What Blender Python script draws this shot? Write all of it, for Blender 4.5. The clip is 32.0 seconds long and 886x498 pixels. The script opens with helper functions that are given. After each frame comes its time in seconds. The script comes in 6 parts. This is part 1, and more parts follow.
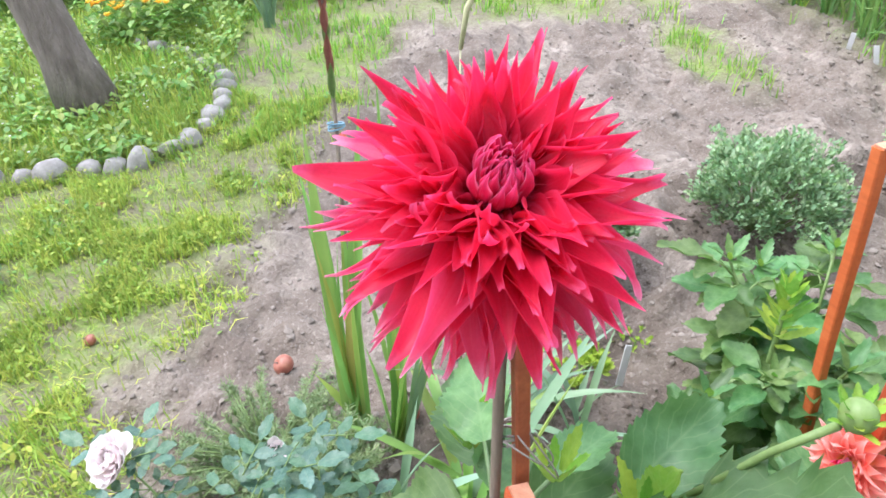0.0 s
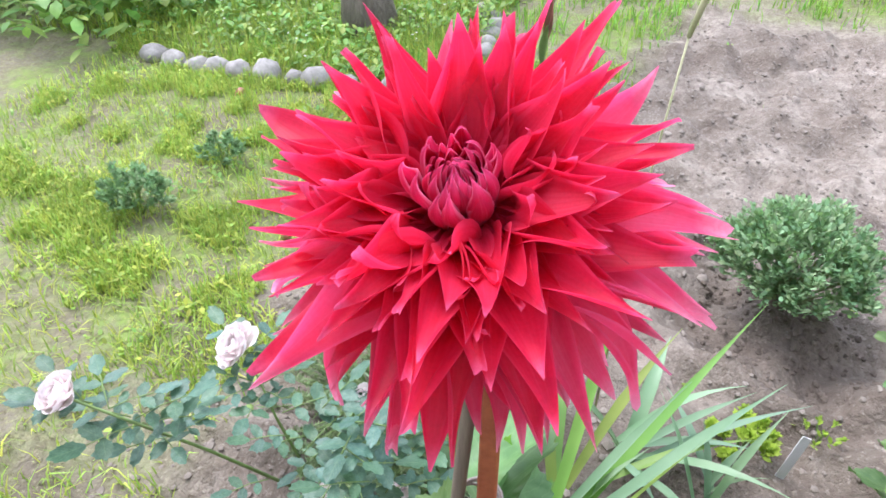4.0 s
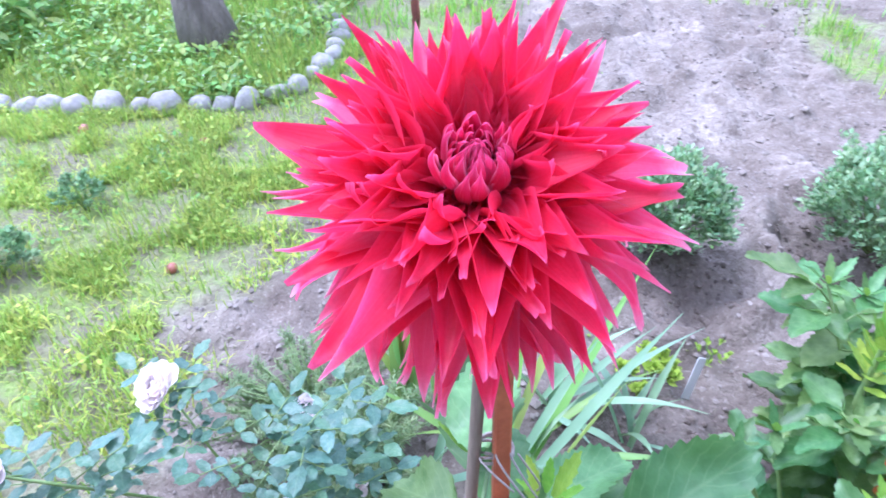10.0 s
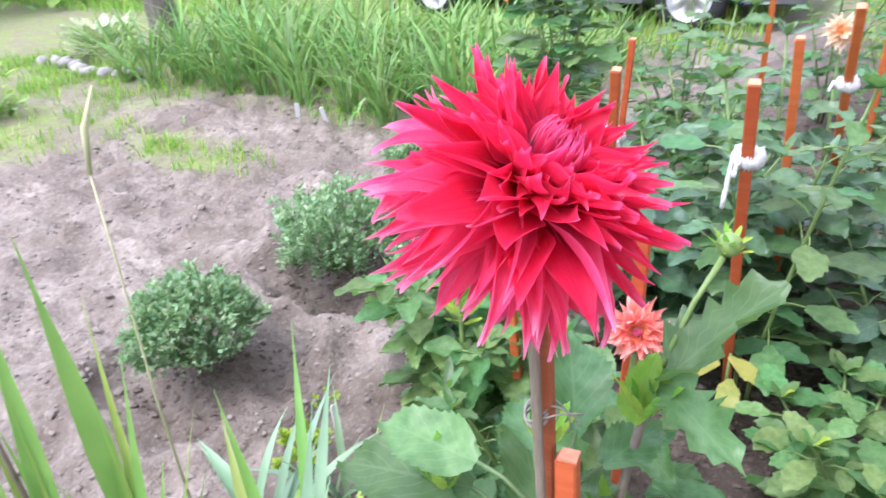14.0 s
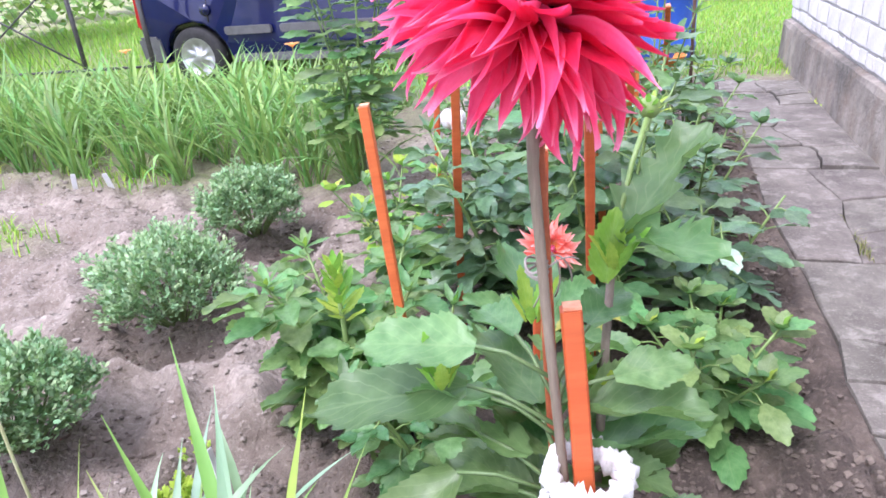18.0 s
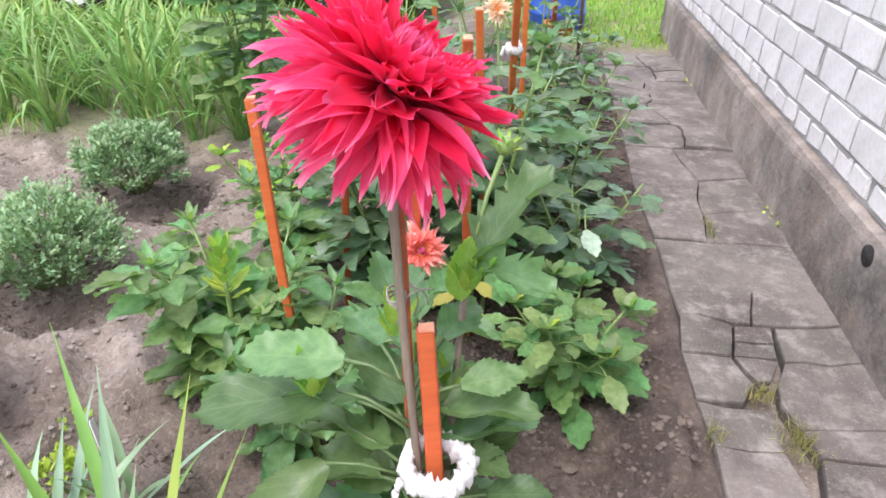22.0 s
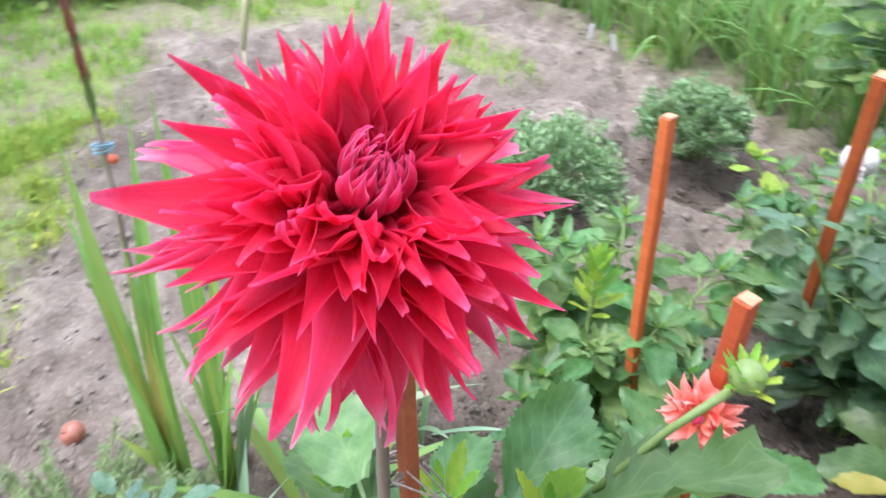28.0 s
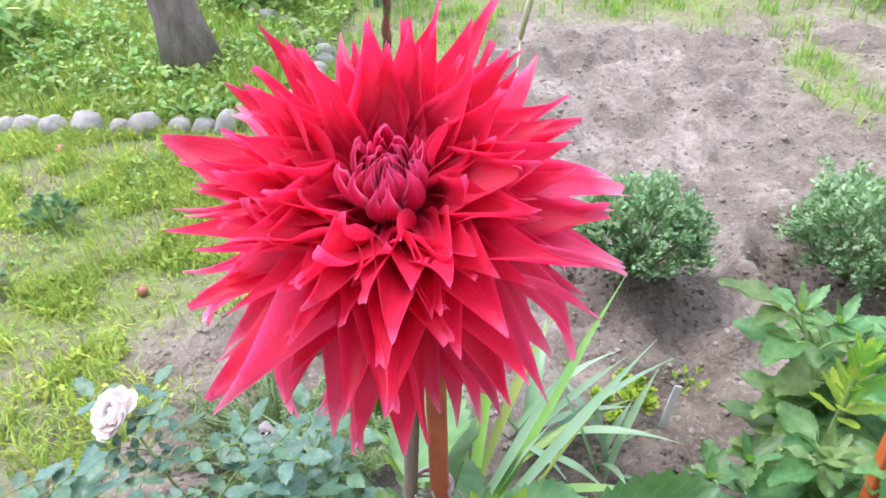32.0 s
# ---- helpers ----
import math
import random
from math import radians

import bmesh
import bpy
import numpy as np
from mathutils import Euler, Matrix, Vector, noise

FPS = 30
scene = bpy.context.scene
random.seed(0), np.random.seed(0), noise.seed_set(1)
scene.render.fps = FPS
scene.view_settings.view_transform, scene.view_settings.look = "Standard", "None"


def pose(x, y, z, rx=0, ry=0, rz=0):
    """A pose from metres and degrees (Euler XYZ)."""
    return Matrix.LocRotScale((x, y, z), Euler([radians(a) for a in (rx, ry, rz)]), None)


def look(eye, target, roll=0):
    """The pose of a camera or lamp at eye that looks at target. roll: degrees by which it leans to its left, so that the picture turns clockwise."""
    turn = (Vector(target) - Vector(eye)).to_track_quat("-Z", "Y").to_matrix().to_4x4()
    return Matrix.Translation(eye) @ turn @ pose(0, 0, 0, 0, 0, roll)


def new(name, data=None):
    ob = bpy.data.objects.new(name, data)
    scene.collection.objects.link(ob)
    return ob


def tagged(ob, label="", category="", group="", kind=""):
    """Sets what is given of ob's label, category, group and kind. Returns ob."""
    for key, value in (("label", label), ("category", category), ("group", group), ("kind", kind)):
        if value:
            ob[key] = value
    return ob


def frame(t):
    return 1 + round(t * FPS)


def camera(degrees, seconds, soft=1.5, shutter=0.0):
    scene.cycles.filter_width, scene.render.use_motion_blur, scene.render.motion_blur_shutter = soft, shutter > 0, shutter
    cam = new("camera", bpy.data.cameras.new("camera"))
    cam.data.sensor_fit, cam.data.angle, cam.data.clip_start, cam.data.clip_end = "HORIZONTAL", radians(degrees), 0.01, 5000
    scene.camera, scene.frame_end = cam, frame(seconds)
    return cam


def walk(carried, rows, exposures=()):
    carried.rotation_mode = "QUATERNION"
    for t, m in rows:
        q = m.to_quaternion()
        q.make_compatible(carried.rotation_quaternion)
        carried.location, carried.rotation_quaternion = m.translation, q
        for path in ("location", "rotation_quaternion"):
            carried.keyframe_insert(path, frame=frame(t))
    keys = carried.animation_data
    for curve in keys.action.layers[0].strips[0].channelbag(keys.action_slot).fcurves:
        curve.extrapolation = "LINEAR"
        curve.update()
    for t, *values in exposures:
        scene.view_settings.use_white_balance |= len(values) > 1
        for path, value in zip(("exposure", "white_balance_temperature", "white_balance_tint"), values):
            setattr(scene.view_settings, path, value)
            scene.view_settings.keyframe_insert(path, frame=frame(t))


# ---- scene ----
cam = camera(66.40, 32.0, soft=1.6, shutter=0.4)
PATH = [
    (0, 0.338, -0.062, 1.174, 86.76, -34.58, -3.74),
    (0.5, 0.340, -0.060, 1.178, 85.06, -33.62, -2.56),
    (1, 0.331, -0.039, 1.174, 85.43, -32.86, -2.46),
    (1.5, 0.303, -0.012, 1.171, 88.85, -33.28, -1.19),
    (2, 0.286, 0.029, 1.168, 93.32, -34.61, -1.65),
    (2.5, 0.273, 0.061, 1.156, 97.04, -35.62, -0.68),
    (3, 0.256, 0.079, 1.146, 103.49, -36.62, 0.31),
    (3.5, 0.238, 0.083, 1.143, 108.74, -36.71, -0.67),
    (4, 0.224, 0.083, 1.131, 111.44, -36.45, -0.24),
    (4.5, 0.211, 0.083, 1.127, 112.84, -36.61, -1.08),
    (7, 0.134, 0.046, 1.055, 111.86, -32.78, -0.96),
    (7.5, 0.133, 0.048, 1.055, 111.46, -32.36, -0.90),
    (8, 0.137, 0.048, 1.058, 110.83, -32.32, -0.45),
    (8.5, 0.156, 0.056, 1.076, 109.87, -32.38, -0.56),
    (9, 0.189, 0.055, 1.105, 108.73, -34.10, -2.40),
    (9.5, 0.238, 0.037, 1.130, 104.56, -35.77, -3.79),
    (10, 0.279, 0.018, 1.146, 97.70, -36.82, -2.33),
    (10.5, 0.325, 0.002, 1.161, 92.17, -36.52, -1.43),
    (11, 0.377, -0.032, 1.172, 87.66, -35.95, -2.19),
    (11.5, 0.376, -0.050, 1.170, 82.15, -36.12, -1.06),
    (12, 0.308, -0.092, 1.159, 74.69, -35.92, -0.90),
    (12.5, 0.246, -0.138, 1.153, 64.44, -35.12, 0.18),
    (13, 0.233, -0.209, 1.140, 55.35, -34.16, -0.77),
    (13.5, 0.215, -0.373, 1.185, 44.70, -31.18, -4.29),
    (14, 0.186, -0.402, 1.150, 37.67, -28.85, -4.46),
    (14.5, 0.165, -0.419, 1.129, 31.69, -24.28, -1.25),
    (15, 0.118, -0.455, 1.114, 25.51, -22.75, -5.80),
    (15.5, 0.085, -0.458, 1.048, 20.49, -26.13, -5.65),
    (17.5, 0.042, -0.535, 0.987, 17.61, -25.22, -4.91),
    (18, 0.050, -0.543, 1.000, 17.59, -24.53, -5.35),
    (18.5, 0.062, -0.558, 1.014, 17.15, -23.43, -4.88),
    (19, 0.072, -0.578, 1.027, 15.26, -22.01, -3.35),
    (19.5, 0.069, -0.577, 1.062, 10.91, -22.12, -2.46),
    (20, 0.070, -0.576, 1.080, 7.64, -24.53, -2.56),
    (20.5, 0.086, -0.584, 1.097, 7.45, -26.39, -3.54),
    (21, 0.092, -0.575, 1.102, 7.15, -27.74, -2.06),
    (21.5, 0.095, -0.578, 1.107, 6.26, -29.63, 0.15),
    (22, 0.093, -0.578, 1.120, 7.90, -29.68, 0.61),
    (22.5, 0.087, -0.560, 1.127, 8.36, -29.19, 0.37),
    (23, 0.091, -0.534, 1.132, 11.31, -29.07, 0.41),
    (23.5, 0.127, -0.508, 1.135, 12.74, -30.49, 0.83),
    (24, 0.160, -0.484, 1.135, 17.80, -32.10, 0.81),
    (24.5, 0.204, -0.473, 1.139, 22.98, -33.18, -0.88),
    (25, 0.248, -0.446, 1.150, 24.45, -30.82, -0.14),
    (25.5, 0.270, -0.424, 1.153, 30.49, -29.39, 1.35),
    (27.5, 0.240, -0.173, 1.139, 48.91, -34.21, -0.10),
    (28, 0.265, -0.096, 1.138, 65.37, -34.66, 0.33),
    (28.5, 0.291, -0.059, 1.140, 77.62, -34.32, 3.50),
    (29, 0.287, -0.044, 1.125, 84.68, -32.24, 4.82),
    (29.5, 0.281, -0.034, 1.114, 86.47, -31.24, 4.24),
    (30, 0.284, -0.039, 1.108, 87.87, -32.08, -4.54),
    (30.5, 0.277, -0.034, 1.107, 86.88, -32.06, -4.13),
    (31, 0.264, -0.006, 1.104, 88.50, -32.83, -1.13),
    (31.5, 0.260, 0.028, 1.115, 92.33, -34.31, 0.33),
    (32, 0.257, 0.052, 1.130, 96.49, -34.73, -1.19),
]
walk(cam, [(t, look((x, y, z), (x - math.sin(radians(a)) * math.cos(radians(p)), y + math.cos(radians(a)) * math.cos(radians(p)), z + math.sin(radians(p))), r))
           for t, x, y, z, a, p, r in PATH],
     exposures=[(0, 1.54, 5900, 15), (4.5, 1.46, 5850, 16), (6.5, 1.66, 5250, 21), (8.5, 1.8, 4750, 25), (9.5, 1.8, 4800, 26), (11, 1.72, 5200, 22), (12.5, 1.60, 5600, 17), (15, 1.66, 5700, 24), (18.5, 1.74, 5750, 26), (20.5, 1.40, 6150, 22), (24, 1.45, 6200, 21), (25.2, 1.6, 6150, 20), (27.5, 1.56, 5850, 17), (32, 1.51, 5850, 18)])

# ---- light: a bright, thinly clouded sky ----
world = bpy.data.worlds.new("sky")
scene.world = world
world.use_nodes = True
wn = world.node_tree
sky = wn.nodes.new("ShaderNodeTexSky")
sky.sky_type, sky.sun_disc, sky.sun_elevation, sky.sun_rotation = "NISHITA", False, radians(63), radians(204)
sky.air_density, sky.dust_density, sky.ozone_density = 1.0, 4.0, 1.0
haze = wn.nodes.new("ShaderNodeMixRGB")
haze.inputs[0].default_value, haze.inputs[2].default_value = 0.72, (7.6, 7.8, 8.3, 1)
wn.links.new(sky.outputs[0], haze.inputs[1])
wn.links.new(haze.outputs[0], wn.nodes["Background"].inputs[0])
wn.nodes["Background"].inputs[1].default_value = 0.135
sun = new("sun", bpy.data.lights.new("sun", "SUN"))
sun.data.energy, sun.data.angle, sun.data.color = 1.4, radians(30), (1.0, 0.96, 0.9)
sun.matrix_world = look((-1.6, -3.6, 8.0), (0, 0, 0))


# ---- materials ----
def material(name, rough=0.8):
    m = bpy.data.materials.new(name)
    m.use_nodes = True
    nt = m.node_tree
    b = nt.nodes["Principled BSDF"]
    b.inputs["Roughness"].default_value = rough
    return m, nt, b


def tex(nt, scale, detail=4.0, rough=0.6, coord="Object", kind="ShaderNodeTexNoise", stretch=None):
    c = nt.nodes.new("ShaderNodeTexCoord")
    n = nt.nodes.new(kind)
    n.inputs["Scale"].default_value = scale
    if kind == "ShaderNodeTexNoise":
        n.inputs["Detail"].default_value, n.inputs["Roughness"].default_value = detail, rough
    src = c.outputs[coord]
    if stretch:
        mp = nt.nodes.new("ShaderNodeMapping")
        mp.inputs["Scale"].default_value = stretch
        nt.links.new(src, mp.inputs[0])
        src = mp.outputs[0]
    nt.links.new(src, n.inputs["Vector"])
    return n.outputs[0]


def ramp(nt, src, stops):
    r = nt.nodes.new("ShaderNodeValToRGB")
    e = r.color_ramp.elements
    while len(e) < len(stops):
        e.new(0.5)
    for k, (p, c) in zip(e, stops):
        k.position, k.color = p, (*c, 1)
    nt.links.new(src, r.inputs[0])
    return r.outputs[0]


def grey(nt, src, a, b, lo=0.0, hi=1.0):
    r = nt.nodes.new("ShaderNodeMapRange")
    for k, v in zip(("From Min", "From Max", "To Min", "To Max"), (a, b, lo, hi)):
        r.inputs[k].default_value = v
    nt.links.new(src, r.inputs[0])
    return r.outputs[0]


def mix(nt, fac, a, b, blend="MIX"):
    m = nt.nodes.new("ShaderNodeMixRGB")
    m.blend_type = blend
    for k, v in zip(m.inputs, (fac, a, b)):
        if isinstance(v, (int, float)):
            k.default_value = v
        elif isinstance(v, tuple):
            k.default_value = (*v, 1)
        else:
            nt.links.new(v, k)
    return m.outputs[0]


def bump(nt, b, src, strength, distance):
    n = nt.nodes.new("ShaderNodeBump")
    n.inputs["Strength"].default_value, n.inputs["Distance"].default_value = strength, distance
    nt.links.new(src, n.inputs["Height"])
    old = b.inputs["Normal"].links
    if old:
        nt.links.new(old[0].from_socket, n.inputs["Normal"])
    nt.links.new(n.outputs[0], b.inputs["Normal"])


def vary(nt, colour, amount, sat=0.1, island=False):
    """Shifts the colour from piece to piece."""
    if island:
        o = nt.nodes.new("ShaderNodeNewGeometry").outputs["Random Per Island"]
    else:
        o = nt.nodes.new("ShaderNodeObjectInfo").outputs["Random"]
    h = nt.nodes.new("ShaderNodeHueSaturation")
    nt.links.new(grey(nt, o, 0, 1, 1 - amount, 1 + amount), h.inputs["Value"])
    w = nt.nodes.new("ShaderNodeTexWhiteNoise")
    w.noise_dimensions = "1D"
    nt.links.new(o, w.inputs["W"])
    nt.links.new(grey(nt, w.outputs[0], 0, 1, 0.5 - sat * 0.12, 0.5 + sat * 0.12), h.inputs["Hue"])
    nt.links.new(colour, h.inputs["Color"])
    return h.outputs[0]


def leafy(name, dark, light, rough=0.45, thin=0.3, veins=9.0, island=False, amount=0.22, vein_light=0.35, back=(0.22, 0.42, 0.08)):
    """A leaf: u runs along it, v across. Veins slope from the midrib; some light comes through."""
    m, nt, b = material(name, rough)
    c = nt.nodes.new("ShaderNodeTexCoord")
    s = nt.nodes.new("ShaderNodeSeparateXYZ")
    nt.links.new(c.outputs["UV"], s.inputs[0])
    across = nt.nodes.new("ShaderNodeMath")
    across.operation = "ABSOLUTE"
    k = nt.nodes.new("ShaderNodeMath")
    k.operation = "SUBTRACT"
    nt.links.new(s.outputs[1], k.inputs[0])
    k.inputs[1].default_value = 0.5
    nt.links.new(k.outputs[0], across.inputs[0])
    slope = nt.nodes.new("ShaderNodeMath")
    slope.operation = "MULTIPLY_ADD"
    nt.links.new(across.outputs[0], slope.inputs[0])
    slope.inputs[1].default_value = -0.75
    nt.links.new(s.outputs[0], slope.inputs[2])
    saw = nt.nodes.new("ShaderNodeMath")
    saw.operation = "PINGPONG"
    mul = nt.nodes.new("ShaderNodeMath")
    mul.operation = "MULTIPLY"
    nt.links.new(slope.outputs[0], mul.inputs[0])
    mul.inputs[1].default_value = veins
    nt.links.new(mul.outputs[0], saw.inputs[0])
    saw.inputs[1].default_value = 0.5
    side = grey(nt, saw.outputs[0], 0.0, 0.09, 1.0, 0.0)
    mid = grey(nt, across.outputs[0], 0.0, 0.035, 1.0, 0.0)
    top = nt.nodes.new("ShaderNodeMath")
    top.operation = "MAXIMUM"
    nt.links.new(side, top.inputs[0])
    nt.links.new(mid, top.inputs[1])
    base = ramp(nt, tex(nt, 14.0 if island else 6.0, 4.0, 0.55), [(0.3, dark), (0.7, light)])
    col = vary(nt, base, amount, 0.35, island)
    if island:
        col = mix(nt, grey(nt, tex(nt, 2.2, 3.0, 0.6), 0.35, 0.65, 0.0, 0.32), col, tuple(v * 0.45 for v in dark))
    vc = mix(nt, 0.5, col, (0.42, 0.55, 0.25))
    f = nt.nodes.new("ShaderNodeMath")
    f.operation = "MULTIPLY"
    nt.links.new(top.outputs[0], f.inputs[0])
    f.inputs[1].default_value = vein_light
    col = mix(nt, f.outputs[0], col, vc)
    nt.links.new(col, b.inputs["Base Color"])
    b.inputs["Specular IOR Level"].default_value = 0.42
    bump(nt, b, top.outputs[0], -0.35, 0.004)
    bump(nt, b, tex(nt, 60.0 if island else 24.0, 3.0), 0.2, 0.004)
    t = nt.nodes.new("ShaderNodeBsdfTranslucent")
    nt.links.new(mix(nt, 0.6, col, back), t.inputs[0])
    x = nt.nodes.new("ShaderNodeMixShader")
    x.inputs[0].default_value = thin
    nt.links.new(b.outputs[0], x.inputs[1])
    nt.links.new(t.outputs[0], x.inputs[2])
    nt.links.new(x.outputs[0], nt.nodes["Material Output"].inputs[0])
    return m


def petal_mat(name, deep, mid, tip, thin=0.35, edge=(0.75, 0.2, 0.45), start=0.72, rim_tint=0.38, streaks=0.2):
    """A petal: u runs from base to tip, v across; fine ribs along it, a paler tip."""
    m, nt, b = material(name, 0.5)
    c = nt.nodes.new("ShaderNodeTexCoord")
    s = nt.nodes.new("ShaderNodeSeparateXYZ")
    nt.links.new(c.outputs["UV"], s.inputs[0])
    base = ramp(nt, s.outputs[0], [(0.0, deep), (0.35, mid), (start, mid), (1.0, tip)])
    mott = tex(nt, 45.0, 4.0, 0.6)
    base = mix(nt, grey(nt, mott, 0.35, 0.75, 0.0, 0.35), base, deep)
    rib = nt.nodes.new("ShaderNodeTexWave")
    rib.bands_direction = "Y"
    rib.inputs["Scale"].default_value, rib.inputs["Distortion"].default_value = 3.2, 1.2
    rib.inputs["Detail"].default_value = 2.0
    nt.links.new(c.outputs["UV"], rib.inputs["Vector"])
    base = mix(nt, grey(nt, rib.outputs[1], 0.55, 1.0, 0.0, 0.04), base, edge)
    streak = tex(nt, 3.0, 4.0, 0.65, "UV", stretch=(0.35, 5.0, 1.0))
    base = mix(nt, grey(nt, streak, 0.52, 0.8, 0.0, streaks), base, edge)
    rim = nt.nodes.new("ShaderNodeMath")
    rim.operation = "PINGPONG"
    nt.links.new(s.outputs[1], rim.inputs[0])
    rim.inputs[1].default_value = 0.5
    base = mix(nt, grey(nt, rim.outputs[0], 0.0, 0.09, rim_tint, 0.0), base, edge)
    col = vary(nt, base, 0.14, 0.0)
    nt.links.new(col, b.inputs["Base Color"])
    b.inputs["Sheen Weight"].default_value = 0.12
    b.inputs["Sheen Roughness"].default_value = 0.4
    b.inputs["Sheen Tint"].default_value = (1.0, 0.45, 0.75, 1)
    bump(nt, b, rib.outputs[1], 0.10, 0.0010)
    bump(nt, b, tex(nt, 220.0, 3.0), 0.12, 0.001)
    t = nt.nodes.new("ShaderNodeBsdfTranslucent")
    nt.links.new(col, t.inputs[0])
    x = nt.nodes.new("ShaderNodeMixShader")
    x.inputs[0].default_value = thin
    nt.links.new(b.outputs[0], x.inputs[1])
    nt.links.new(t.outputs[0], x.inputs[2])
    nt.links.new(x.outputs[0], nt.nodes["Material Output"].inputs[0])
    return m


def plain(name, a, b_, scale, rough=0.7, relief=0.3, deep=0.004, spread=0.0, fine=6.0, coord="Object", stretch=None, metal=0.0):
    """A surface of two tones, blotched at one scale and grained at a finer one."""
    m, nt, b = material(name, rough)
    big = tex(nt, scale, 5.0, 0.6, coord, stretch=stretch)
    small = tex(nt, scale * fine, 4.0, 0.7, coord, stretch=stretch)
    col = ramp(nt, big, [(0.32, a), (0.68, b_)])
    col = mix(nt, grey(nt, small, 0.3, 0.7, 0.0, 0.5), col, tuple(v * 0.62 for v in a))
    if spread:
        col = vary(nt, col, spread, 0.1)
    nt.links.new(col, b.inputs["Base Color"])
    b.inputs["Metallic"].default_value = metal
    if relief:
        bump(nt, b, small, relief, deep)
    return m


RED = petal_mat("red petal", (0.58, 0.007, 0.040), (0.82, 0.020, 0.090), (0.90, 0.13, 0.32), 0.54, (0.90, 0.12, 0.30), 0.87, 0.32, 0.3)
RED_BACK = petal_mat("rosy outer petal", (0.78, 0.036, 0.140), (0.89, 0.080, 0.230), (0.94, 0.40, 0.60), 0.58, (0.92, 0.22, 0.44), 0.80, 0.40, 0.35)
HEART = petal_mat("dark bud petal", (0.38, 0.004, 0.036), (0.70, 0.011, 0.098), (0.84, 0.09, 0.30), 0.40, (0.92, 0.36, 0.60), 0.62, 0.85, 0.45)
CORAL = petal_mat("coral petal", (0.82, 0.36, 0.05), (0.86, 0.19, 0.17), (0.92, 0.52, 0.50), 0.4, (0.92, 0.48, 0.44), 0.45)
PINK = petal_mat("pale pink petal", (0.90, 0.72, 0.73), (0.93, 0.85, 0.84), (0.93, 0.89, 0.88), 0.35, (0.93, 0.89, 0.88))
ORANGE = petal_mat("orange petal", (0.8, 0.25, 0.05), (0.85, 0.4, 0.12), (0.88, 0.55, 0.25), 0.35, (0.9, 0.6, 0.3))
YELLOW = petal_mat("yellow petal", (0.75, 0.4, 0.02), (0.82, 0.55, 0.04), (0.85, 0.62, 0.1), 0.35, (0.85, 0.65, 0.1))
DAHLIA = leafy("dahlia leaf", (0.060, 0.145, 0.048), (0.138, 0.255, 0.098), 0.38, 0.34, 7.0, amount=0.32, vein_light=0.3)
DAHLIA_LIGHT = leafy("light dahlia leaf", (0.080, 0.178, 0.052), (0.175, 0.305, 0.105), 0.40, 0.36, 7.0, amount=0.32, vein_light=0.3)
DAHLIA_DARK = leafy("dark dahlia leaf", (0.050, 0.115, 0.055), (0.118, 0.208, 0.104), 0.32, 0.22, 7.0, amount=0.32, vein_light=0.3)
YOUNG = leafy("young leaf", (0.20, 0.37, 0.032), (0.32, 0.50, 0.06), 0.45, 0.32, 6.0)
WILT = leafy("yellowing leaf", (0.26, 0.29, 0.055), (0.38, 0.36, 0.085), 0.5, 0.3, 6.0)
MUM = leafy("grey green leaf", (0.17, 0.30, 0.14), (0.39, 0.54, 0.31), 0.5, 0.34, 5.0, True, 0.4, 0.2)
ROSE_LEAF = leafy("rose leaf", (0.038, 0.10, 0.062), (0.085, 0.17, 0.115), 0.36, 0.15, 7.0)
SWORD = leafy("sword leaf", (0.19, 0.35, 0.055), (0.35, 0.51, 0.11), 0.42, 0.32, 0.0, vein_light=0.25)
SWORD_BLUE = leafy("bluish sword leaf", (0.14, 0.27, 0.16), (0.26, 0.40, 0.26), 0.42, 0.22, 0.0, vein_light=0.2)
LILY = leafy("lily leaf", (0.11, 0.25, 0.045), (0.27, 0.44, 0.10), 0.42, 0.28, 0.0, True, 0.35, 0.2)
GRASS = leafy("grass blade", (0.27, 0.38, 0.045), (0.57, 0.65, 0.12), 0.55, 0.4, 0.0, True, 0.4, 0.0)
WEED = leafy("weed leaf", (0.15, 0.30, 0.055), (0.34, 0.50, 0.12), 0.5, 0.3, 5.0, True, 0.35, 0.2)
LAWN = leafy("lawn blade", (0.17, 0.36, 0.03), (0.36, 0.56, 0.08), 0.55, 0.4, 0.0, True, 0.35, 0.0)
FEATHER = leafy("feathery leaf", (0.16, 0.23, 0.10), (0.31, 0.39, 0.19), 0.6, 0.25, 0.0, True, 0.35, 0.0)
STEM = plain("green stem", (0.16, 0.26, 0.07), (0.22, 0.32, 0.10), 30.0, 0.5, 0.15, 0.001)
OLDSTEM = plain("brown stem", (0.13, 0.10, 0.075), (0.27, 0.22, 0.165), 40.0, 0.6, 0.4, 0.002, stretch=(1, 1, 0.12))
STAKE = plain("orange paint on wood", (0.50, 0.088, 0.022), (0.58, 0.13, 0.038), 22.0, 0.55, 0.35, 0.0016, 0.12, 5.0, stretch=(1, 1, 0.14))
STAKE_DARK = plain("bare red-brown wood", (0.30, 0.066, 0.026), (0.44, 0.12, 0.045), 30.0, 0.6, 0.4, 0.002, 0.1, 5.0, stretch=(1, 1, 0.1))
STAKE_TOP = plain("cut wood end", (0.55, 0.22, 0.12), (0.66, 0.36, 0.22), 60.0, 0.8, 0.3, 0.001)
RAG = plain("white rag", (0.72, 0.72, 0.70), (0.85, 0.85, 0.84), 60.0, 0.9, 0.5, 0.003)
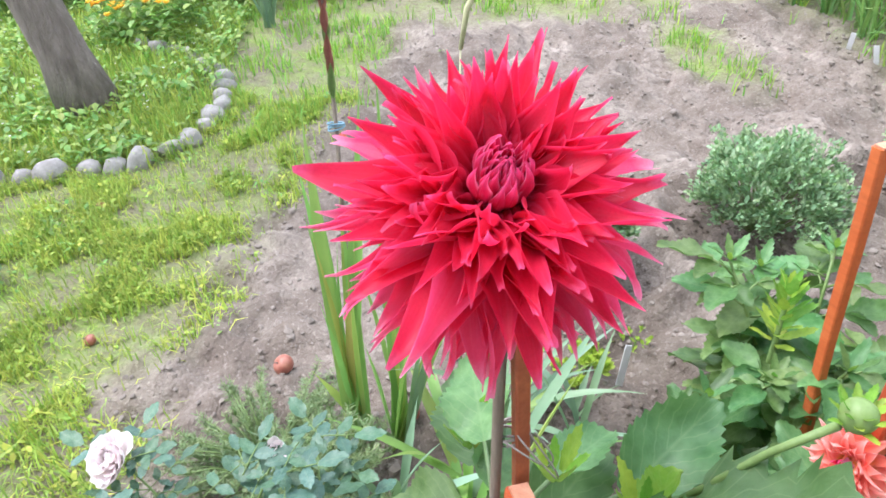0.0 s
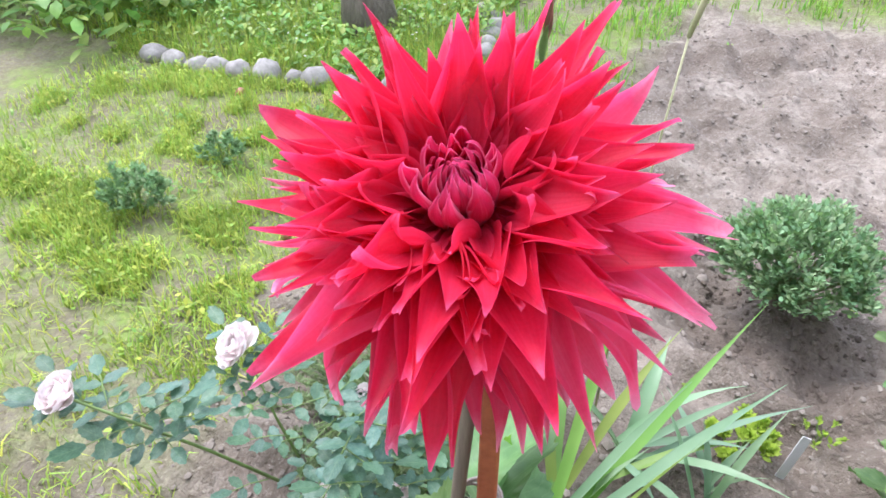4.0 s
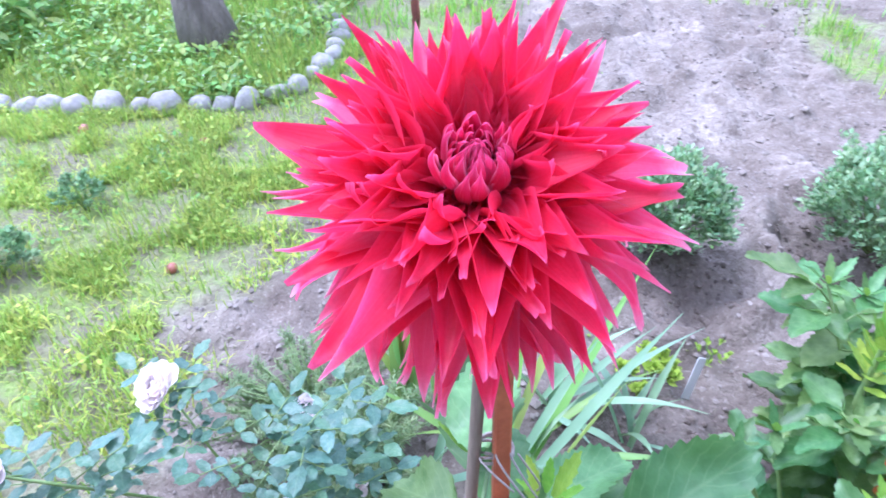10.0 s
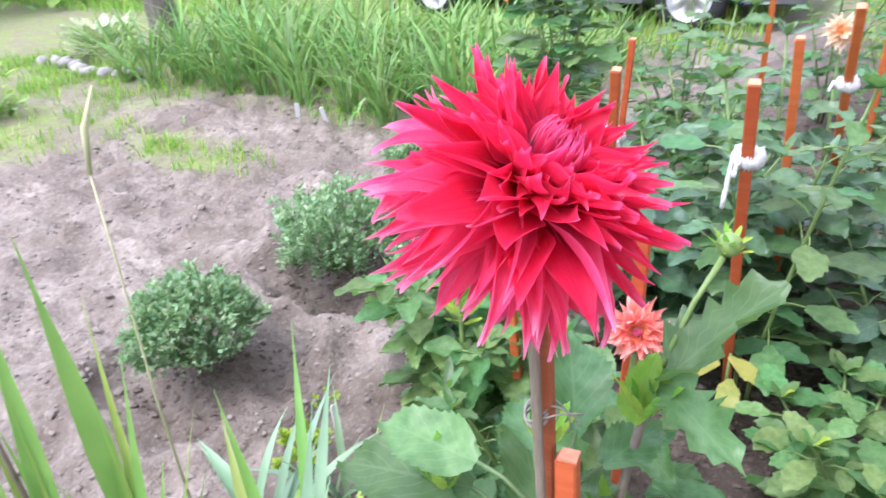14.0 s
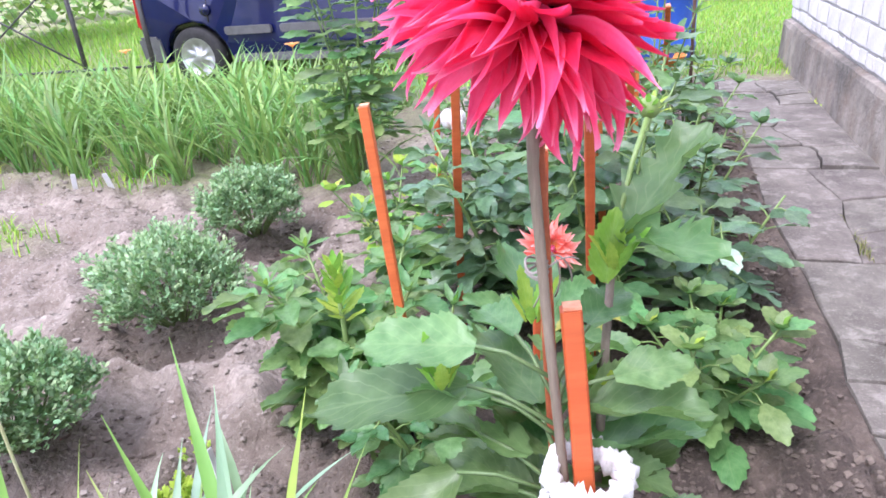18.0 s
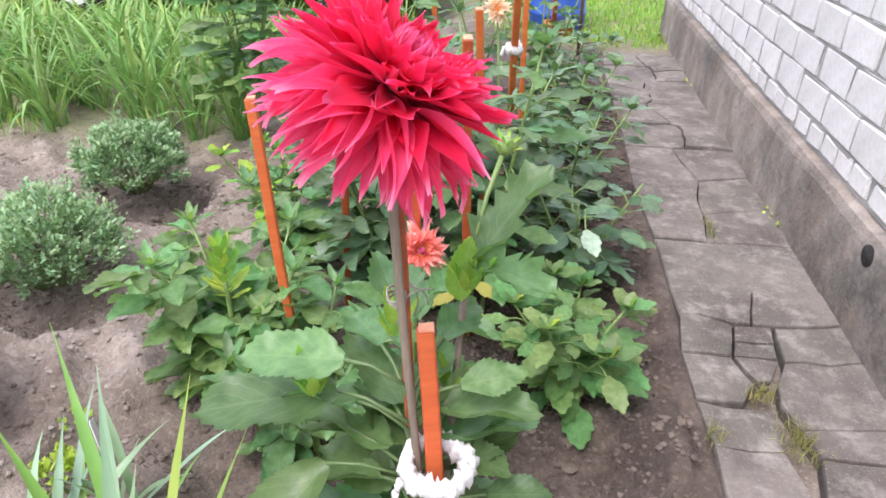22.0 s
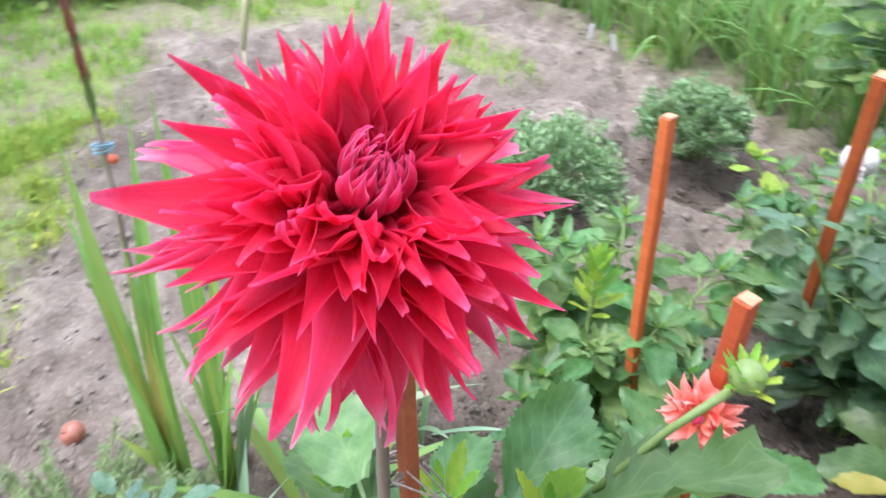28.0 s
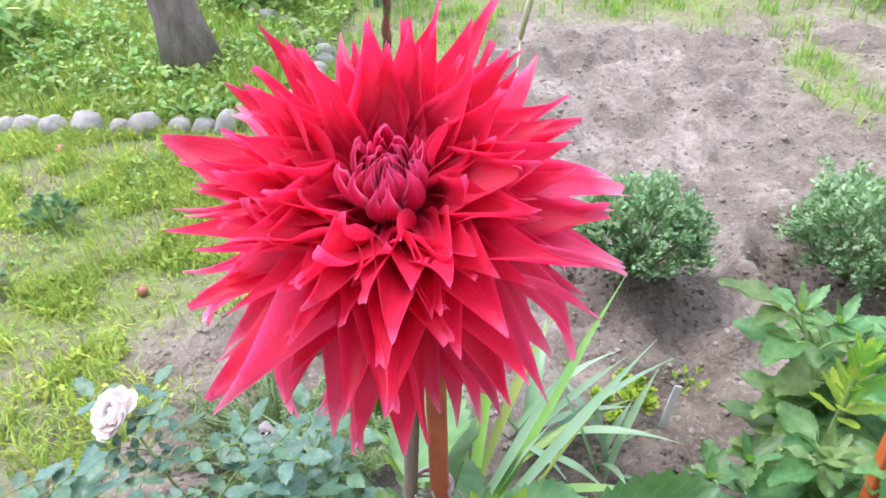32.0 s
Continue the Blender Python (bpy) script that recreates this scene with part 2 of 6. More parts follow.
BARK = plain("grey bark", (0.15, 0.125, 0.10), (0.31, 0.265, 0.225), 17.0, 0.9, 1.0, 0.03, stretch=(1, 1, 0.22), fine=3.5)
STONE = plain("whitewashed stone", (0.24, 0.225, 0.205), (0.46, 0.44, 0.41), 12.0, 0.9, 0.5, 0.008, 0.12)


# ---- geometry helpers ----
def mesh_of(name, verts, faces, mat=None, uvs=None, smooth=True):
    me = bpy.data.meshes.new(name)
    me.from_pydata([tuple(v) for v in verts], [], [tuple(f) for f in faces])
    if uvs is not None:
        layer = me.uv_layers.new(name="UVMap")
        idx = np.empty(len(me.loops), dtype=np.int32)
        me.loops.foreach_get("vertex_index", idx)
        layer.data.foreach_set("uv", np.asarray(uvs, dtype=np.float32)[idx].ravel())
    if mat:
        me.materials.append(mat)
    if smooth:
        me.polygons.foreach_set("use_smooth", [True] * len(me.polygons))
    me.update()
    return me


def from_bm(name, bm, mat=None, smooth=True):
    me = bpy.data.meshes.new(name)
    bm.to_mesh(me)
    bm.free()
    if mat:
        me.materials.append(mat)
    if smooth:
        me.polygons.foreach_set("use_smooth", [True] * len(me.polygons))
    return me


def part(name, me, parent, m=None, label="", kind=""):
    ob = new(name, me)
    ob.parent = parent
    if m is not None:
        ob.matrix_basis = m
    return tagged(ob, label, kind=kind) if label or kind else ob


def thing(name, label, category, at=(0, 0, 0), group="", kind="", me=None):
    ob = new(name, me)
    ob.location = at
    return tagged(ob, label, category, group, kind)


def frame_of(direction, side=None):
    """A turn whose x axis runs along the direction and whose z axis points up or away."""
    x = Vector(direction).normalized()
    z = Vector(side) if side is not None else Vector((0, 0, 1))
    y = z.cross(x)
    if y.length < 1e-4:
        y = Vector((0, 1, 0)).cross(x)
    y.normalize()
    z = x.cross(y)
    return Matrix((x, y, z)).transposed().to_4x4()


def blade_grid(length, width, nu=8, nv=4, shape=None, cup=0.0, bend=0.0, droop=0.0, twist=0.0, wave=0.0, phase=0.0, teeth=0.0, keel=0.0, split=0.0):
    """Vertices, faces and uvs of one leaf or petal lying along +x, its upper side to +z."""
    V, UV = [], []
    ang, px, pz = 0.0, 0.0, 0.0
    for i in range(nu + 1):
        u = i / nu
        w = width * (shape(u) if shape else max(0.0, math.sin(math.pi * u)) ** 0.8)
        if i:
            ang += (bend + droop * u) / nu
            px += length / nu * math.cos(ang)
            pz += length / nu * math.sin(ang)
        fore = 0.0
        if teeth and 0 < i < nu:
            w *= 1 + teeth * (1 if i % 2 else -1)
            fore = 0.75 * length / nu if i % 2 else 0.0
        for j in range(nv + 1):
            v = j / nv * 2 - 1
            y = v * w / 2
            lift = cup * w * (v * v) + keel * w * abs(v) + wave * width * math.sin(phase + u * 11 + v * 2) * abs(v)
            tw = twist * u
            yy, zz = y * math.cos(tw) - lift * math.sin(tw), y * math.sin(tw) + lift * math.cos(tw)
            x = px + fore * v ** 4 * math.cos(ang) + (0 if not split or i < nu else -split * length * (1 - abs(v)))
            V.append((x - zz * math.sin(ang), yy, pz + zz * math.cos(ang)))
            UV.append((u, (v + 1) / 2))
    F = []
    for i in range(nu):
        for j in range(nv):
            a = i * (nv + 1) + j
            F.append((a, a + nv + 1, a + nv + 2, a + 1))
    return V, F, UV


class Heap:
    """Many small leaves gathered into one mesh."""

    def __init__(self):
        self.v, self.f, self.uv, self.n = [], [], [], 0

    def add(self, grid, m):
        V, F, UV = grid
        a = np.asarray(V) @ np.asarray(m.to_3x3()).T + np.asarray(m.translation)
        self.v.append(a)
        self.f.append(np.asarray(F) + self.n)
        self.uv.append(np.asarray(UV))
        self.n += len(V)

    def mesh(self, name, mat):
        return mesh_of(name, np.concatenate(self.v).tolist(), np.concatenate(self.f).tolist(), mat, np.concatenate(self.uv))


def tube(points, radii, sides=8, cap=True):
    """A round rod through the points."""
    pts = [Vector(p) for p in points]
    V, F = [], []
    for i, p in enumerate(pts):
        d = (pts[min(i + 1, len(pts) - 1)] - pts[max(i - 1, 0)]).normalized()
        s = d.cross(Vector((0.31, 0.95, 0.1))).normalized()
        t = d.cross(s)
        r = radii[i] if hasattr(radii, "__len__") else radii
        for k in range(sides):
            a = 2 * math.pi * k / sides
            V.append(p + r * (math.cos(a) * s + math.sin(a) * t))
    for i in range(len(pts) - 1):
        for k in range(sides):
            a, b = i * sides + k, i * sides + (k + 1) % sides
            F.append((a, b, b + sides, a + sides))
    if cap:
        F.append(tuple(range(sides))[::-1])
        F.append(tuple(range((len(pts) - 1) * sides, len(pts) * sides)))
    return V, F


def rod(name, points, radii, mat, sides=8):
    V, F = tube(points, radii, sides)
    return mesh_of(name, V, F, mat)


def smooth01(a, b, x):
    t = min(max((x - a) / (b - a), 0.0), 1.0)
    return t * t * (3 - 2 * t)


def rnd(a, b):
    return random.uniform(a, b)


# ---- the ground: one sheet out to the horizon ----
BUSHES = [(-1.36, 0.42, 0.30), (-1.38, 1.05, 0.31), (-1.48, 1.74, 0.30)]


def grassy(x, y):
    """How much grass grows at a place, 0 to 1."""
    n = noise.noise(Vector((x * 1.3, y * 1.3, 3.1))) * 0.5 + noise.noise(Vector((x * 4, y * 4, 7.7))) * 0.28
    g = smooth01(0.12, -0.28, y + 0.43 + 0.30 * (min(x, -0.55) + 2.2) + 0.30 * n) * smooth01(0.25, -0.2, x)
    g *= smooth01(-0.75, 0.1, n + 0.25)
    g = max(g, 0.45 * smooth01(-0.66, -0.86, y + 0.2 * n) * smooth01(0.2, -0.1, x) * smooth01(-1.1, -0.7, x))
    far = smooth01(-3.5, -4.0, x - 0.35 * n) * smooth01(-0.4, 0.5, y + 0.3 * n)
    patch = smooth01(0.36, 0.1, math.hypot((x + 3.0) * 0.55, (y - 1.55) * 1.3) + 0.12 * n)
    end = smooth01(4.3, 4.7, y + 0.2 * n) * smooth01(-0.5, 0.2, x)
    out = smooth01(5.2, 6.5, math.hypot(x + 1, y) + 0.6 * n)
    bed = smooth01(2.1, 2.5, y) * smooth01(-1.0, -1.6, x) * 0.6
    return min(1.0, max(g, far * (0.35 + 0.65 * smooth01(-0.2, 0.2, n)), patch, end, out, bed))


def ground_z(x, y):
    d = math.hypot(x + 0.3, y - 0.2)
    z = -0.085 + 0.075 * smooth01(0.25, 0.5, x) + 0.075 * smooth01(2.2, 4.5, d) * (1 - smooth01(0.25, 0.5, x))
    z -= 0.030 * smooth01(0.53, 0.57, x) * (1 - smooth01(0.97, 1.0, x)) * smooth01(4.3, 4.1, y)
    soil = 1 - grassy(x, y)
    z -= 0.13 * smooth01(4.2, 4.9, y) * smooth01(-0.3, -1.0, x)
    rough_ = 1 - smooth01(4.0, 7.0, d)
    p = Vector((x, y, 0))
    if rough_ > 0 and x < 0.5:
        z += rough_ * (0.024 * noise.noise(p * 1.7) + soil * (0.062 * noise.noise(p * 3.6) + 0.058 * noise.noise(p * 8.5) + 0.022 * abs(noise.noise(p * 19.0)) + 0.009 * noise.noise(p * 34.0)))
        for bx, by, br in BUSHES:
            r = math.hypot(x - bx, y - by) * (1 + 0.22 * noise.noise(Vector((x * 3, y * 3, 5))))
            z += 0.050 * math.exp(-((r - 0.33) / 0.045) ** 2) - 0.028 * math.exp(-((r - 0.2) / 0.1) ** 2) + 0.03 * math.exp(-(r / 0.1) ** 2)
    return z


def spread(lo, hi, step, far, growth):
    mid = list(np.arange(lo, hi + step / 2, step))
    left, s = [lo], step
    while left[-1] > -far:
        s *= growth
        left.append(left[-1] - s)
    right, s = [mid[-1]], step
    while right[-1] < far:
        s *= growth
        right.append(right[-1] + s)
    return left[:0:-1] + mid + right[1:]


GX, GY = spread(-3.4, 0.56, 0.02, 300, 1.22), spread(-2.0, 2.9, 0.02, 300, 1.22)
gm, gnt, gb = material("sandy soil and turf", 0.95)
soil_n = tex(gnt, 2.2, 6.0, 0.62)
fine_n = tex(gnt, 26.0, 5.0, 0.7)
soil_c = ramp(gnt, soil_n, [(0.33, (0.095, 0.074, 0.058)), (0.46, (0.205, 0.172, 0.140)), (0.64, (0.36, 0.312, 0.262))])
# random darker mottling; also stands in for the shade of furrows and crumbs
soil_c = mix(gnt, grey(gnt, tex(gnt, 8.0, 6.0, 0.7), 0.42, 0.62, 0.0, 0.6), soil_c, (0.16, 0.125, 0.098))
soil_c = mix(gnt, grey(gnt, fine_n, 0.42, 0.66, 0.0, 0.7), soil_c, (0.13, 0.10, 0.078))
soil_c = mix(gnt, grey(gnt, tex(gnt, 75.0, 4.0, 0.7), 0.55, 0.7, 0.0, 0.5), soil_c, (0.46, 0.41, 0.35))
turf_c = ramp(gnt, tex(gnt, 5.0, 5.0, 0.6), [(0.40, (0.21, 0.185, 0.135)), (0.60, (0.19, 0.275, 0.055))])
turf_c = mix(gnt, grey(gnt, fine_n, 0.4, 0.62, 0.0, 0.75), turf_c, (0.15, 0.13, 0.075))
turf_c = mix(gnt, grey(gnt, tex(gnt, 75.0, 4.0, 0.7), 0.5, 0.66, 0.0, 0.6), turf_c, (0.30, 0.30, 0.12))
wet_c = ramp(gnt, tex(gnt, 6.0, 6.0, 0.72), [(0.36, (0.046, 0.034, 0.026)), (0.52, (0.090, 0.068, 0.053)), (0.68, (0.160, 0.125, 0.099))])
wet_c = mix(gnt, grey(gnt, fine_n, 0.42, 0.68, 0.0, 0.7), wet_c, (0.05, 0.038, 0.03))
wet_c = mix(gnt, grey(gnt, tex(gnt, 75.0, 4.0, 0.7), 0.52, 0.7, 0.0, 0.5), wet_c, (0.20, 0.16, 0.13))
ga = gnt.nodes.new("ShaderNodeAttribute")
ga.attribute_name = "cover"
gs = gnt.nodes.new("ShaderNodeSeparateColor")
gnt.links.new(ga.outputs["Color"], gs.inputs[0])
gc = mix(gnt, gs.outputs[1], soil_c, wet_c)
gc = mix(gnt, gs.outputs[0], gc, turf_c)
gnt.links.new(gc, gb.inputs["Base Color"])
bump(gnt, gb, tex(gnt, 9.0, 6.0, 0.7), 0.8, 0.03)
bump(gnt, gb, fine_n, 1.0, 0.016)
bump(gnt, gb, tex(gnt, 90.0, 3.0), 0.6, 0.004)
GV = [(x, y, ground_z(x, y)) for y in GY for x in GX]
nx = len(GX)
GF = [(j * nx + i, j * nx + i + 1, (j + 1) * nx + i + 1, (j + 1) * nx + i) for j in range(len(GY) - 1) for i in range(nx - 1)]
ground_me = mesh_of("ground", GV, GF, gm)


def damp(x, y):
    """Dark, dug and watered earth of the flower bed."""
    n = noise.noise(Vector((x * 3, y * 3, 1.5))) * 0.25
    b = smooth01(-1.15, -0.10, x + n) * smooth01(0.75, 0.5, x + 0.3 * n) * smooth01(-0.2, 0.1, y + n)
    for bx, by, br in BUSHES:
        b = max(b, 0.55 * smooth01(0.42, 0.15, math.hypot(x - bx, y - by) + n * 0.5))
    return b


cover = ground_me.color_attributes.new("cover", "FLOAT_COLOR", "POINT")
cover.data.foreach_set("color", np.array([(grassy(x, y), damp(x, y), 0, 1) for x, y, _ in GV], dtype=np.float32).ravel())
ground = thing("ground", "bare sandy garden soil with patches of turf", "ground", kind="structure", me=ground_me)


# ---- house: plinth and white brick wall ----
WALL_X, WALL_Y0, WALL_Y1, BRICK_Z = 1.035, -2.6, 4.95, 0.292
plinth_mat, pnt, pb = material("stained concrete plinth", 0.92)
pc = ramp(pnt, tex(pnt, 2.6, 6.0, 0.65), [(0.36, (0.10, 0.085, 0.07)), (0.5, (0.22, 0.193, 0.162)), (0.62, (0.36, 0.315, 0.265))])
pc = mix(pnt, grey(pnt, tex(pnt, 5.0, 6.0, 0.7), 0.48, 0.7, 0.0, 0.7), pc, (0.23, 0.17, 0.12))
pc = mix(pnt, grey(pnt, tex(pnt, 3.3, 5.0, 0.7, stretch=(1, 1.2, 0.5)), 0.52, 0.7, 0.0, 0.7), pc, (0.085, 0.082, 0.072))
pc = mix(pnt, grey(pnt, tex(pnt, 45.0, 6.0, 0.75), 0.45, 0.7, 0.0, 0.35), pc, (0.36, 0.33, 0.29))
pc = mix(pnt, grey(pnt, tex(pnt, 120.0, 4.0, 0.7), 0.5, 0.7, 0.0, 0.35), pc, (0.06, 0.054, 0.046))
pnt.links.new(pc, pb.inputs["Base Color"])
bump(pnt, pb, tex(pnt, 45.0, 6.0, 0.75), 0.8, 0.012)
bump(pnt, pb, tex(pnt, 7.0, 5.0, 0.7), 0.6, 0.03)
mortar_mat = plain("pale grey mortar", (0.27, 0.26, 0.24), (0.46, 0.445, 0.42), 20.0, 0.95, 0.6, 0.006)
brick_mat = plain("white silicate brick", (0.60, 0.585, 0.56), (0.75, 0.735, 0.71), 6.0, 0.85, 0.35, 0.004, 0.07, 8.0)
wall = thing("wall_east", "white silicate brick house wall on a grey concrete plinth", "wall", kind="structure")
rows_p = 60
PV, PF = [], []
for i in range(rows_p + 1):
    y = WALL_Y0 + (WALL_Y1 + 0.03 - WALL_Y0) * i / rows_p
    for k, (dx, z) in enumerate([(-0.045, -0.35), (-0.048, 0.0), (-0.04, 0.13), (-0.034, 0.245), (-0.026, 0.272), (0.02, 0.280), (0.36, 0.280), (0.36, -0.35)]):
        w = 0.006 * noise.noise(Vector((y * 3, z * 6, k)))
        PV.append((WALL_X + dx + w, y, z + (w if 1 < k < 6 else 0)))
for i in range(rows_p):
    for k in range(8):
        a, b = i * 8 + k, i * 8 + (k + 1) % 8
        PF.append((a, b, b + 8, a + 8))
PF += [tuple(range(8)), tuple(range(rows_p * 8, rows_p * 8 + 8))[::-1]]
part("plinth", mesh_of("plinth", PV, PF, plinth_mat, smooth=False), wall, label="weathered grey concrete plinth")
bm = bmesh.new()
bmesh.ops.create_cube(bm, size=1)
core = part("mortar_core", from_bm("mortar", bm, mortar_mat, False), wall, Matrix.Translation((WALL_X + 0.1925, (WALL_Y0 + WALL_Y1) / 2, 1.5)) @ Matrix.Diagonal((0.37, WALL_Y1 - WALL_Y0 - 0.012, 2.44, 1)))


def block(sx, sy, sz, wob, seed):
    """A worn brick, its front to -x."""
    b = bmesh.new()
    bmesh.ops.create_cube(b, size=1)
    for v in b.verts:
        v.co = (v.co.x * sx, v.co.y * sy, v.co.z * sz)
    bmesh.ops.bevel(b, geom=b.edges[:], offset=0.006, segments=2, affect="EDGES")
    r = random.Random(seed)
    for v in b.verts:
        v.co += Vector((r.uniform(-wob, wob) * 0.5, r.uniform(-wob, wob), r.uniform(-wob, wob)))
    return b


stretchers = [from_bm("brick", block(0.04, 0.252, 0.1135, 0.005, k), brick_mat, False) for k in range(4)]
headers = [from_bm("brick", block(0.04, 0.122, 0.069, 0.004, 10 + k), brick_mat, False) for k in range(4)]
rest_v, rest_f = [], []
bricks = []
PITCH = 0.121
bricks_r = random.Random(8)
for course in range(19):
    header = course == 0
    z = BRICK_Z + (0.036 if header else 0.075 + PITCH * (course - 0.5))
    ln = 0.135 if header else 0.266
    y = WALL_Y1 - (0.0 if header or course % 2 else 0.133)
    if not header and course % 2 == 0:
        bricks.append((course, WALL_Y1 - 0.066, z, 0.122, False))
    while y > WALL_Y0:
        bricks.append((course, y - ln / 2 + bricks_r.uniform(-0.012, 0.012), z, ln - 0.009 - bricks_r.uniform(0, 0.010), header))
        y -= ln
near = sorted(bricks, key=lambda b: abs(b[1] - 2.0) * 0.5 + b[2])[:300]
near_set = set(near)
for b in bricks:
    c, y, z, ln, h = b
    me = random.choice(headers if h else stretchers)
    m = Matrix.Translation((WALL_X + 0.021 + rnd(-0.002, 0.002), y, z + rnd(-0.003, 0.003))) @ pose(0, 0, 0, rnd(-1.2, 1.2), 0, rnd(-0.4, 0.4)) @ Matrix.Diagonal((1, ln / (0.122 if h else 0.252), rnd(0.95, 1.03), 1))
    if b in near_set:
        part("brick", me, wall, m)
    else:
        k = len(rest_v)
        rest_v += [m @ v.co for v in me.vertices]
        rest_f += [tuple(i + k for i in p.vertices) for p in me.polygons]
part("brickwork", mesh_of("brickwork", rest_v, rest_f, brick_mat, smooth=False), wall, kind="stuff")
# the vent hole in the plinth: a flat disc coloured dark for its inner shade
hole_mat = plain("shade-dark hollow", (0.012, 0.011, 0.010), (0.03, 0.027, 0.024), 30.0, 0.95)
part("vent_hole", rod("vent", [(-0.002, 0, 0), (0.004, 0, 0)], 0.031, hole_mat, 16), wall, Matrix.Translation((WALL_X - 0.038, 1.125, 0.222)), "round vent hole in the plinth, its inner shade painted dark")

# ---- concrete path: broken slabs ----
slab_mat, snt, sb = material("worn concrete", 0.92)
worn = tex(snt, 3.4, 6.0, 0.65)
sc_ = ramp(snt, worn, [(0.34, (0.070, 0.061, 0.050)), (0.62, (0.172, 0.154, 0.131))])
sc_ = mix(snt, grey(snt, tex(snt, 11.0, 6.0, 0.7), 0.50, 0.64, 0.0, 0.7), sc_, (0.28, 0.26, 0.228))
sc_ = mix(snt, grey(snt, tex(snt, 7.0, 5.0, 0.7, stretch=(1, 0.4, 1)), 0.50, 0.68, 0.0, 0.7), sc_, (0.075, 0.065, 0.055))
sc_ = mix(snt, grey(snt, tex(snt, 60.0, 5.0, 0.75), 0.45, 0.7, 0.0, 0.55), sc_, (0.10, 0.088, 0.076))
sc_ = mix(snt, grey(snt, tex(snt, 150.0, 3.0, 0.7), 0.58, 0.7, 0.0, 0.5), sc_, (0.33, 0.31, 0.275))
snt.links.new(vary(snt, sc_, 0.07, 0.1), sb.inputs["Base Color"])
bump(snt, sb, tex(snt, 60.0, 5.0, 0.75), 0.6, 0.006)
bump(snt, sb, tex(snt, 12.0, 5.0, 0.7), 0.5, 0.012)
path_ob = thing("path", "cracked grey concrete garden path beside the wall", "path", kind="structure")
PX0, PX1 = 0.475, 1.0
cuts = [-2.6, -2.0, -1.35, -0.75, -0.2, 0.22, 0.56, 0.88, 1.10, 1.62, 1.95, 2.45, 2.75, 3.15, 3.55, 3.95, 4.28]


def slab(poly, top, thick=0.05, wander=1.0):
    """A slab of any outline with worn edges and a slightly uneven top."""
    b = bmesh.new()
    n = len(poly)
    cx, cy = sum(p[0] for p in poly) / n, sum(p[1] for p in poly) / n
    ring = []
    for (x0, y0), (x1, y1) in zip(poly, poly[1:] + poly[:1]):
        k = max(1, int(math.hypot(x1 - x0, y1 - y0) / 0.05))
        for i in range(k):
            t = i / k
            x, y = x0 + (x1 - x0) * t, y0 + (y1 - y0) * t
            w = 0.009 * noise.noise(Vector((x * 14, y * 14, 2.2))) + 0.004 * noise.noise(Vector((x * 50, y * 50, 1.2)))
            d = Vector((cx - x, cy - y)).normalized()
            free = smooth01(PX0 + 0.03, PX0 + 0.12, x) * smooth01(PX1, PX1 - 0.08, x)
            q = Vector((x * 5, y * 5, 0))
            x += wander * (0.055 * free * noise.noise(q) + 0.016 * free * noise.noise(q * 4))
            y += wander * 0.075 * noise.noise(q + Vector((7, 3, 1))) + 0.5 * (1 + wander) * 0.016 * noise.noise(q * 4 + Vector((1, 8, 2)))
            gap = 0.0020 + 0.006 * max(0.0, noise.noise(Vector((x * 3.1, y * 3.1, 9.0)))) + 0.45 * abs(w)
            ring.append((x + d.x * gap, y + d.y * gap))
    outer = [b.verts.new((x, y, top - 0.006)) for x, y in ring]
    low = [b.verts.new((x, y, top - thick)) for x, y in ring]
    inner = [b.verts.new((x + (cx - x) * 0.02, y + (cy - y) * 0.02, top + 0.002 * noise.noise(Vector((x * 8, y * 8, 0))))) for x, y in ring]
    m = len(ring)
    for i in range(m):
        j = (i + 1) % m
        b.faces.new((low[i], low[j], outer[j], outer[i]))
        b.faces.new((outer[i], outer[j], inner[j], inner[i]))
    b.faces.new(inner)
    bmesh.ops.recalc_face_normals(b, faces=b.faces[:])
    return from_bm("slab", b, slab_mat, False)


def left_edge(y):
    return PX0 + 0.03 + 0.025 * smooth01(1.6, 1.0, y) + 0.01 * math.sin(y * 3.1) + 0.012 * noise.noise(Vector((y * 5, 0, 0)))


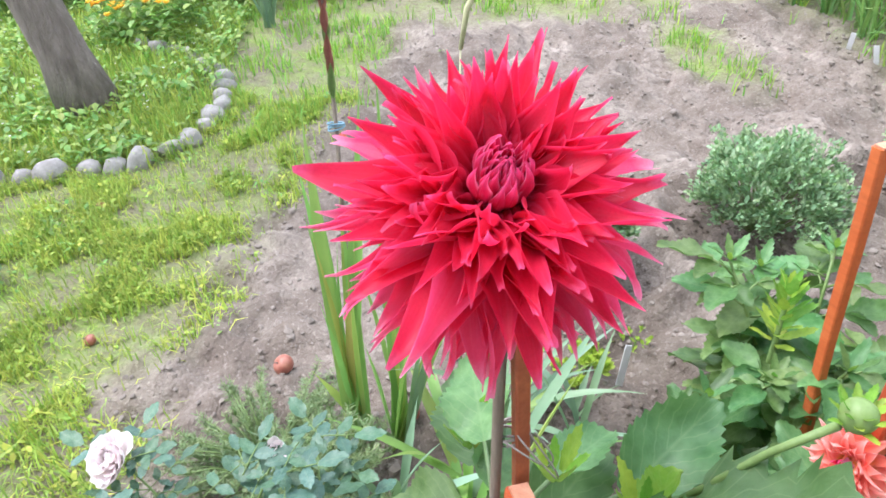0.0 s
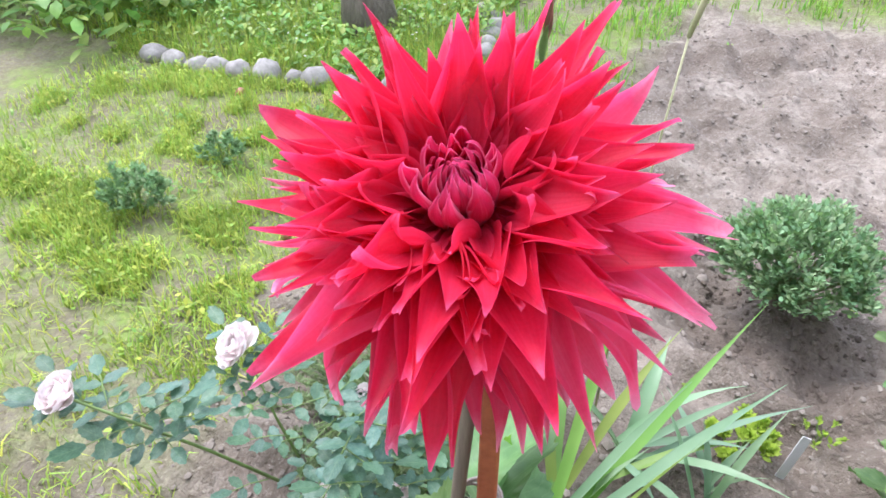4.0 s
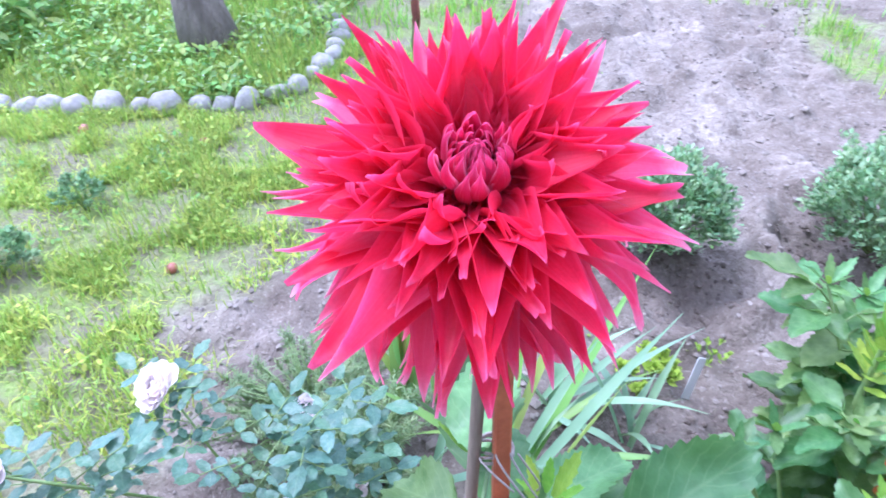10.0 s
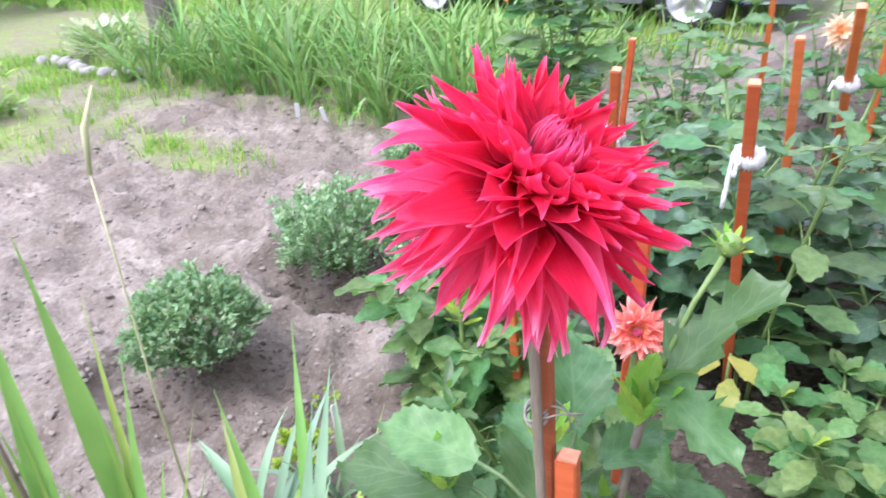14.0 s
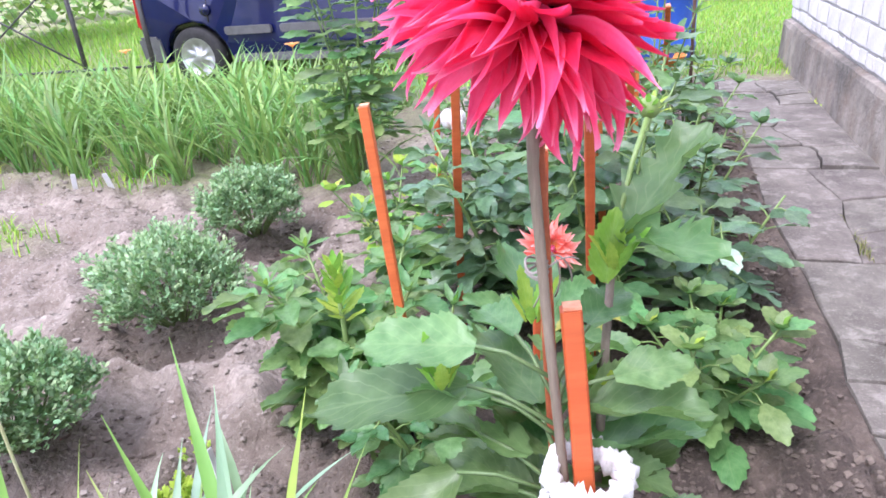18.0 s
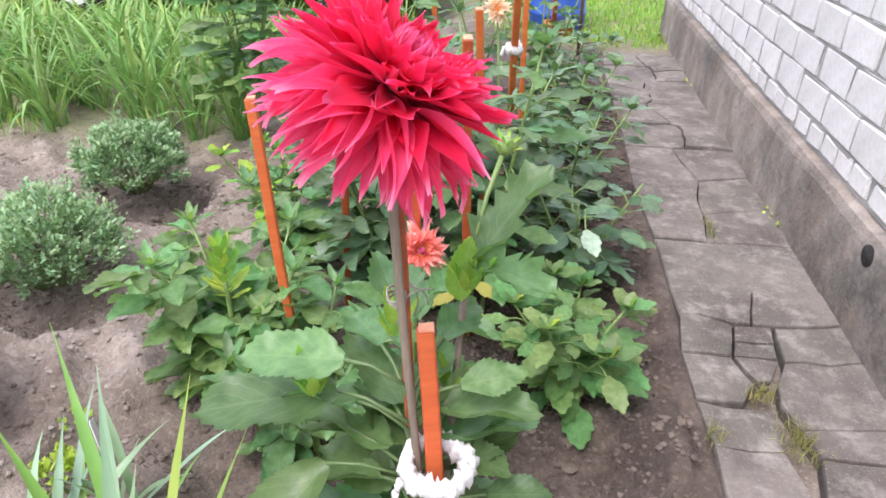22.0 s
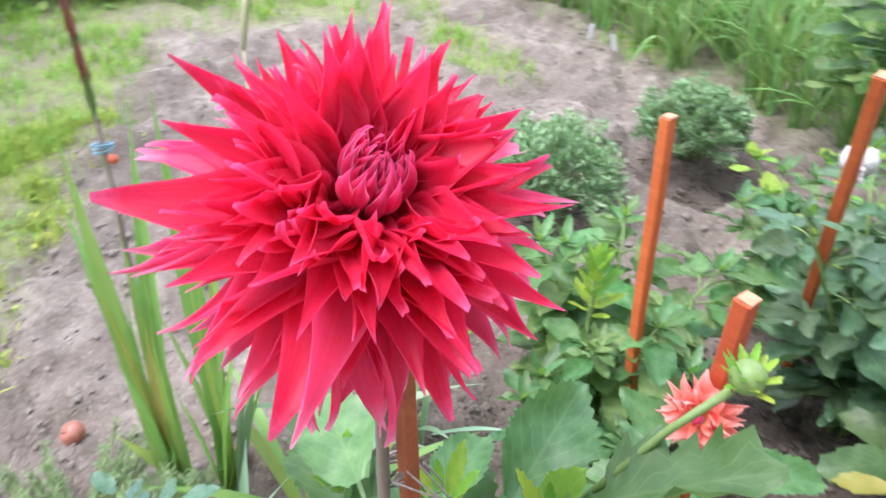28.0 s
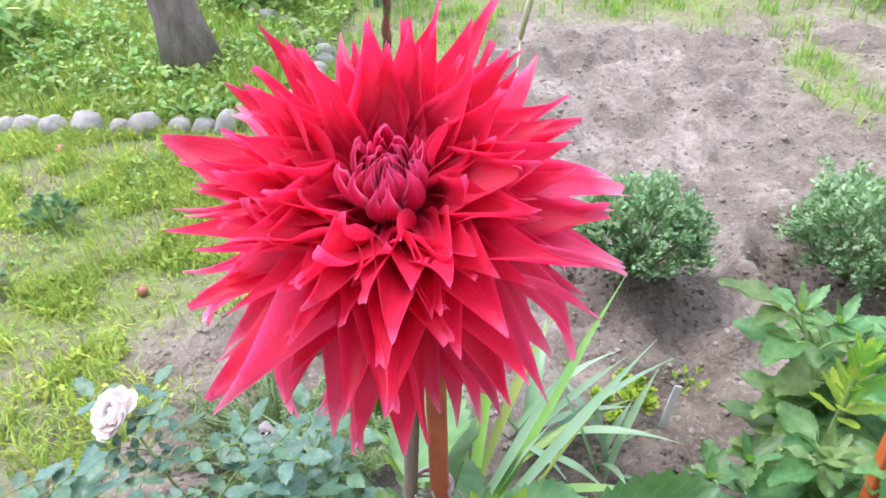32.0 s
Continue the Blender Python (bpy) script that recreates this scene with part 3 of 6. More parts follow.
path_random = random.Random(5)
PIECES = [
    [(0.546, 0.585), (0.691, 0.595), (0.73, 0.42), (0.70, 0.20), (0.53, 0.22)], [(0.769, 0.583), (1.0, 0.60), (1.0, 0.176), (0.70, 0.20), (0.73, 0.42)],
    [(0.532, 0.738), (0.705, 0.738), (0.719, 0.67), (0.691, 0.595), (0.546, 0.585)], [(0.751, 0.672), (1.0, 0.70), (1.0, 0.60), (0.769, 0.583)],
    [(0.525, 0.918), (0.66, 0.931), (0.688, 0.824), (0.644, 0.755), (0.532, 0.742)], [(0.781, 0.924), (1.0, 0.95), (1.0, 0.70), (0.751, 0.672), (0.727, 0.76), (0.738, 0.83)],
    [(0.689, 1.069), (0.796, 1.075), (0.787, 1.0), (0.675, 1.0)], [(0.675, 1.0), (0.785, 0.998), (0.772, 0.93), (0.665, 0.935)], [(0.665, 0.932), (0.770, 0.924), (0.730, 0.84), (0.694, 0.83)],
    [(0.546, 1.11), (0.593, 1.112), (0.689, 1.069), (0.66, 0.931), (0.525, 0.918)], [(0.593, 1.112), (0.779, 1.248), (0.741, 1.07), (0.689, 1.069)],
    [(0.779, 1.248), (0.926, 1.288), (1.0, 1.30), (1.0, 1.11), (0.802, 1.075), (0.741, 1.07)], [(0.802, 1.075), (1.0, 1.11), (1.0, 0.95), (0.781, 0.924)],
    [(0.503, 1.999), (0.766, 2.091), (0.735, 1.789), (0.719, 1.571), (0.53, 1.56)], [(0.53, 1.56), (0.719, 1.571), (1.0, 1.56), (1.0, 1.30), (0.926, 1.288), (0.779, 1.248), (0.593, 1.112), (0.546, 1.11)],
    [(0.766, 2.091), (1.0, 2.17), (1.0, 1.87), (0.735, 1.789)], [(0.735, 1.789), (1.0, 1.87), (1.0, 1.56), (0.719, 1.571)],
    [(0.503, 1.999), (0.51, 2.45), (0.717, 2.451), (0.766, 2.091)], [(0.766, 2.091), (0.717, 2.451), (1.0, 2.47), (1.0, 2.17)],
]
for k, poly in enumerate(PIECES):
    part("slab", slab(poly, path_random.uniform(-0.005, 0.003), wander=0.25), path_ob, pose(0, 0, 0, path_random.uniform(-0.1, 0.1), path_random.uniform(-0.1, 0.1), 0))
for i, (a, b) in enumerate(zip(cuts, cuts[1:])):
    if 0.2 < a < 2.4:
        continue
    t0, t1 = 0.05 * math.sin(i * 2.3), 0.05 * math.sin((i + 1) * 2.3)
    l0, l1 = left_edge(a), left_edge(b)
    r = path_random
    mode = i % 3
    s = r.uniform(0.42, 0.6)
    m0, m1 = l0 + (PX1 - l0) * (s + r.uniform(-0.06, 0.06)), l1 + (PX1 - l1) * (s + r.uniform(-0.06, 0.06))
    if mode == 0:
        polys = [[(l0, a), (m0, a + t0 * 0.5), (m1, b + t1 * 0.5), (l1, b)], [(m0, a + t0 * 0.5), (PX1, a + t0), (PX1, b + t1), (m1, b + t1 * 0.5)]]
    elif mode == 1:
        c = (a + b) / 2 + r.uniform(-0.04, 0.04)
        mm = (m0 + m1) / 2 + r.uniform(-0.05, 0.05)
        polys = [[(l0, a), (m0, a + t0 * 0.5), (mm, c), (l0, c + 0.03)], [(l0, c + 0.03), (mm, c), (m1, b + t1 * 0.5), (l1, b)], [(m0, a + t0 * 0.5), (PX1, a + t0), (PX1, b + t1), (m1, b + t1 * 0.5), (mm, c)]]
    else:
        c = a + (b - a) * r.uniform(0.4, 0.6)
        mm = m0 + r.uniform(-0.05, 0.05)
        polys = [[(l0, a), (m0, a + t0 * 0.5), (mm, c), (m1, b + t1 * 0.5), (l1, b)], [(m0, a + t0 * 0.5), (PX1, a + t0), (PX1, c + 0.05), (mm, c)], [(mm, c), (PX1, c + 0.05), (PX1, b + t1), (m1, b + t1 * 0.5)]]
    for poly in polys:
        part("slab", slab(poly, 0.0 + r.uniform(-0.005, 0.004)), path_ob, pose(0, 0, 0, r.uniform(-0.12, 0.12), r.uniform(-0.12, 0.12), 0))


# ---- stakes ----
def stake(base, top, size, label, dark=False, lean=0.0):
    """A square wooden stake from base to top, painted, its upper end cut flat and paler."""
    base, top = Vector(base), Vector(top)
    st = thing("stake", label, "garden stake", base, "wooden stakes in the flower bed")
    d = top - base
    L = d.length
    m = frame_of(d, (1, 0.2, 0))
    b = bmesh.new()
    h = size / 2
    rings = []
    for i in range(13):
        u = i / 12
        w = h * (1 + 0.03 * noise.noise(Vector((u * 5, L, 1))))
        s = 0.004 * noise.noise(Vector((u * 2.4, L * 3, 7)))
        c = h * 0.22
        sec = [(w, w - c), (w - c, w), (-w + c, w), (-w, w - c), (-w, -w + c), (-w + c, -w), (w - c, -w), (w, -w + c)]
        rings.append([b.verts.new((u * (L - 0.002), y + s, z - s)) for y, z in sec])
    for r0, r1 in zip(rings, rings[1:]):
        for k in range(8):
            b.faces.new((r0[k], r0[(k + 1) % 8], r1[(k + 1) % 8], r1[k]))
    b.faces.new(rings[0])
    b.faces.new(rings[-1])
    bmesh.ops.recalc_face_normals(b, faces=b.faces[:])
    me = from_bm("post", b, STAKE_DARK if dark else STAKE, False)
    part("post", me, st, m)
    if not dark:
        b = bmesh.new()
        bmesh.ops.create_cube(b, size=1)
        for v in b.verts:
            v.co = Vector((v.co.x * 0.003, v.co.y * size * 0.86, v.co.z * size * 0.86))
        part("cut_end", from_bm("cut_end", b, STAKE_TOP, False), st, m @ Matrix.Translation((L, 0, 0)), "pale sawn end")
    return st


STAKES = [
    ((-0.005, 0.020, -0.1), (-0.034, 0.013, 0.845), 0.0125, True),
    ((0.058, -0.085, -0.1), (-0.006, 0.010, 0.682), 0.020, False),
    ((-0.40, 0.62, -0.1), (-0.428, 0.580, 0.742), 0.019, False),
    ((-0.115, 0.44, -0.1), (-0.086, 0.400, 0.716), 0.020, False),
    ((-0.44, 1.12, -0.1), (-0.335, 0.880, 0.79), 0.020, False),
    ((-0.055, 1.00, -0.1), (-0.044, 0.720, 0.835), 0.020, False),
    ((-0.04, 1.42, -0.1), (-0.068, 1.21, 0.80), 0.020, False),
    ((0.00, 1.85, -0.1), (0.023, 1.28, 0.855), 0.020, False),
    ((0.165, 3.18, -0.1), (0.142, 2.67, 0.66), 0.022, False),
    ((-0.70, 1.80, -0.1), (-0.62, 1.70, 0.66), 0.020, False),
    ((0.03, 2.45, -0.1), (0.02, 2.35, 0.78), 0.021, False),
    ((-0.38, 2.5, -0.1), (-0.36, 2.36, 0.80), 0.021, False),
]
for base, top, size, dark in STAKES:
    stake(base, top, size, "bare red-brown wooden stake tied to the tall dahlia stem" if dark else "orange-painted square wooden stake driven into the flower bed", dark)


# ---- petals and flower heads ----
CORE = plain("dark crimson flower base", (0.22, 0.004, 0.02), (0.36, 0.008, 0.04), 60.0, 0.6, 0.2, 0.001)
def petal_shape(u):
    return (0.52 + 0.48 * smooth01(0.0, 0.42, u)) * (1 - 0.975 * max(0.0, (u - 0.40) / 0.60) ** 1.08)


def petal_grid(width, cup, bend, droop, twist, wave, phase, hook=0.0, nu=12, nv=6, fork=0.0, sway=0.0):
    """One petal along +x: broad and nearly flat, its margins rolled inwards towards a sharp tip that may be cleft."""
    V, UV = [], []
    ang, px, pz = 0.0, 0.0, 0.0
    for i in range(nu + 1):
        u = i / nu
        if i:
            ang += (bend + droop * u + hook * u ** 5 * 3) / nu
            px += math.cos(ang) / nu
            pz += math.sin(ang) / nu
        w = width * petal_shape(u)
        if fork:
            w = max(w, width * 0.30 * smooth01(0.4, 0.8, u))
        roll = cup * (0.30 + 1.3 * u)
        for j in range(nv + 1):
            v = j / nv * 2 - 1
            a = v * roll
            y = w / 2 * (math.sin(a) / roll if roll > 0.05 else v)
            lift = w / 2 * ((1 - math.cos(a)) / roll if roll > 0.05 else 0)
            lift += wave * width * math.sin(phase + u * 6.5 + v * 1.4) * abs(v) * (1 - 0.7 * u) + 0.022 * width * math.cos(v * 6.3) * (1 - u)
            tw = twist * u
            yy, zz = y * math.cos(tw) - lift * math.sin(tw), y * math.sin(tw) + lift * math.cos(tw)
            back = fork * smooth01(0.72, 1.0, u) * (1 - abs(abs(v) - 0.6) / 0.6) - fork * smooth01(0.72, 1.0, u) if fork else 0.0
            V.append((px + back * math.cos(ang) - zz * math.sin(ang), yy + sway * u * u, pz + back * math.sin(ang) + zz * math.cos(ang)))
            UV.append((u, (v + 1) / 2))
    F = [(i * (nv + 1) + j, (i + 1) * (nv + 1) + j, (i + 1) * (nv + 1) + j + 1, i * (nv + 1) + j + 1) for i in range(nu) for j in range(nv)]
    return V, F, UV


def flower_head(parent, centre, axis, radius, count, mat, heart_mat, inner=0.30, seed=1, name="flower_head", label="", back=128, narrow=1.0, nu=12, back_mat=None):
    """A double cactus dahlia: long pointed petals in spiral rows round a closed heart; the outer rows hang."""
    r = random.Random(seed)
    turn = frame_of(axis, (-0.6, 0, 0.8))
    head = part(name, None, parent, Matrix.Translation(centre) @ turn, label)
    down = turn.to_3x3().inverted() @ Vector((0, 0, -1))
    back_mat = back_mat or mat

    def petals(n, width, cup, bend, droop, twist, wave, hooks, m, forks=(0,)):
        out = []
        for k in range(n):
            g = petal_grid(width * narrow * r.uniform(0.82, 1.18), r.uniform(*cup), r.uniform(*bend), r.uniform(*droop), r.uniform(*twist), r.uniform(*wave), r.uniform(0, 6), r.choice(hooks), nu, 6, r.choice(forks), r.uniform(-0.13, 0.13))
            out.append(mesh_of("petal", *g[:2], m, g[2]))
        return out

    upper = petals(16, 0.40, (0.5, 1.4), (-0.1, 0.45), (-0.9, 0.35), (-0.6, 0.6), (0.05, 0.17), [0, 0, 0.4, 0.8, -0.6], mat, (0, 0, 0, 0, 0, 0.05))
    lower = petals(16, 0.31, (0.6, 1.8), (-0.5, 0.3), (-1.2, 0.5), (-1.1, 1.1), (0.05, 0.20), [0.3, 0.6, 1.1, -0.8], back_mat, (0, 0, 0, 0, 0.06))
    mids = petals(16, 0.50, (0.5, 1.5), (-0.8, 0.1), (-0.8, 1.5), (-1.1, 1.1), (0.16, 0.32), [0.3, 1.0, 1.5, -1.0], mat)
    heart = []
    for k in range(8):
        g = petal_grid(0.52 * r.uniform(0.85, 1.15), r.uniform(0.9, 1.8), -0.5, r.uniform(2.3, 3.4), r.uniform(-0.4, 0.4), 0.04, r.uniform(0, 6), 0, nu)
        heart.append(mesh_of("heart_petal", *g[:2], heart_mat, g[2]))
    golden = math.pi * (3 - math.sqrt(5))
    for i in range(count):
        f = (i + 0.5) / count
        az = i * golden + r.uniform(-0.22, 0.22)
        out = Vector((0, math.cos(az), math.sin(az)))
        sag = 0.0
        if f < inner:
            g = f / inner
            polar = radians(2 + 15 * g + r.uniform(-4, 6))
            L = radius * (0.13 + 0.22 * g) * r.uniform(0.86, 1.12)
            base_r = radius * (0.02 + 0.135 * g)
            me = heart[i % 8]
            width = r.uniform(0.6, 0.85)
            lift = radius * (0.27 - 0.19 * g)
            spin = r.uniform(-8, 8)
        elif f < inner + 0.16:
            g = (f - inner) / 0.16
            polar = radians(34 + 30 * g + r.uniform(-10, 10))
            L = radius * (0.40 + 0.20 * g) * r.uniform(0.82, 1.15)
            base_r = radius * 0.17
            me = mids[r.randrange(16)]
            width = r.uniform(0.75, 1.1)
            lift = radius * 0.05
            spin = r.uniform(-26, 26)
            sag = 0.10
        else:
            g = max(0.0, (f - inner - 0.16) / (1 - inner - 0.16))
            polar = radians(54 + (back - 54) * g ** 1.05 + r.uniform(-13, 13))
            L = radius * (0.58 + 0.34 * smooth01(0, 0.45, g) - 0.22 * smooth01(0.45, 0.95, g)) * r.uniform(0.84, 1.12)
            base_r = radius * (0.15 + 0.13 * smooth01(0.3, 0.8, g))
            me = (lower if g + r.uniform(-0.12, 0.12) > 0.40 else upper)[r.randrange(16)]
            width = r.uniform(0.85, 1.2)
            lift = radius * (0.08 - 0.42 * g)
            spin = r.uniform(-30, 30)
            sag = 0.08 + 0.34 * g
        d = Vector((1, 0, 0)) * math.cos(polar) + out * math.sin(polar)
        d = (d + down * sag * (0.4 + max(0.0, d.dot(down)))).normalized()
        up = Vector((1, 0, 0)) * math.sin(polar) - out * math.cos(polar)
        base = out * base_r + Vector((lift, 0, 0))
        m = Matrix.Translation(base) @ frame_of(d, up) @ pose(0, 0, 0, spin, 0, 0) @ Matrix.Diagonal((L, L * width, L, 1))
        part("petal", me, head, m)
    bm = bmesh.new()
    bmesh.ops.create_icosphere(bm, subdivisions=2, radius=radius * 0.18)
    part("receptacle", from_bm("receptacle", bm, CORE if mat == RED else heart_mat), head, Matrix.Translation((-radius * 0.05, 0, 0)))
    return head


def toothed(u):
    return max(0.0, math.sin(math.pi * min(1, u * 0.93 + 0.04))) ** 0.75 * (1.08 - 0.45 * u)


leaf_kinds = {}


def leaf_mesh(mat, kind, k):
    key = (mat.name, kind, k)
    if key not in leaf_kinds:
        r = random.Random(k * 7 + len(kind))
        if kind == "dahlia":
            g = blade_grid(1.0, 0.66, 23, 6, toothed, r.uniform(0.05, 0.3), r.uniform(-0.1, 0.3), r.uniform(-1.4, -0.3), r.uniform(-0.35, 0.35), r.uniform(0.06, 0.14), r.uniform(0, 6), 0.055)
        elif kind == "lobed":
            g = blade_grid(1.0, 0.62, 13, 6, toothed, r.uniform(0.1, 0.25), 0.15, r.uniform(-0.8, -0.3), 0.15, 0.1, r.uniform(0, 6), 0.24)
        elif kind == "oval":
            g = blade_grid(1.0, 0.62, 9, 4, toothed, r.uniform(0.02, 0.14), r.uniform(0, 0.2), r.uniform(-0.9, -0.2), 0, 0.05, r.uniform(0, 6), 0.05)
        elif kind == "narrow":
            g = blade_grid(1.0, 0.30, 11, 4, toothed, 0.15, 0.2, r.uniform(-0.8, 0.1), r.uniform(-0.3, 0.3), 0.05, r.uniform(0, 6), 0.12)
        leaf_kinds[key] = mesh_of("leaf", *g[:2], mat, g[2])
    return leaf_kinds[key]


def leaf(parent, at, direction, length, mat, kind="dahlia", width=1.0, r=random, roll=0.0, name="leaf", label=""):
    m = Matrix.Translation(at) @ frame_of(direction) @ pose(0, 0, 0, roll, 0, 0) @ Matrix.Diagonal((length, length * width, length, 1))
    return part(name, leaf_mesh(mat, kind, r.randrange(4)), parent, m, label)


def dahlia_plant(base, height, spread_, count, mat, label, seed, kind="dahlia", size=(0.09, 0.16), stems=4, young=True, lean=(0, 0)):
    """A leafy plant: several stems, opposite leaves on stalks of three leaflets, bright young tips."""
    r = random.Random(seed)
    z0 = ground_z(base[0], base[1])
    pl = thing("dahlia_plant", label, "dahlia plant", (base[0], base[1], z0), "leafy dahlia plants")
    for s in range(stems):
        az = 2 * math.pi * s / stems + r.uniform(-0.5, 0.5)
        h = height * r.uniform(0.72, 1.0)
        tip = Vector((lean[0] + spread_ * 0.55 * math.cos(az), lean[1] + spread_ * 0.55 * math.sin(az), h))
        pts = [Vector((0.015 * math.cos(az), 0.015 * math.sin(az), -0.02))]
        for k in range(1, 6):
            u = k / 5
            pts.append(Vector((tip.x * u ** 1.3, tip.y * u ** 1.3, h * u)))
        part("stem", rod("stem", pts, [0.0065 - 0.0035 * k / 5 for k in range(6)], STEM, 6), pl)
        per = max(2, count // stems)
        for i in range(per):
            u = 0.22 + 0.74 * i / per
            q = u * 5
            k = min(int(q), 4)
            at = pts[k].lerp(pts[k + 1], q - k)
            a2 = az + (i % 2) * math.pi + (i // 2) * 1.57 + r.uniform(-0.5, 0.5)
            el = r.uniform(0.1, 0.7) - 0.3 * (1 - u)
            d = Vector((math.cos(a2) * math.cos(el), math.sin(a2) * math.cos(el), math.sin(el)))
            ln = r.uniform(*size) * (1.1 - 0.45 * u)
            stalk = at + d * ln * 0.55
            part("leaf_stalk", rod("leaf_stalk", [at, at.lerp(stalk, 0.5) + Vector((0, 0, 0.006)), stalk], 0.0022, STEM, 5), pl)
            flat = Vector((d.x, d.y, d.z * 0.3 - 0.15))
            leaf(pl, stalk, flat, ln, mat, kind, r.uniform(0.85, 1.1), r, r.uniform(-25, 25))
            if kind == "dahlia" or r.random() < 0.5:
                side = Vector((-d.y, d.x, 0)).normalized()
                for sg in (-1, 1):
                    leaf(pl, at.lerp(stalk, 0.85), flat * 0.5 + side * sg * 0.9, ln * 0.66, mat, kind, 1, r, r.uniform(-25, 25))
        if young:
            for i in range(6):
                a2 = i * 2.4 + r.uniform(-0.4, 0.4)
                leaf(pl, pts[-1], (math.cos(a2), math.sin(a2), 0.25 + 0.28 * i), r.uniform(0.05, 0.08) * (1.1 - 0.09 * i), YOUNG if i > 4 else mat, "oval" if kind == "oval" else "narrow", 1.2, r)
    return pl


# ---- the tall red dahlia ----
LEAFSTALK = plain("dull green leaf stalk", (0.085, 0.15, 0.05), (0.13, 0.20, 0.075), 30.0, 0.5, 0.15, 0.001)
HEAD = Vector((-0.030, -0.006, 0.957))
dahlia = thing("dahlia", "tall red cactus dahlia in full bloom tied to a stake", "dahlia", (0.03, -0.05, ground_z(0.03, -0.05)))
D0 = Vector(dahlia.location)
flower_head(dahlia, HEAD - D0, (0.54, 0.08, 0.84), 0.111, 330, RED, HEART, 0.19, 3, label="huge crimson flower head with pointed petals", back_mat=RED_BACK)
stem_pts = [Vector(p) - D0 for p in [(0.030, -0.05, -0.10), (0.012, -0.03, 0.25), (-0.012, -0.018, 0.50), (-0.028, -0.008, 0.70), (-0.036, -0.002, 0.82), (-0.034, -0.001, 0.90)]]
part("stem", rod("stem", stem_pts, [0.006, 0.0054, 0.0050, 0.0048, 0.0050, 0.007], OLDSTEM, 10), dahlia, label="brown woody hollow stem")
dr = random.Random(11)


def big_leaf(at, d, ln, mat=DAHLIA, width=1.0, roll=0.0, stalk=True, from_=None, kind="dahlia"):
    at = Vector(at) - D0
    leaf(dahlia, at, d, ln, mat, kind, width, dr, roll)
    if stalk:
        root = Vector(from_) - D0 if from_ else Vector((-0.02, -0.01, at.z + D0.z - 0.03)) - D0
        part("leaf_stalk", rod("leaf_stalk", [root, root.lerp(at, 0.6) + Vector((0, 0, 0.008)), at], 0.0024, LEAFSTALK, 6), dahlia)


for k in range(60):
    a = k * 2.4 + dr.uniform(-0.3, 0.3)
    z = 0.12 + 0.50 * (k / 60)
    rad = dr.uniform(0.035, 0.11) * (1.15 - 0.4 * k / 60)
    if math.sin(a) < -0.2 and z > 0.30:
        continue
    big_leaf((-0.02 + rad * math.cos(a), -0.01 + rad * math.sin(a), z + 0.03), (math.cos(a), math.sin(a), dr.uniform(-0.7, 0.1)), dr.uniform(0.09, 0.13) * (0.8 if math.cos(a) > 0.1 else 1.0), roll=dr.uniform(-28, 28))
for k in range(26):
    a = 2.2 + 2.2 * math.sin(k * 1.7) + dr.uniform(-0.3, 0.3)
    z = 0.22 + 0.014 * k
    big_leaf((-0.02 + 0.03 * math.cos(a), 0.0 + 0.03 * abs(math.sin(a)), z), (math.cos(a), abs(math.sin(a)) * 0.8 + 0.1, dr.uniform(-0.5, 0.2)), dr.uniform(0.12, 0.16), roll=dr.uniform(-30, 30), stalk=False)
for cx, cy, cz in ((-0.13, -0.02, 0.60), (-0.05, 0.05, 0.64), (0.03, 0.10, 0.68), (0.02, 0.06, 0.55)):
    for k in range(7):
        a = k * 0.9 + cx * 30
        leaf(dahlia, Vector((cx + 0.008 * math.cos(a), cy + 0.008 * math.sin(a), cz)) - D0, (0.55 * math.cos(a), 0.55 * math.sin(a), 1), dr.uniform(0.032, 0.055), YOUNG, "narrow", 1.15, dr)
# a side branch with a bud and two large, insect-eaten leaves
branch = [Vector(p) - D0 for p in [(0.012, -0.03, 0.30), (0.018, 0.02, 0.46), (0.022, 0.08, 0.60), (0.026, 0.125, 0.69)]]
part("branch", rod("branch", branch, [0.006, 0.0055, 0.005, 0.0045], OLDSTEM, 8), dahlia, label="brown side branch")
part("bud_stalk", rod("bud_stalk", [branch[-1], Vector((0.042, 0.18, 0.765)) - D0, Vector((0.056, 0.212, 0.805)) - D0], [0.0034, 0.003, 0.0034], STEM, 7), dahlia)
bud = part("bud", None, dahlia, Matrix.Translation(Vector((0.058, 0.221, 0.815)) - D0), "green unopened flower bud")
bm = bmesh.new()
bmesh.ops.create_uvsphere(bm, u_segments=14, v_segments=10, radius=0.0125)
part("bud_core", from_bm("bud_core", bm, STEM), bud)
for k in range(16):
    a = k * 2.4
    leaf(bud, (0.007 * math.cos(a), 0.007 * math.sin(a), -0.008 + 0.0008 * k), (math.cos(a), math.sin(a), 0.4 + 0.06 * k), 0.018, YOUNG, "narrow", 1.3, dr, name="sepal")
big_leaf((0.035, 0.120, 0.705), (0.53, 0.50, 0.62), 0.150, DAHLIA, 0.95, -14, False, kind="lobed")
big_leaf((0.03, 0.125, 0.705), (0.72, -0.70, 0.15), 0.145, DAHLIA, 0.62, 12, False, kind="lobed")
big_leaf((-0.110, 0.0, 0.588), (-0.95, -0.10, -0.22), 0.185, DAHLIA, 0.85, -22, True)
big_leaf((-0.12, -0.03, 0.50), (-0.55, -0.65, -0.55), 0.14, DAHLIA, 0.9, -18, True)
big_leaf((-0.05, 0.12, 0.60), (-0.35, 0.6, 0.2), 0.14, DAHLIA, 1.0, 12, True)
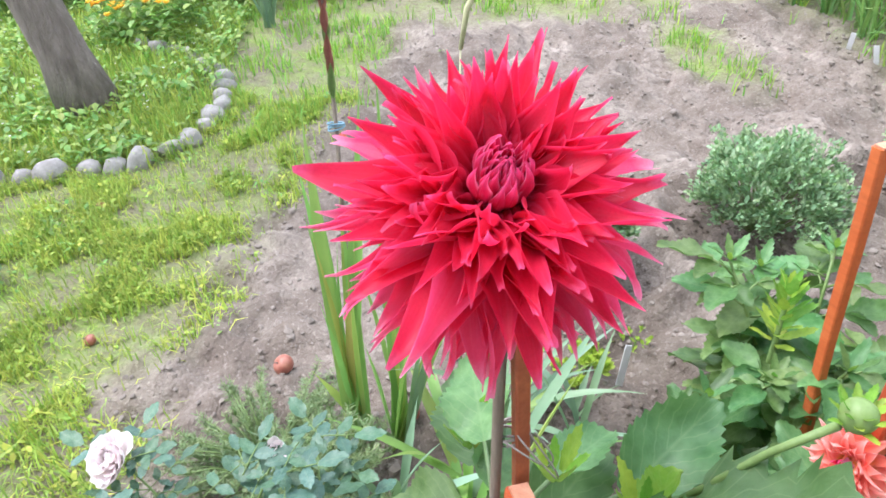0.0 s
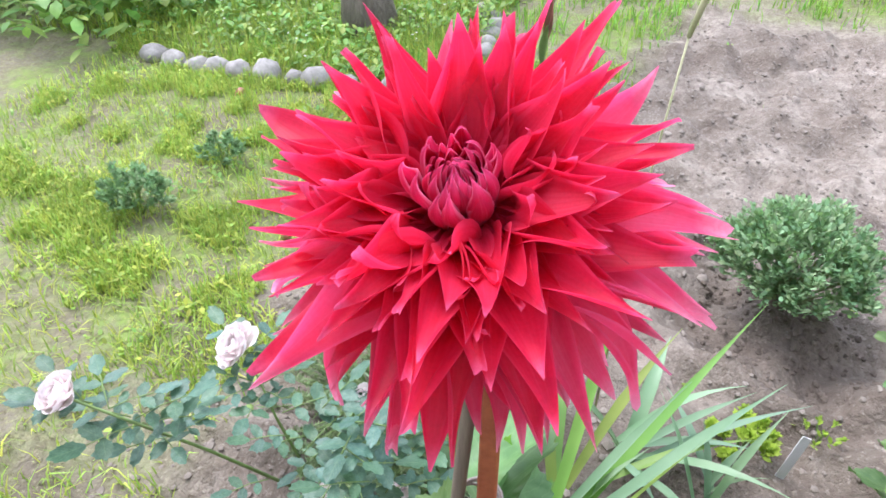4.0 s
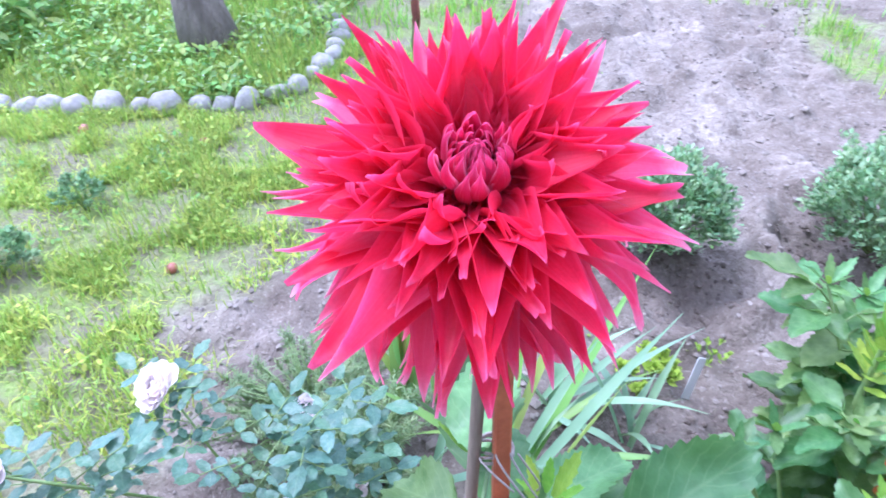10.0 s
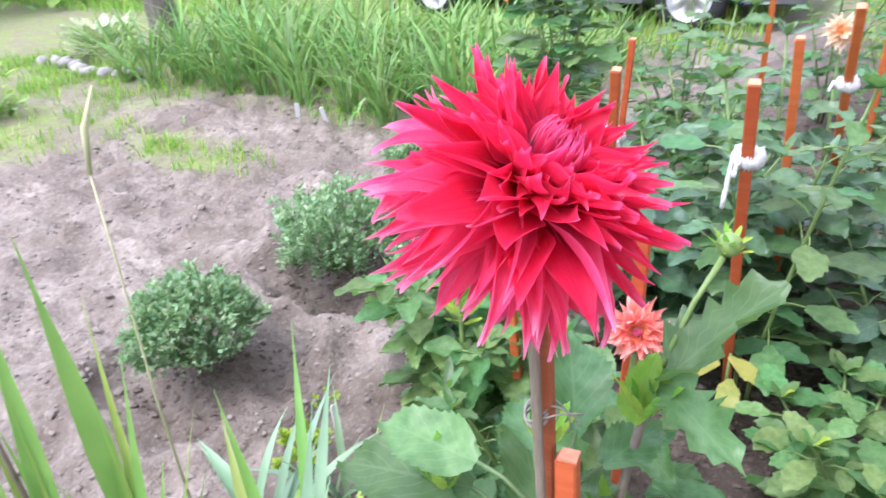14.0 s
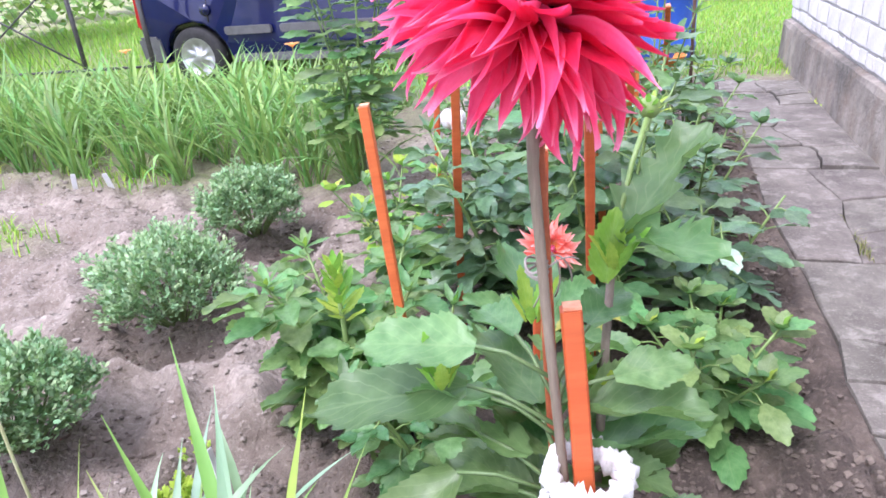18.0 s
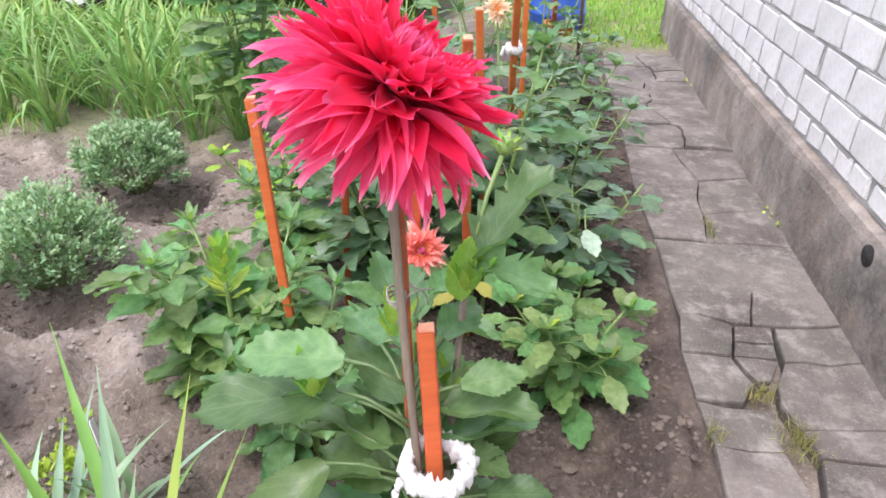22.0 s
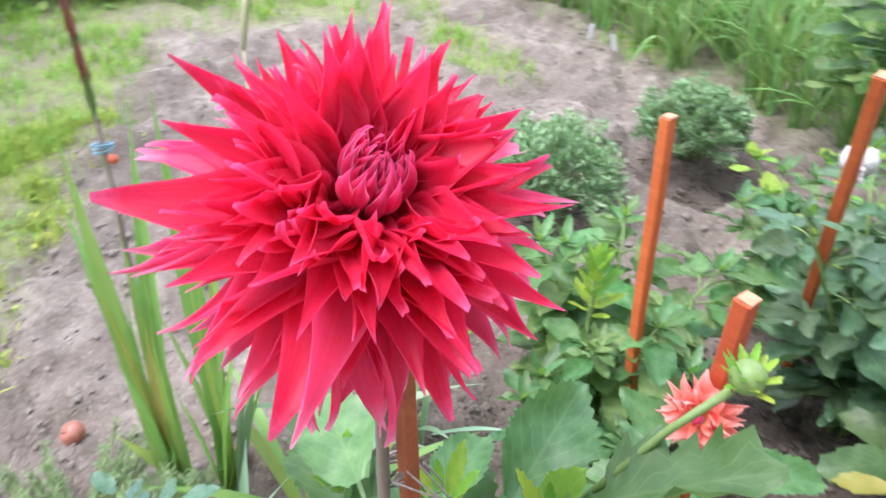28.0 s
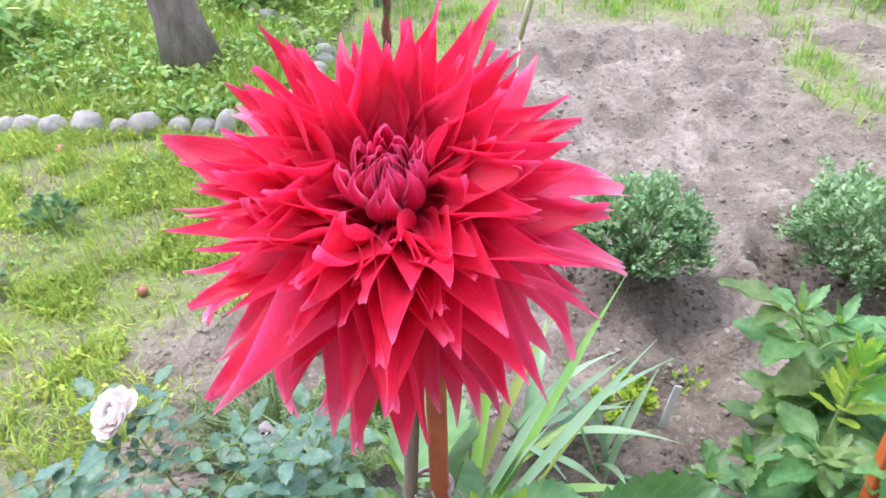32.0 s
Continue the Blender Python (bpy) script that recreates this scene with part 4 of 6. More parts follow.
big_leaf((0.02, 0.10, 0.66), (0.1, 0.3, 0.9), 0.08, YOUNG, 0.8, 0, False)

# ---- leafy dahlias behind ----
dahlia_plant((-0.58, 0.70), 0.48, 0.33, 104, DAHLIA_LIGHT, "broad leafy dahlia plant without flowers beside an orange stake", 21, size=(0.115, 0.165), stems=6)
shoot = thing("young_shoot", "bright yellow-green young dahlia shoot among broad leaves", "dahlia shoot", (-0.565, 0.60, ground_z(-0.565, 0.60)))
sh_r = random.Random(90)
part("stem", rod("stem", [(0, 0, -0.02), (0.01, 0.004, 0.25), (0.012, 0.0, 0.47)], [0.008, 0.007, 0.004], STEM, 8), shoot)
for k in range(30):
    a, z = k * 2.4, 0.36 + 0.0046 * k
    leaf(shoot, (0.012 + 0.006 * math.cos(a), 0.006 * math.sin(a), z), (math.cos(a), math.sin(a), 0.5 + 0.05 * k), sh_r.uniform(0.05, 0.075) * (1.1 - 0.014 * k), YOUNG, "narrow", 1.5, sh_r)
dahlia_plant((-0.36, 0.50), 0.40, 0.26, 30, DAHLIA, "leafy dahlia crowded behind the red flower", 20, size=(0.09, 0.13), stems=4)
dahlia_plant((0.22, 0.78), 0.31, 0.27, 60, DAHLIA_LIGHT, "low young dahlia with oval leaves on bare dark soil", 22, "oval", (0.10, 0.135), 6)
dahlia_plant((-0.80, 1.55), 0.36, 0.34, 46, YOUNG, "light green leafy dahlia at the edge of the bed", 23, "oval", (0.06, 0.085), 5)
dahlia_plant((0.25, 1.27), 0.40, 0.32, 64, DAHLIA_DARK, "dark green leafy dahlia beside the path", 24, "oval", (0.10, 0.14), 5, young=False)
dahlia_plant((-0.60, 1.30), 0.46, 0.34, 72, DAHLIA, "bushy grey-green dahlia behind the first stakes", 33, size=(0.09, 0.13), stems=6)
dahlia_plant((-0.30, 1.15), 0.66, 0.46, 92, DAHLIA_DARK, "dark leafy dahlia between orange stakes", 25, size=(0.12, 0.18), stems=6)
dahlia_plant((-0.08, 1.45), 0.86, 0.40, 76, DAHLIA_DARK, "tall dahlia tied to an orange stake with a white rag", 30, size=(0.12, 0.18), stems=4)
dahlia_plant((-0.03, 1.03), 0.90, 0.24, 40, DAHLIA, "tall slim dahlia tied to an orange stake above a white rag", 35, "oval", size=(0.11, 0.16), stems=2)
dahlia_plant((-0.45, 1.95), 0.80, 0.46, 64, DAHLIA, "tall leafy dahlia tied to orange stakes", 26, size=(0.11, 0.16), stems=5)
dahlia_plant((0.24, 1.85), 0.50, 0.36, 60, DAHLIA_DARK, "bushy dark dahlia beside the path", 27, "oval", (0.10, 0.14), 5)
dahlia_plant((0.24, 2.45), 0.46, 0.34, 48, DAHLIA, "bushy dahlia with bright young tips beside the path", 36, "oval", (0.10, 0.14), 5)
dahlia_plant((0.08, 2.75), 0.95, 0.34, 50, DAHLIA, "tall slender leafy dahlia at the end of the bed", 28, size=(0.10, 0.14), stems=4)
dahlia_plant((-1.20, 2.34), 1.28, 0.38, 140, DAHLIA_LIGHT, "very tall light green leafy plant in front of the van", 29, "oval", size=(0.13, 0.19), stems=6)
dahlia_plant((-0.72, 2.60), 0.78, 0.45, 72, DAHLIA, "leafy dahlia beside the daylilies", 34, "oval", size=(0.10, 0.14), stems=5)
dahlia_plant((0.28, 3.20), 0.45, 0.36, 46, DAHLIA_DARK, "low dark dahlia at the end of the path bed", 31, "oval", (0.10, 0.13), 4)
dahlia_plant((-0.25, 3.30), 0.95, 0.45, 50, DAHLIA, "tall leafy dahlia by the blue barrel", 32, "oval", (0.10, 0.14), 4)

PALE = leafy("pale turned leaf", (0.20, 0.30, 0.22), (0.32, 0.42, 0.33), 0.35, 0.2, 6.0)
turned = thing("dahlia_leaf", "pale underside of a turned dahlia leaf beside the path", "leaf", (0.25, 1.06, 0.27))
leaf(turned, (0, 0, 0), (0.35, -0.8, -0.35), 0.085, PALE, "oval", 1.1, random.Random(2), 10, name="blade")
part("leaf_stalk", rod("leaf_stalk", [(0, 0, 0), (0.0, 0.08, 0.02), (0.0, 0.17, -0.03)], 0.0025, STEM, 6), turned)

# ---- grey-green chrysanthemum bushes ----
def bush(at, rx, rz, leaves, label, seed, mat=MUM, size=(0.014, 0.027), name="chrysanthemum_bush"):
    """A bush of many leafy shoots of uneven length, narrower at its foot."""
    r = random.Random(seed)
    z0 = ground_z(*at)
    bu = thing(name, label, "bush", (at[0], at[1], z0), "round grey-green bushes" if name == "chrysanthemum_bush" else "")
    kinds = [blade_grid(1.0, 0.58, 5, 2, toothed, r.uniform(0, 0.2), 0.1, r.uniform(-0.9, 0), 0, 0.05, r.uniform(0, 6), 0.2) for k in range(4)]
    heap = Heap()
    shoots = max(8, leaves // 58)
    for s in range(shoots):
        a, c = s * 2.39996 + r.uniform(-0.3, 0.3), 1.0 - 1.12 * (s + 0.5) / shoots
        st = math.sqrt(max(0.0, 1 - c * c))
        n = (0.98 + 0.30 * noise.noise(Vector((math.cos(a) * 1.5 + at[0], math.sin(a) * 1.5 + at[1], c * 1.5)))) * r.uniform(0.86, 1.10)
        tip = Vector((rx * n * st * math.cos(a), rx * n * st * math.sin(a), rz * (0.40 + 0.62 * n * c)))
        root = Vector((tip.x * 0.12, tip.y * 0.12, -0.01))
        bend = root.lerp(tip, 0.55) + Vector((0, 0, rz * 0.10))
        if s % 4 == 0 and s < 120:
            part("twig", rod("twig", [root, bend, tip], [0.004, 0.003, 0.0015], STEM, 5), bu)
        axis = (tip - bend).normalized() + Vector((0, 0, 0.45))
        for i in range(leaves // shoots):
            u = r.uniform(0.0, 1.0) ** 0.6
            p = bend.lerp(tip, 0.1 + 0.95 * u) + Vector((r.gauss(0, 1), r.gauss(0, 1), r.gauss(0, 0.8))) * rx * (0.115 - 0.075 * u)
            d = axis * 0.7 + Vector((r.uniform(-1, 1), r.uniform(-1, 1), r.uniform(-0.5, 0.5)))
            heap.add(kinds[i % 4], Matrix.Translation(p) @ frame_of(d) @ pose(0, 0, 0, r.uniform(-45, 45), 0, 0) @ Matrix.Scale(r.uniform(*size) * (1.15 - 0.4 * u), 4))
    part("foliage", heap.mesh("foliage", mat), bu, kind="stuff")
    return bu


for k, (x, y, rr) in enumerate(BUSHES):
    bush((x, y), rr * (0.62, 0.72, 0.64)[k], (0.26, 0.31, 0.29)[k], 7000, ("round grey-green chrysanthemum bush on bare soil", "largest round grey-green chrysanthemum bush in a watering ring", "round grey-green chrysanthemum bush near the lilies")[k], 40 + k)


# ---- the coral dahlia ----
coral = thing("coral_dahlia", "small coral and yellow dahlia on a leafy stem", "dahlia", (-0.10, 0.46, ground_z(-0.10, 0.46)))
C0 = Vector(coral.location)
flower_head(coral, Vector((-0.073, 0.366, 0.572)) - C0, (0.25, -0.85, 0.35), 0.047, 84, CORAL, HEART, 0.13, 9, label="coral flower head with a yellow-orange heart", back=105, narrow=1.4, nu=7)
part("stem", rod("stem", [Vector(p) - C0 for p in [(-0.10, 0.46, -0.09), (-0.10, 0.42, 0.25), (-0.088, 0.385, 0.46), (-0.075, 0.375, 0.56)]], [0.005, 0.0045, 0.004, 0.004], STEM, 7), coral)
cr = random.Random(5)
for k in range(26):
    a, z = k * 2.4, 0.10 + 0.34 * k / 26
    leaf(coral, Vector((-0.10 + 0.05 * math.cos(a), 0.43 + 0.05 * math.sin(a), z)) - C0, (math.cos(a), math.sin(a), cr.uniform(-0.3, 0.5)), cr.uniform(0.08, 0.12), DAHLIA, "dahlia", 0.9, cr, cr.uniform(-20, 20))
for k, (x, y, z, dx, dy) in enumerate([(-0.04, 0.87, 0.20, 1, -0.3), (-0.06, 0.88, 0.17, -0.8, -0.6), (-0.03, 0.86, 0.15, 0.2, -1)]):
    if k == 0:
        wilt = thing("wilting_shoot", "yellowing dahlia shoot at the foot of a stake", "plant", (-0.05, 0.93, ground_z(-0.05, 0.93)))
        W0 = Vector(wilt.location)
        part("stem", rod("stem", [(0, 0, -0.01), Vector((-0.04, 0.88, 0.2)) - W0], 0.004, STEM, 6), wilt)
    leaf(wilt, Vector((x, y, z)) - W0, (dx, dy, -0.35), 0.09, WILT, "oval", 1, cr)


peach = thing("peach_dahlia", "pale peach dahlia bloom on a tall stem among the stakes", "dahlia", (-0.03, 1.80, ground_z(-0.03, 1.80)))
P0 = Vector(peach.location)
PEACH = petal_mat("pale peach petal", (0.82, 0.45, 0.12), (0.88, 0.66, 0.44), (0.92, 0.82, 0.70), 0.4, (0.92, 0.82, 0.68), 0.4)
flower_head(peach, Vector((-0.058, 1.75, 0.707)) - P0, (0.2, -0.85, 0.4), 0.052, 64, PEACH, ORANGE, 0.16, 12, label="pale peach flower head", back=110, narrow=1.4, nu=6)
part("stem", rod("stem", [(0, 0, -0.02), Vector((-0.04, 1.78, 0.4)) - P0, Vector((-0.056, 1.76, 0.70)) - P0], [0.006, 0.005, 0.004], STEM, 7), peach)


# ---- rags, twine and the white label ----
def rag(at, radius, thick, label, tail=None, seed=0):
    r = random.Random(seed)
    rg = thing("rag_tie", label, "tie", at, "white rag ties")
    b = []
    f = []
    n, m = 84, 12
    for i in range(n):
        a = 2 * math.pi * i / n
        rr = radius * (1 + 0.14 * noise.noise(Vector((math.cos(a) * 2, math.sin(a) * 2, seed))))
        zz = 0.25 * radius * noise.noise(Vector((math.cos(a), math.sin(a), seed + 4)))
        for j in range(m):
            c = 2 * math.pi * j / m
            t = thick * (1 + 0.55 * noise.noise(Vector((i * 0.75, j * 0.9, seed))) + 0.75 * noise.noise(Vector((i * 1.3, j * 1.1, seed + 3))))
            b.append(((rr + t * math.cos(c)) * math.cos(a), (rr + t * math.cos(c)) * math.sin(a), zz + 1.7 * t * math.sin(c)))
    for i in range(n):
        for j in range(m):
            p, q = i * m + j, i * m + (j + 1) % m
            f.append((p, (p + m) % (n * m), (q + m) % (n * m), q))
    part("loop", mesh_of("loop", b, f, RAG), rg)
    for k in range(2):
        a = r.uniform(0, 6.28) if tail is None else tail
        pts = []
        for i in range(9):
            u = i / 8
            pts.append(Vector((math.cos(a + k * 0.4) * (radius + 0.012 + 0.008 * u), math.sin(a + k * 0.4) * (radius + 0.012 + 0.008 * u), (-0.085 if k == 0 and tail is not None else -0.02) * u ** 1.2 + 0.004 * math.sin(i * 2.1))))
        part("tail", rod("tail", pts, [thick * (0.36 + 0.3 * noise.noise(Vector((i * 1.3, k, seed)))) + 0.001 for i in range(9)], RAG, 7), rg)
    return rg


rag((0.012, -0.022, 0.510), 0.036, 0.009, "crumpled white rag knotted round the dahlia stem and stake", None, 3)
rag((-0.375, 0.968, 0.615), 0.018, 0.010, "white rag knotted round an orange stake", None, 6)
rag((-0.047, 0.775, 0.690), 0.018, 0.009, "white rag with a hanging end on an orange stake", 4.0, 8)
rag((0.018, 1.40, 0.66), 0.017, 0.008, "white rag tied to an orange stake among leaves", None, 9)
twine = thing("twine", "grey twine tying the dahlia stem to its stake", "string", (-0.040, 0.010, 0.722))
TW = plain("grey twine", (0.28, 0.25, 0.22), (0.4, 0.37, 0.33), 200.0, 0.9, 0.4, 0.001)
for k in range(3):
    pts = [(0.010 * math.cos(a) + 0.003, 0.015 * math.sin(a) - 0.003, 0.004 * k - 0.004 + 0.003 * math.sin(a * 2 + k)) for a in [2 * math.pi * i / 18 for i in range(19)]]
    part("loop", rod("loop", pts, 0.0013, TW, 5), twine)
for k in range(4):
    a = -0.6 + k * 0.55
    pts = [(0.014 * math.cos(a) + 0.030 * u * math.cos(a + u), 0.018 * math.sin(a) + 0.030 * u * math.sin(a + u * 1.5), 0.012 * math.sin(u * 3 + k) - 0.02 * u * u * k) for u in [i / 8 for i in range(9)]]
    part("loose_end", rod("loose_end", pts, 0.0009, TW, 5), twine)

LABEL_MAT = plain("white plastic", (0.62, 0.62, 0.62), (0.74, 0.74, 0.73), 30.0, 0.5, 0.1, 0.001)
bm = bmesh.new()
bmesh.ops.create_cube(bm, size=1)
bmesh.ops.bevel(bm, geom=bm.edges[:], offset=0.06, segments=1, affect="EDGES")
lab = thing("plant_label", "thin white plastic plant label stuck in the soil", "plant label", (-0.830, 0.418, -0.05), me=from_bm("plant_label", bm, LABEL_MAT, False))
lab.matrix_basis = Matrix.Translation((-0.838, 0.432, ground_z(-0.838, 0.432) + 0.045)) @ pose(0, 0, 0, -16, -14, 10) @ Matrix.Diagonal((0.003, 0.019, 0.15, 1))

for x, y, tilt in ((-2.90, 2.27, 8), (-2.62, 2.22, -10)):
    bm = bmesh.new()
    bmesh.ops.create_cube(bm, size=1)
    bmesh.ops.bevel(bm, geom=bm.edges[:], offset=0.06, segments=1, affect="EDGES")
    tag = thing("plant_label", "small white plastic plant label before the daylilies", "plant label", me=from_bm("plant_label", bm, LABEL_MAT, False))
    tag.matrix_basis = Matrix.Translation((x, y, ground_z(x, y) + 0.035)) @ pose(0, 0, 0, 10, tilt, 30) @ Matrix.Diagonal((0.026, 0.004, 0.12, 1))

# ---- fallen fruit and stones on the soil ----
APPLE = plain("ripe fallen apple skin", (0.30, 0.085, 0.06), (0.46, 0.22, 0.14), 18.0, 0.4, 0.1, 0.001)


def apple(x, y, s, label):
    b = bmesh.new()
    bmesh.ops.create_uvsphere(b, u_segments=16, v_segments=12, radius=s)
    for v in b.verts:
        q = math.hypot(v.co.x, v.co.y) / s
        v.co.z *= 0.88
        if q < 0.5:
            v.co.z *= 0.72 + 0.56 * q
    a = thing("apple", label, "apple", (x, y, ground_z(x, y) + s * 0.75), "fallen apples")
    part("fruit", from_bm("fruit", b, APPLE), a, pose(0, 0, 0, 40, 20, 0))
    part("stalk", rod("stalk", [(0, 0, 0), (0.002, 0, 0.012)], 0.0015, OLDSTEM, 5), a, pose(0, 0, 0, 40, 20, 0) @ Matrix.Translation((0, 0, s * 0.62)))


apple(-0.976, -0.421, 0.028, "reddish brown fallen apple lying on sandy soil")
apple(-1.95, -1.20, 0.022, "pale fallen apple in the grass")
apple(-2.0, -1.72, 0.024, "orange fallen apple in the grass by the stones")
apple(-1.2, -1.0, 0.018, "small yellowish fallen apple on the grass")
apple(-0.80, -0.10, 0.022, "small brown fallen apple under sword leaves")

clod_r = random.Random(77)
CV, CF = [], []
bm = bmesh.new()
bmesh.ops.create_icosphere(bm, subdivisions=1, radius=1)
ico_v = np.array([v.co for v in bm.verts])
ico_f = np.array([[v.index for v in f.verts] for f in bm.faces])
bm.free()
DRYV, DRYF = [], []
for i in range(30000):
    x, y = clod_r.uniform(-3.6, 0.50), clod_r.uniform(-0.9, 3.2)
    wet = damp(x, y) > 0.35
    if grassy(x, y) > 0.5 or (not wet and clod_r.random() < 0.72):
        continue
    s = clod_r.uniform(0.0025, 0.009) * (1.9 if clod_r.random() < 0.08 else 1)
    q = ico_v * (1 + np.array([[clod_r.uniform(-0.3, 0.3)] for _ in ico_v])) * (s * clod_r.uniform(0.8, 1.5), s, s * 0.7)
    vs, fs = (CV, CF) if wet else (DRYV, DRYF)
    fs.append(ico_f + len(vs) * len(ico_v))
    vs.append(q + (x, y, ground_z(x, y) + s * 0.2))
CLOD = plain("crumbled earth", (0.07, 0.054, 0.042), (0.20, 0.16, 0.127), 9.0, 0.95, 0.6, 0.003, coord="Object")
DRYCLOD = plain("dry crumbled earth", (0.19, 0.16, 0.132), (0.31, 0.27, 0.23), 9.0, 0.95, 0.6, 0.003, coord="Object")
thing("soil_clods", "small crumbs and clods of dark earth", "soil", kind="stuff", me=mesh_of("soil_clods", np.concatenate(CV).tolist(), np.concatenate(CF).tolist(), CLOD, smooth=False))
thing("soil_clods", "pale dry crumbs of sandy earth", "soil", kind="stuff", me=mesh_of("soil_clods", np.concatenate(DRYV).tolist(), np.concatenate(DRYF).tolist(), DRYCLOD, smooth=False))


# ---- sword-leaved plants beside the red dahlia ----
def sword_grid(length, width, bend, droop, fold, nu=9):
    return blade_grid(length, width, nu, 2, lambda u: (0.75 + 0.25 * math.sin(min(u * 2.2, 1.57))) * (1 - 0.97 * smooth01(0.55, 1.0, u)), 0.0, bend, droop, 0.0, 0.0, 0.0, keel=fold)


def sword_plant(name, at, count, length, width, mat, label, seed, tilt=(0.15, 0.65), droop=(-1.1, -0.1), facing=None, cat="sword plant"):
    r = random.Random(seed)
    pl = thing(name, label, cat, (at[0], at[1], ground_z(*at)))
    for k in range(count):
        a = r.uniform(0, 6.28) if facing is None else facing + r.choice([0, math.pi]) + r.uniform(-0.45, 0.45)
        t = r.uniform(*tilt)
        L = r.uniform(*length)
        g = sword_grid(L, r.uniform(*width), 0.0, r.uniform(*droop), r.uniform(0.1, 0.3))
        me = mesh_of("sword_leaf", *g[:2], mat, g[2])
        d = (math.sin(t) * math.cos(a), math.sin(t) * math.sin(a), math.cos(t))
        off = (r.uniform(-0.025, 0.025), r.uniform(-0.025, 0.025), -0.01)
        part("leaf", me, pl, Matrix.Translation(off) @ frame_of(d, (-math.cos(a), -math.sin(a), 0.4)))
    return pl


def tall_leaves(name, at, label, cat, rows):
    """A plant whose sword leaves run from the root to given tips: tip, width, bow, material."""
    pl = thing(name, label, cat, (at[0], at[1], ground_z(*at)))
    o = Vector(pl.location)
    r = random.Random(len(rows))
    for tip, w, bow, mat in rows:
        root = Vector((at[0] + r.uniform(-0.02, 0.02), at[1] + r.uniform(-0.02, 0.02), o.z - 0.01))
        d = Vector(tip) - root
        g = sword_grid(d.length * (1 + 0.03 * abs(bow)), w, -bow * 0.5, bow, 0.16)
        out = Vector((d.x, d.y, 0.001)).normalized()
        face = Vector((-out.x, -out.y, 0.4)) + Vector((r.uniform(-0.5, 1.0), r.uniform(-0.6, 0.6), 0))
        part("leaf", mesh_of("sword_leaf", *g[:2], mat, g[2]), pl, Matrix.Translation(root - o) @ frame_of(d, face))
    return pl


g1 = tall_leaves("gladiolus", (-0.775, -0.225), "gladiolus with upright green sword leaves and a reddish bud spike", "gladiolus", [
    ((-0.90, -0.244, 0.70), 0.030, -0.15, SWORD), ((-0.90, -0.13, 0.706), 0.034, -0.10, SWORD), ((-0.92, -0.283, 0.425), 0.024, -0.25, SWORD), ((-0.90, -0.243, 0.59), 0.028, -0.1, SWORD),
    ((-0.95, -0.283, 0.583), 0.020, -0.2, SWORD), ((-0.88, -0.26, 0.25), 0.018, -0.9, SWORD), ((-0.87, -0.16, 0.55), 0.030, -0.15, SWORD), ((-0.83, -0.32, 0.05), 0.020, -1.6, SWORD),
    ((-0.86, -0.20, 0.47), 0.026, -0.2, SWORD), ((-0.93, -0.20, 0.52), 0.016, -0.3, SWORD), ((-0.84, -0.27, 0.44), 0.015, -0.5, WILT), ((-0.90, -0.21, 0.36), 0.018, -0.6, SWORD), ((-0.70, -0.17, 0.40), 0.016, -0.6, SWORD), ((-0.80, -0.19, 0.36), 0.024, -0.3, WILT), ((-0.72, -0.26, 0.33), 0.022, -0.5, SWORD)])
G0 = Vector(g1.location)
part("flower_stalk", rod("flower_stalk", [Vector(p) - G0 for p in [(-0.775, -0.225, -0.09), (-0.86, -0.205, 0.30), (-0.949, -0.189, 0.613), (-0.995, -0.188, 0.713), (-1.06, -0.188, 0.90)]], [0.006, 0.005, 0.0042, 0.004, 0.002], OLDSTEM, 7), g1)
BUDRED = plain("reddish bud sheath", (0.24, 0.085, 0.06), (0.34, 0.15, 0.10), 30.0, 0.5, 0.2, 0.001)
for k in range(9):
    z = 0.66 + 0.030 * k
    x = -0.970 - 0.36 * (z - 0.66)
    V, F, UV = blade_grid(0.075 - 0.004 * k, 0.016, 6, 4, None, 0.8, 0.0, 0.3)
    part("flower_bud", mesh_of("flower_bud", V, F, BUDRED if k % 3 else STEM, UV), g1, Matrix.Translation(Vector((x + 0.004 * (-1) ** k, -0.188, z)) - G0) @ frame_of((-0.30 + 0.10 * (-1) ** k, 0.05, 1), (1, 0, 0)))
clip = thing("plant_tie", "blue wire tie with a small red bead on the gladiolus stalk", "tie", (-0.949, -0.189, 0.613))
BLUEWIRE = plain("pale blue wire", (0.16, 0.32, 0.42), (0.25, 0.42, 0.52), 60.0, 0.5, 0.1, 0.001)
for k in range(3):
    part("loop", rod("loop", [(0.012 * math.cos(a), 0.017 * math.sin(a), 0.005 * k - 0.005 + 0.003 * math.sin(a + k)) for a in [2 * math.pi * i / 14 for i in range(15)]], 0.002, BLUEWIRE, 5), clip)
bm = bmesh.new()
bmesh.ops.create_icosphere(bm, subdivisions=2, radius=0.009)
part("bead", from_bm("bead", bm, plain("orange red bead", (0.6, 0.10, 0.05), (0.7, 0.16, 0.08), 40.0, 0.4, 0.1, 0.001)), clip, Matrix.Translation((0.008, 0.010, -0.022)))
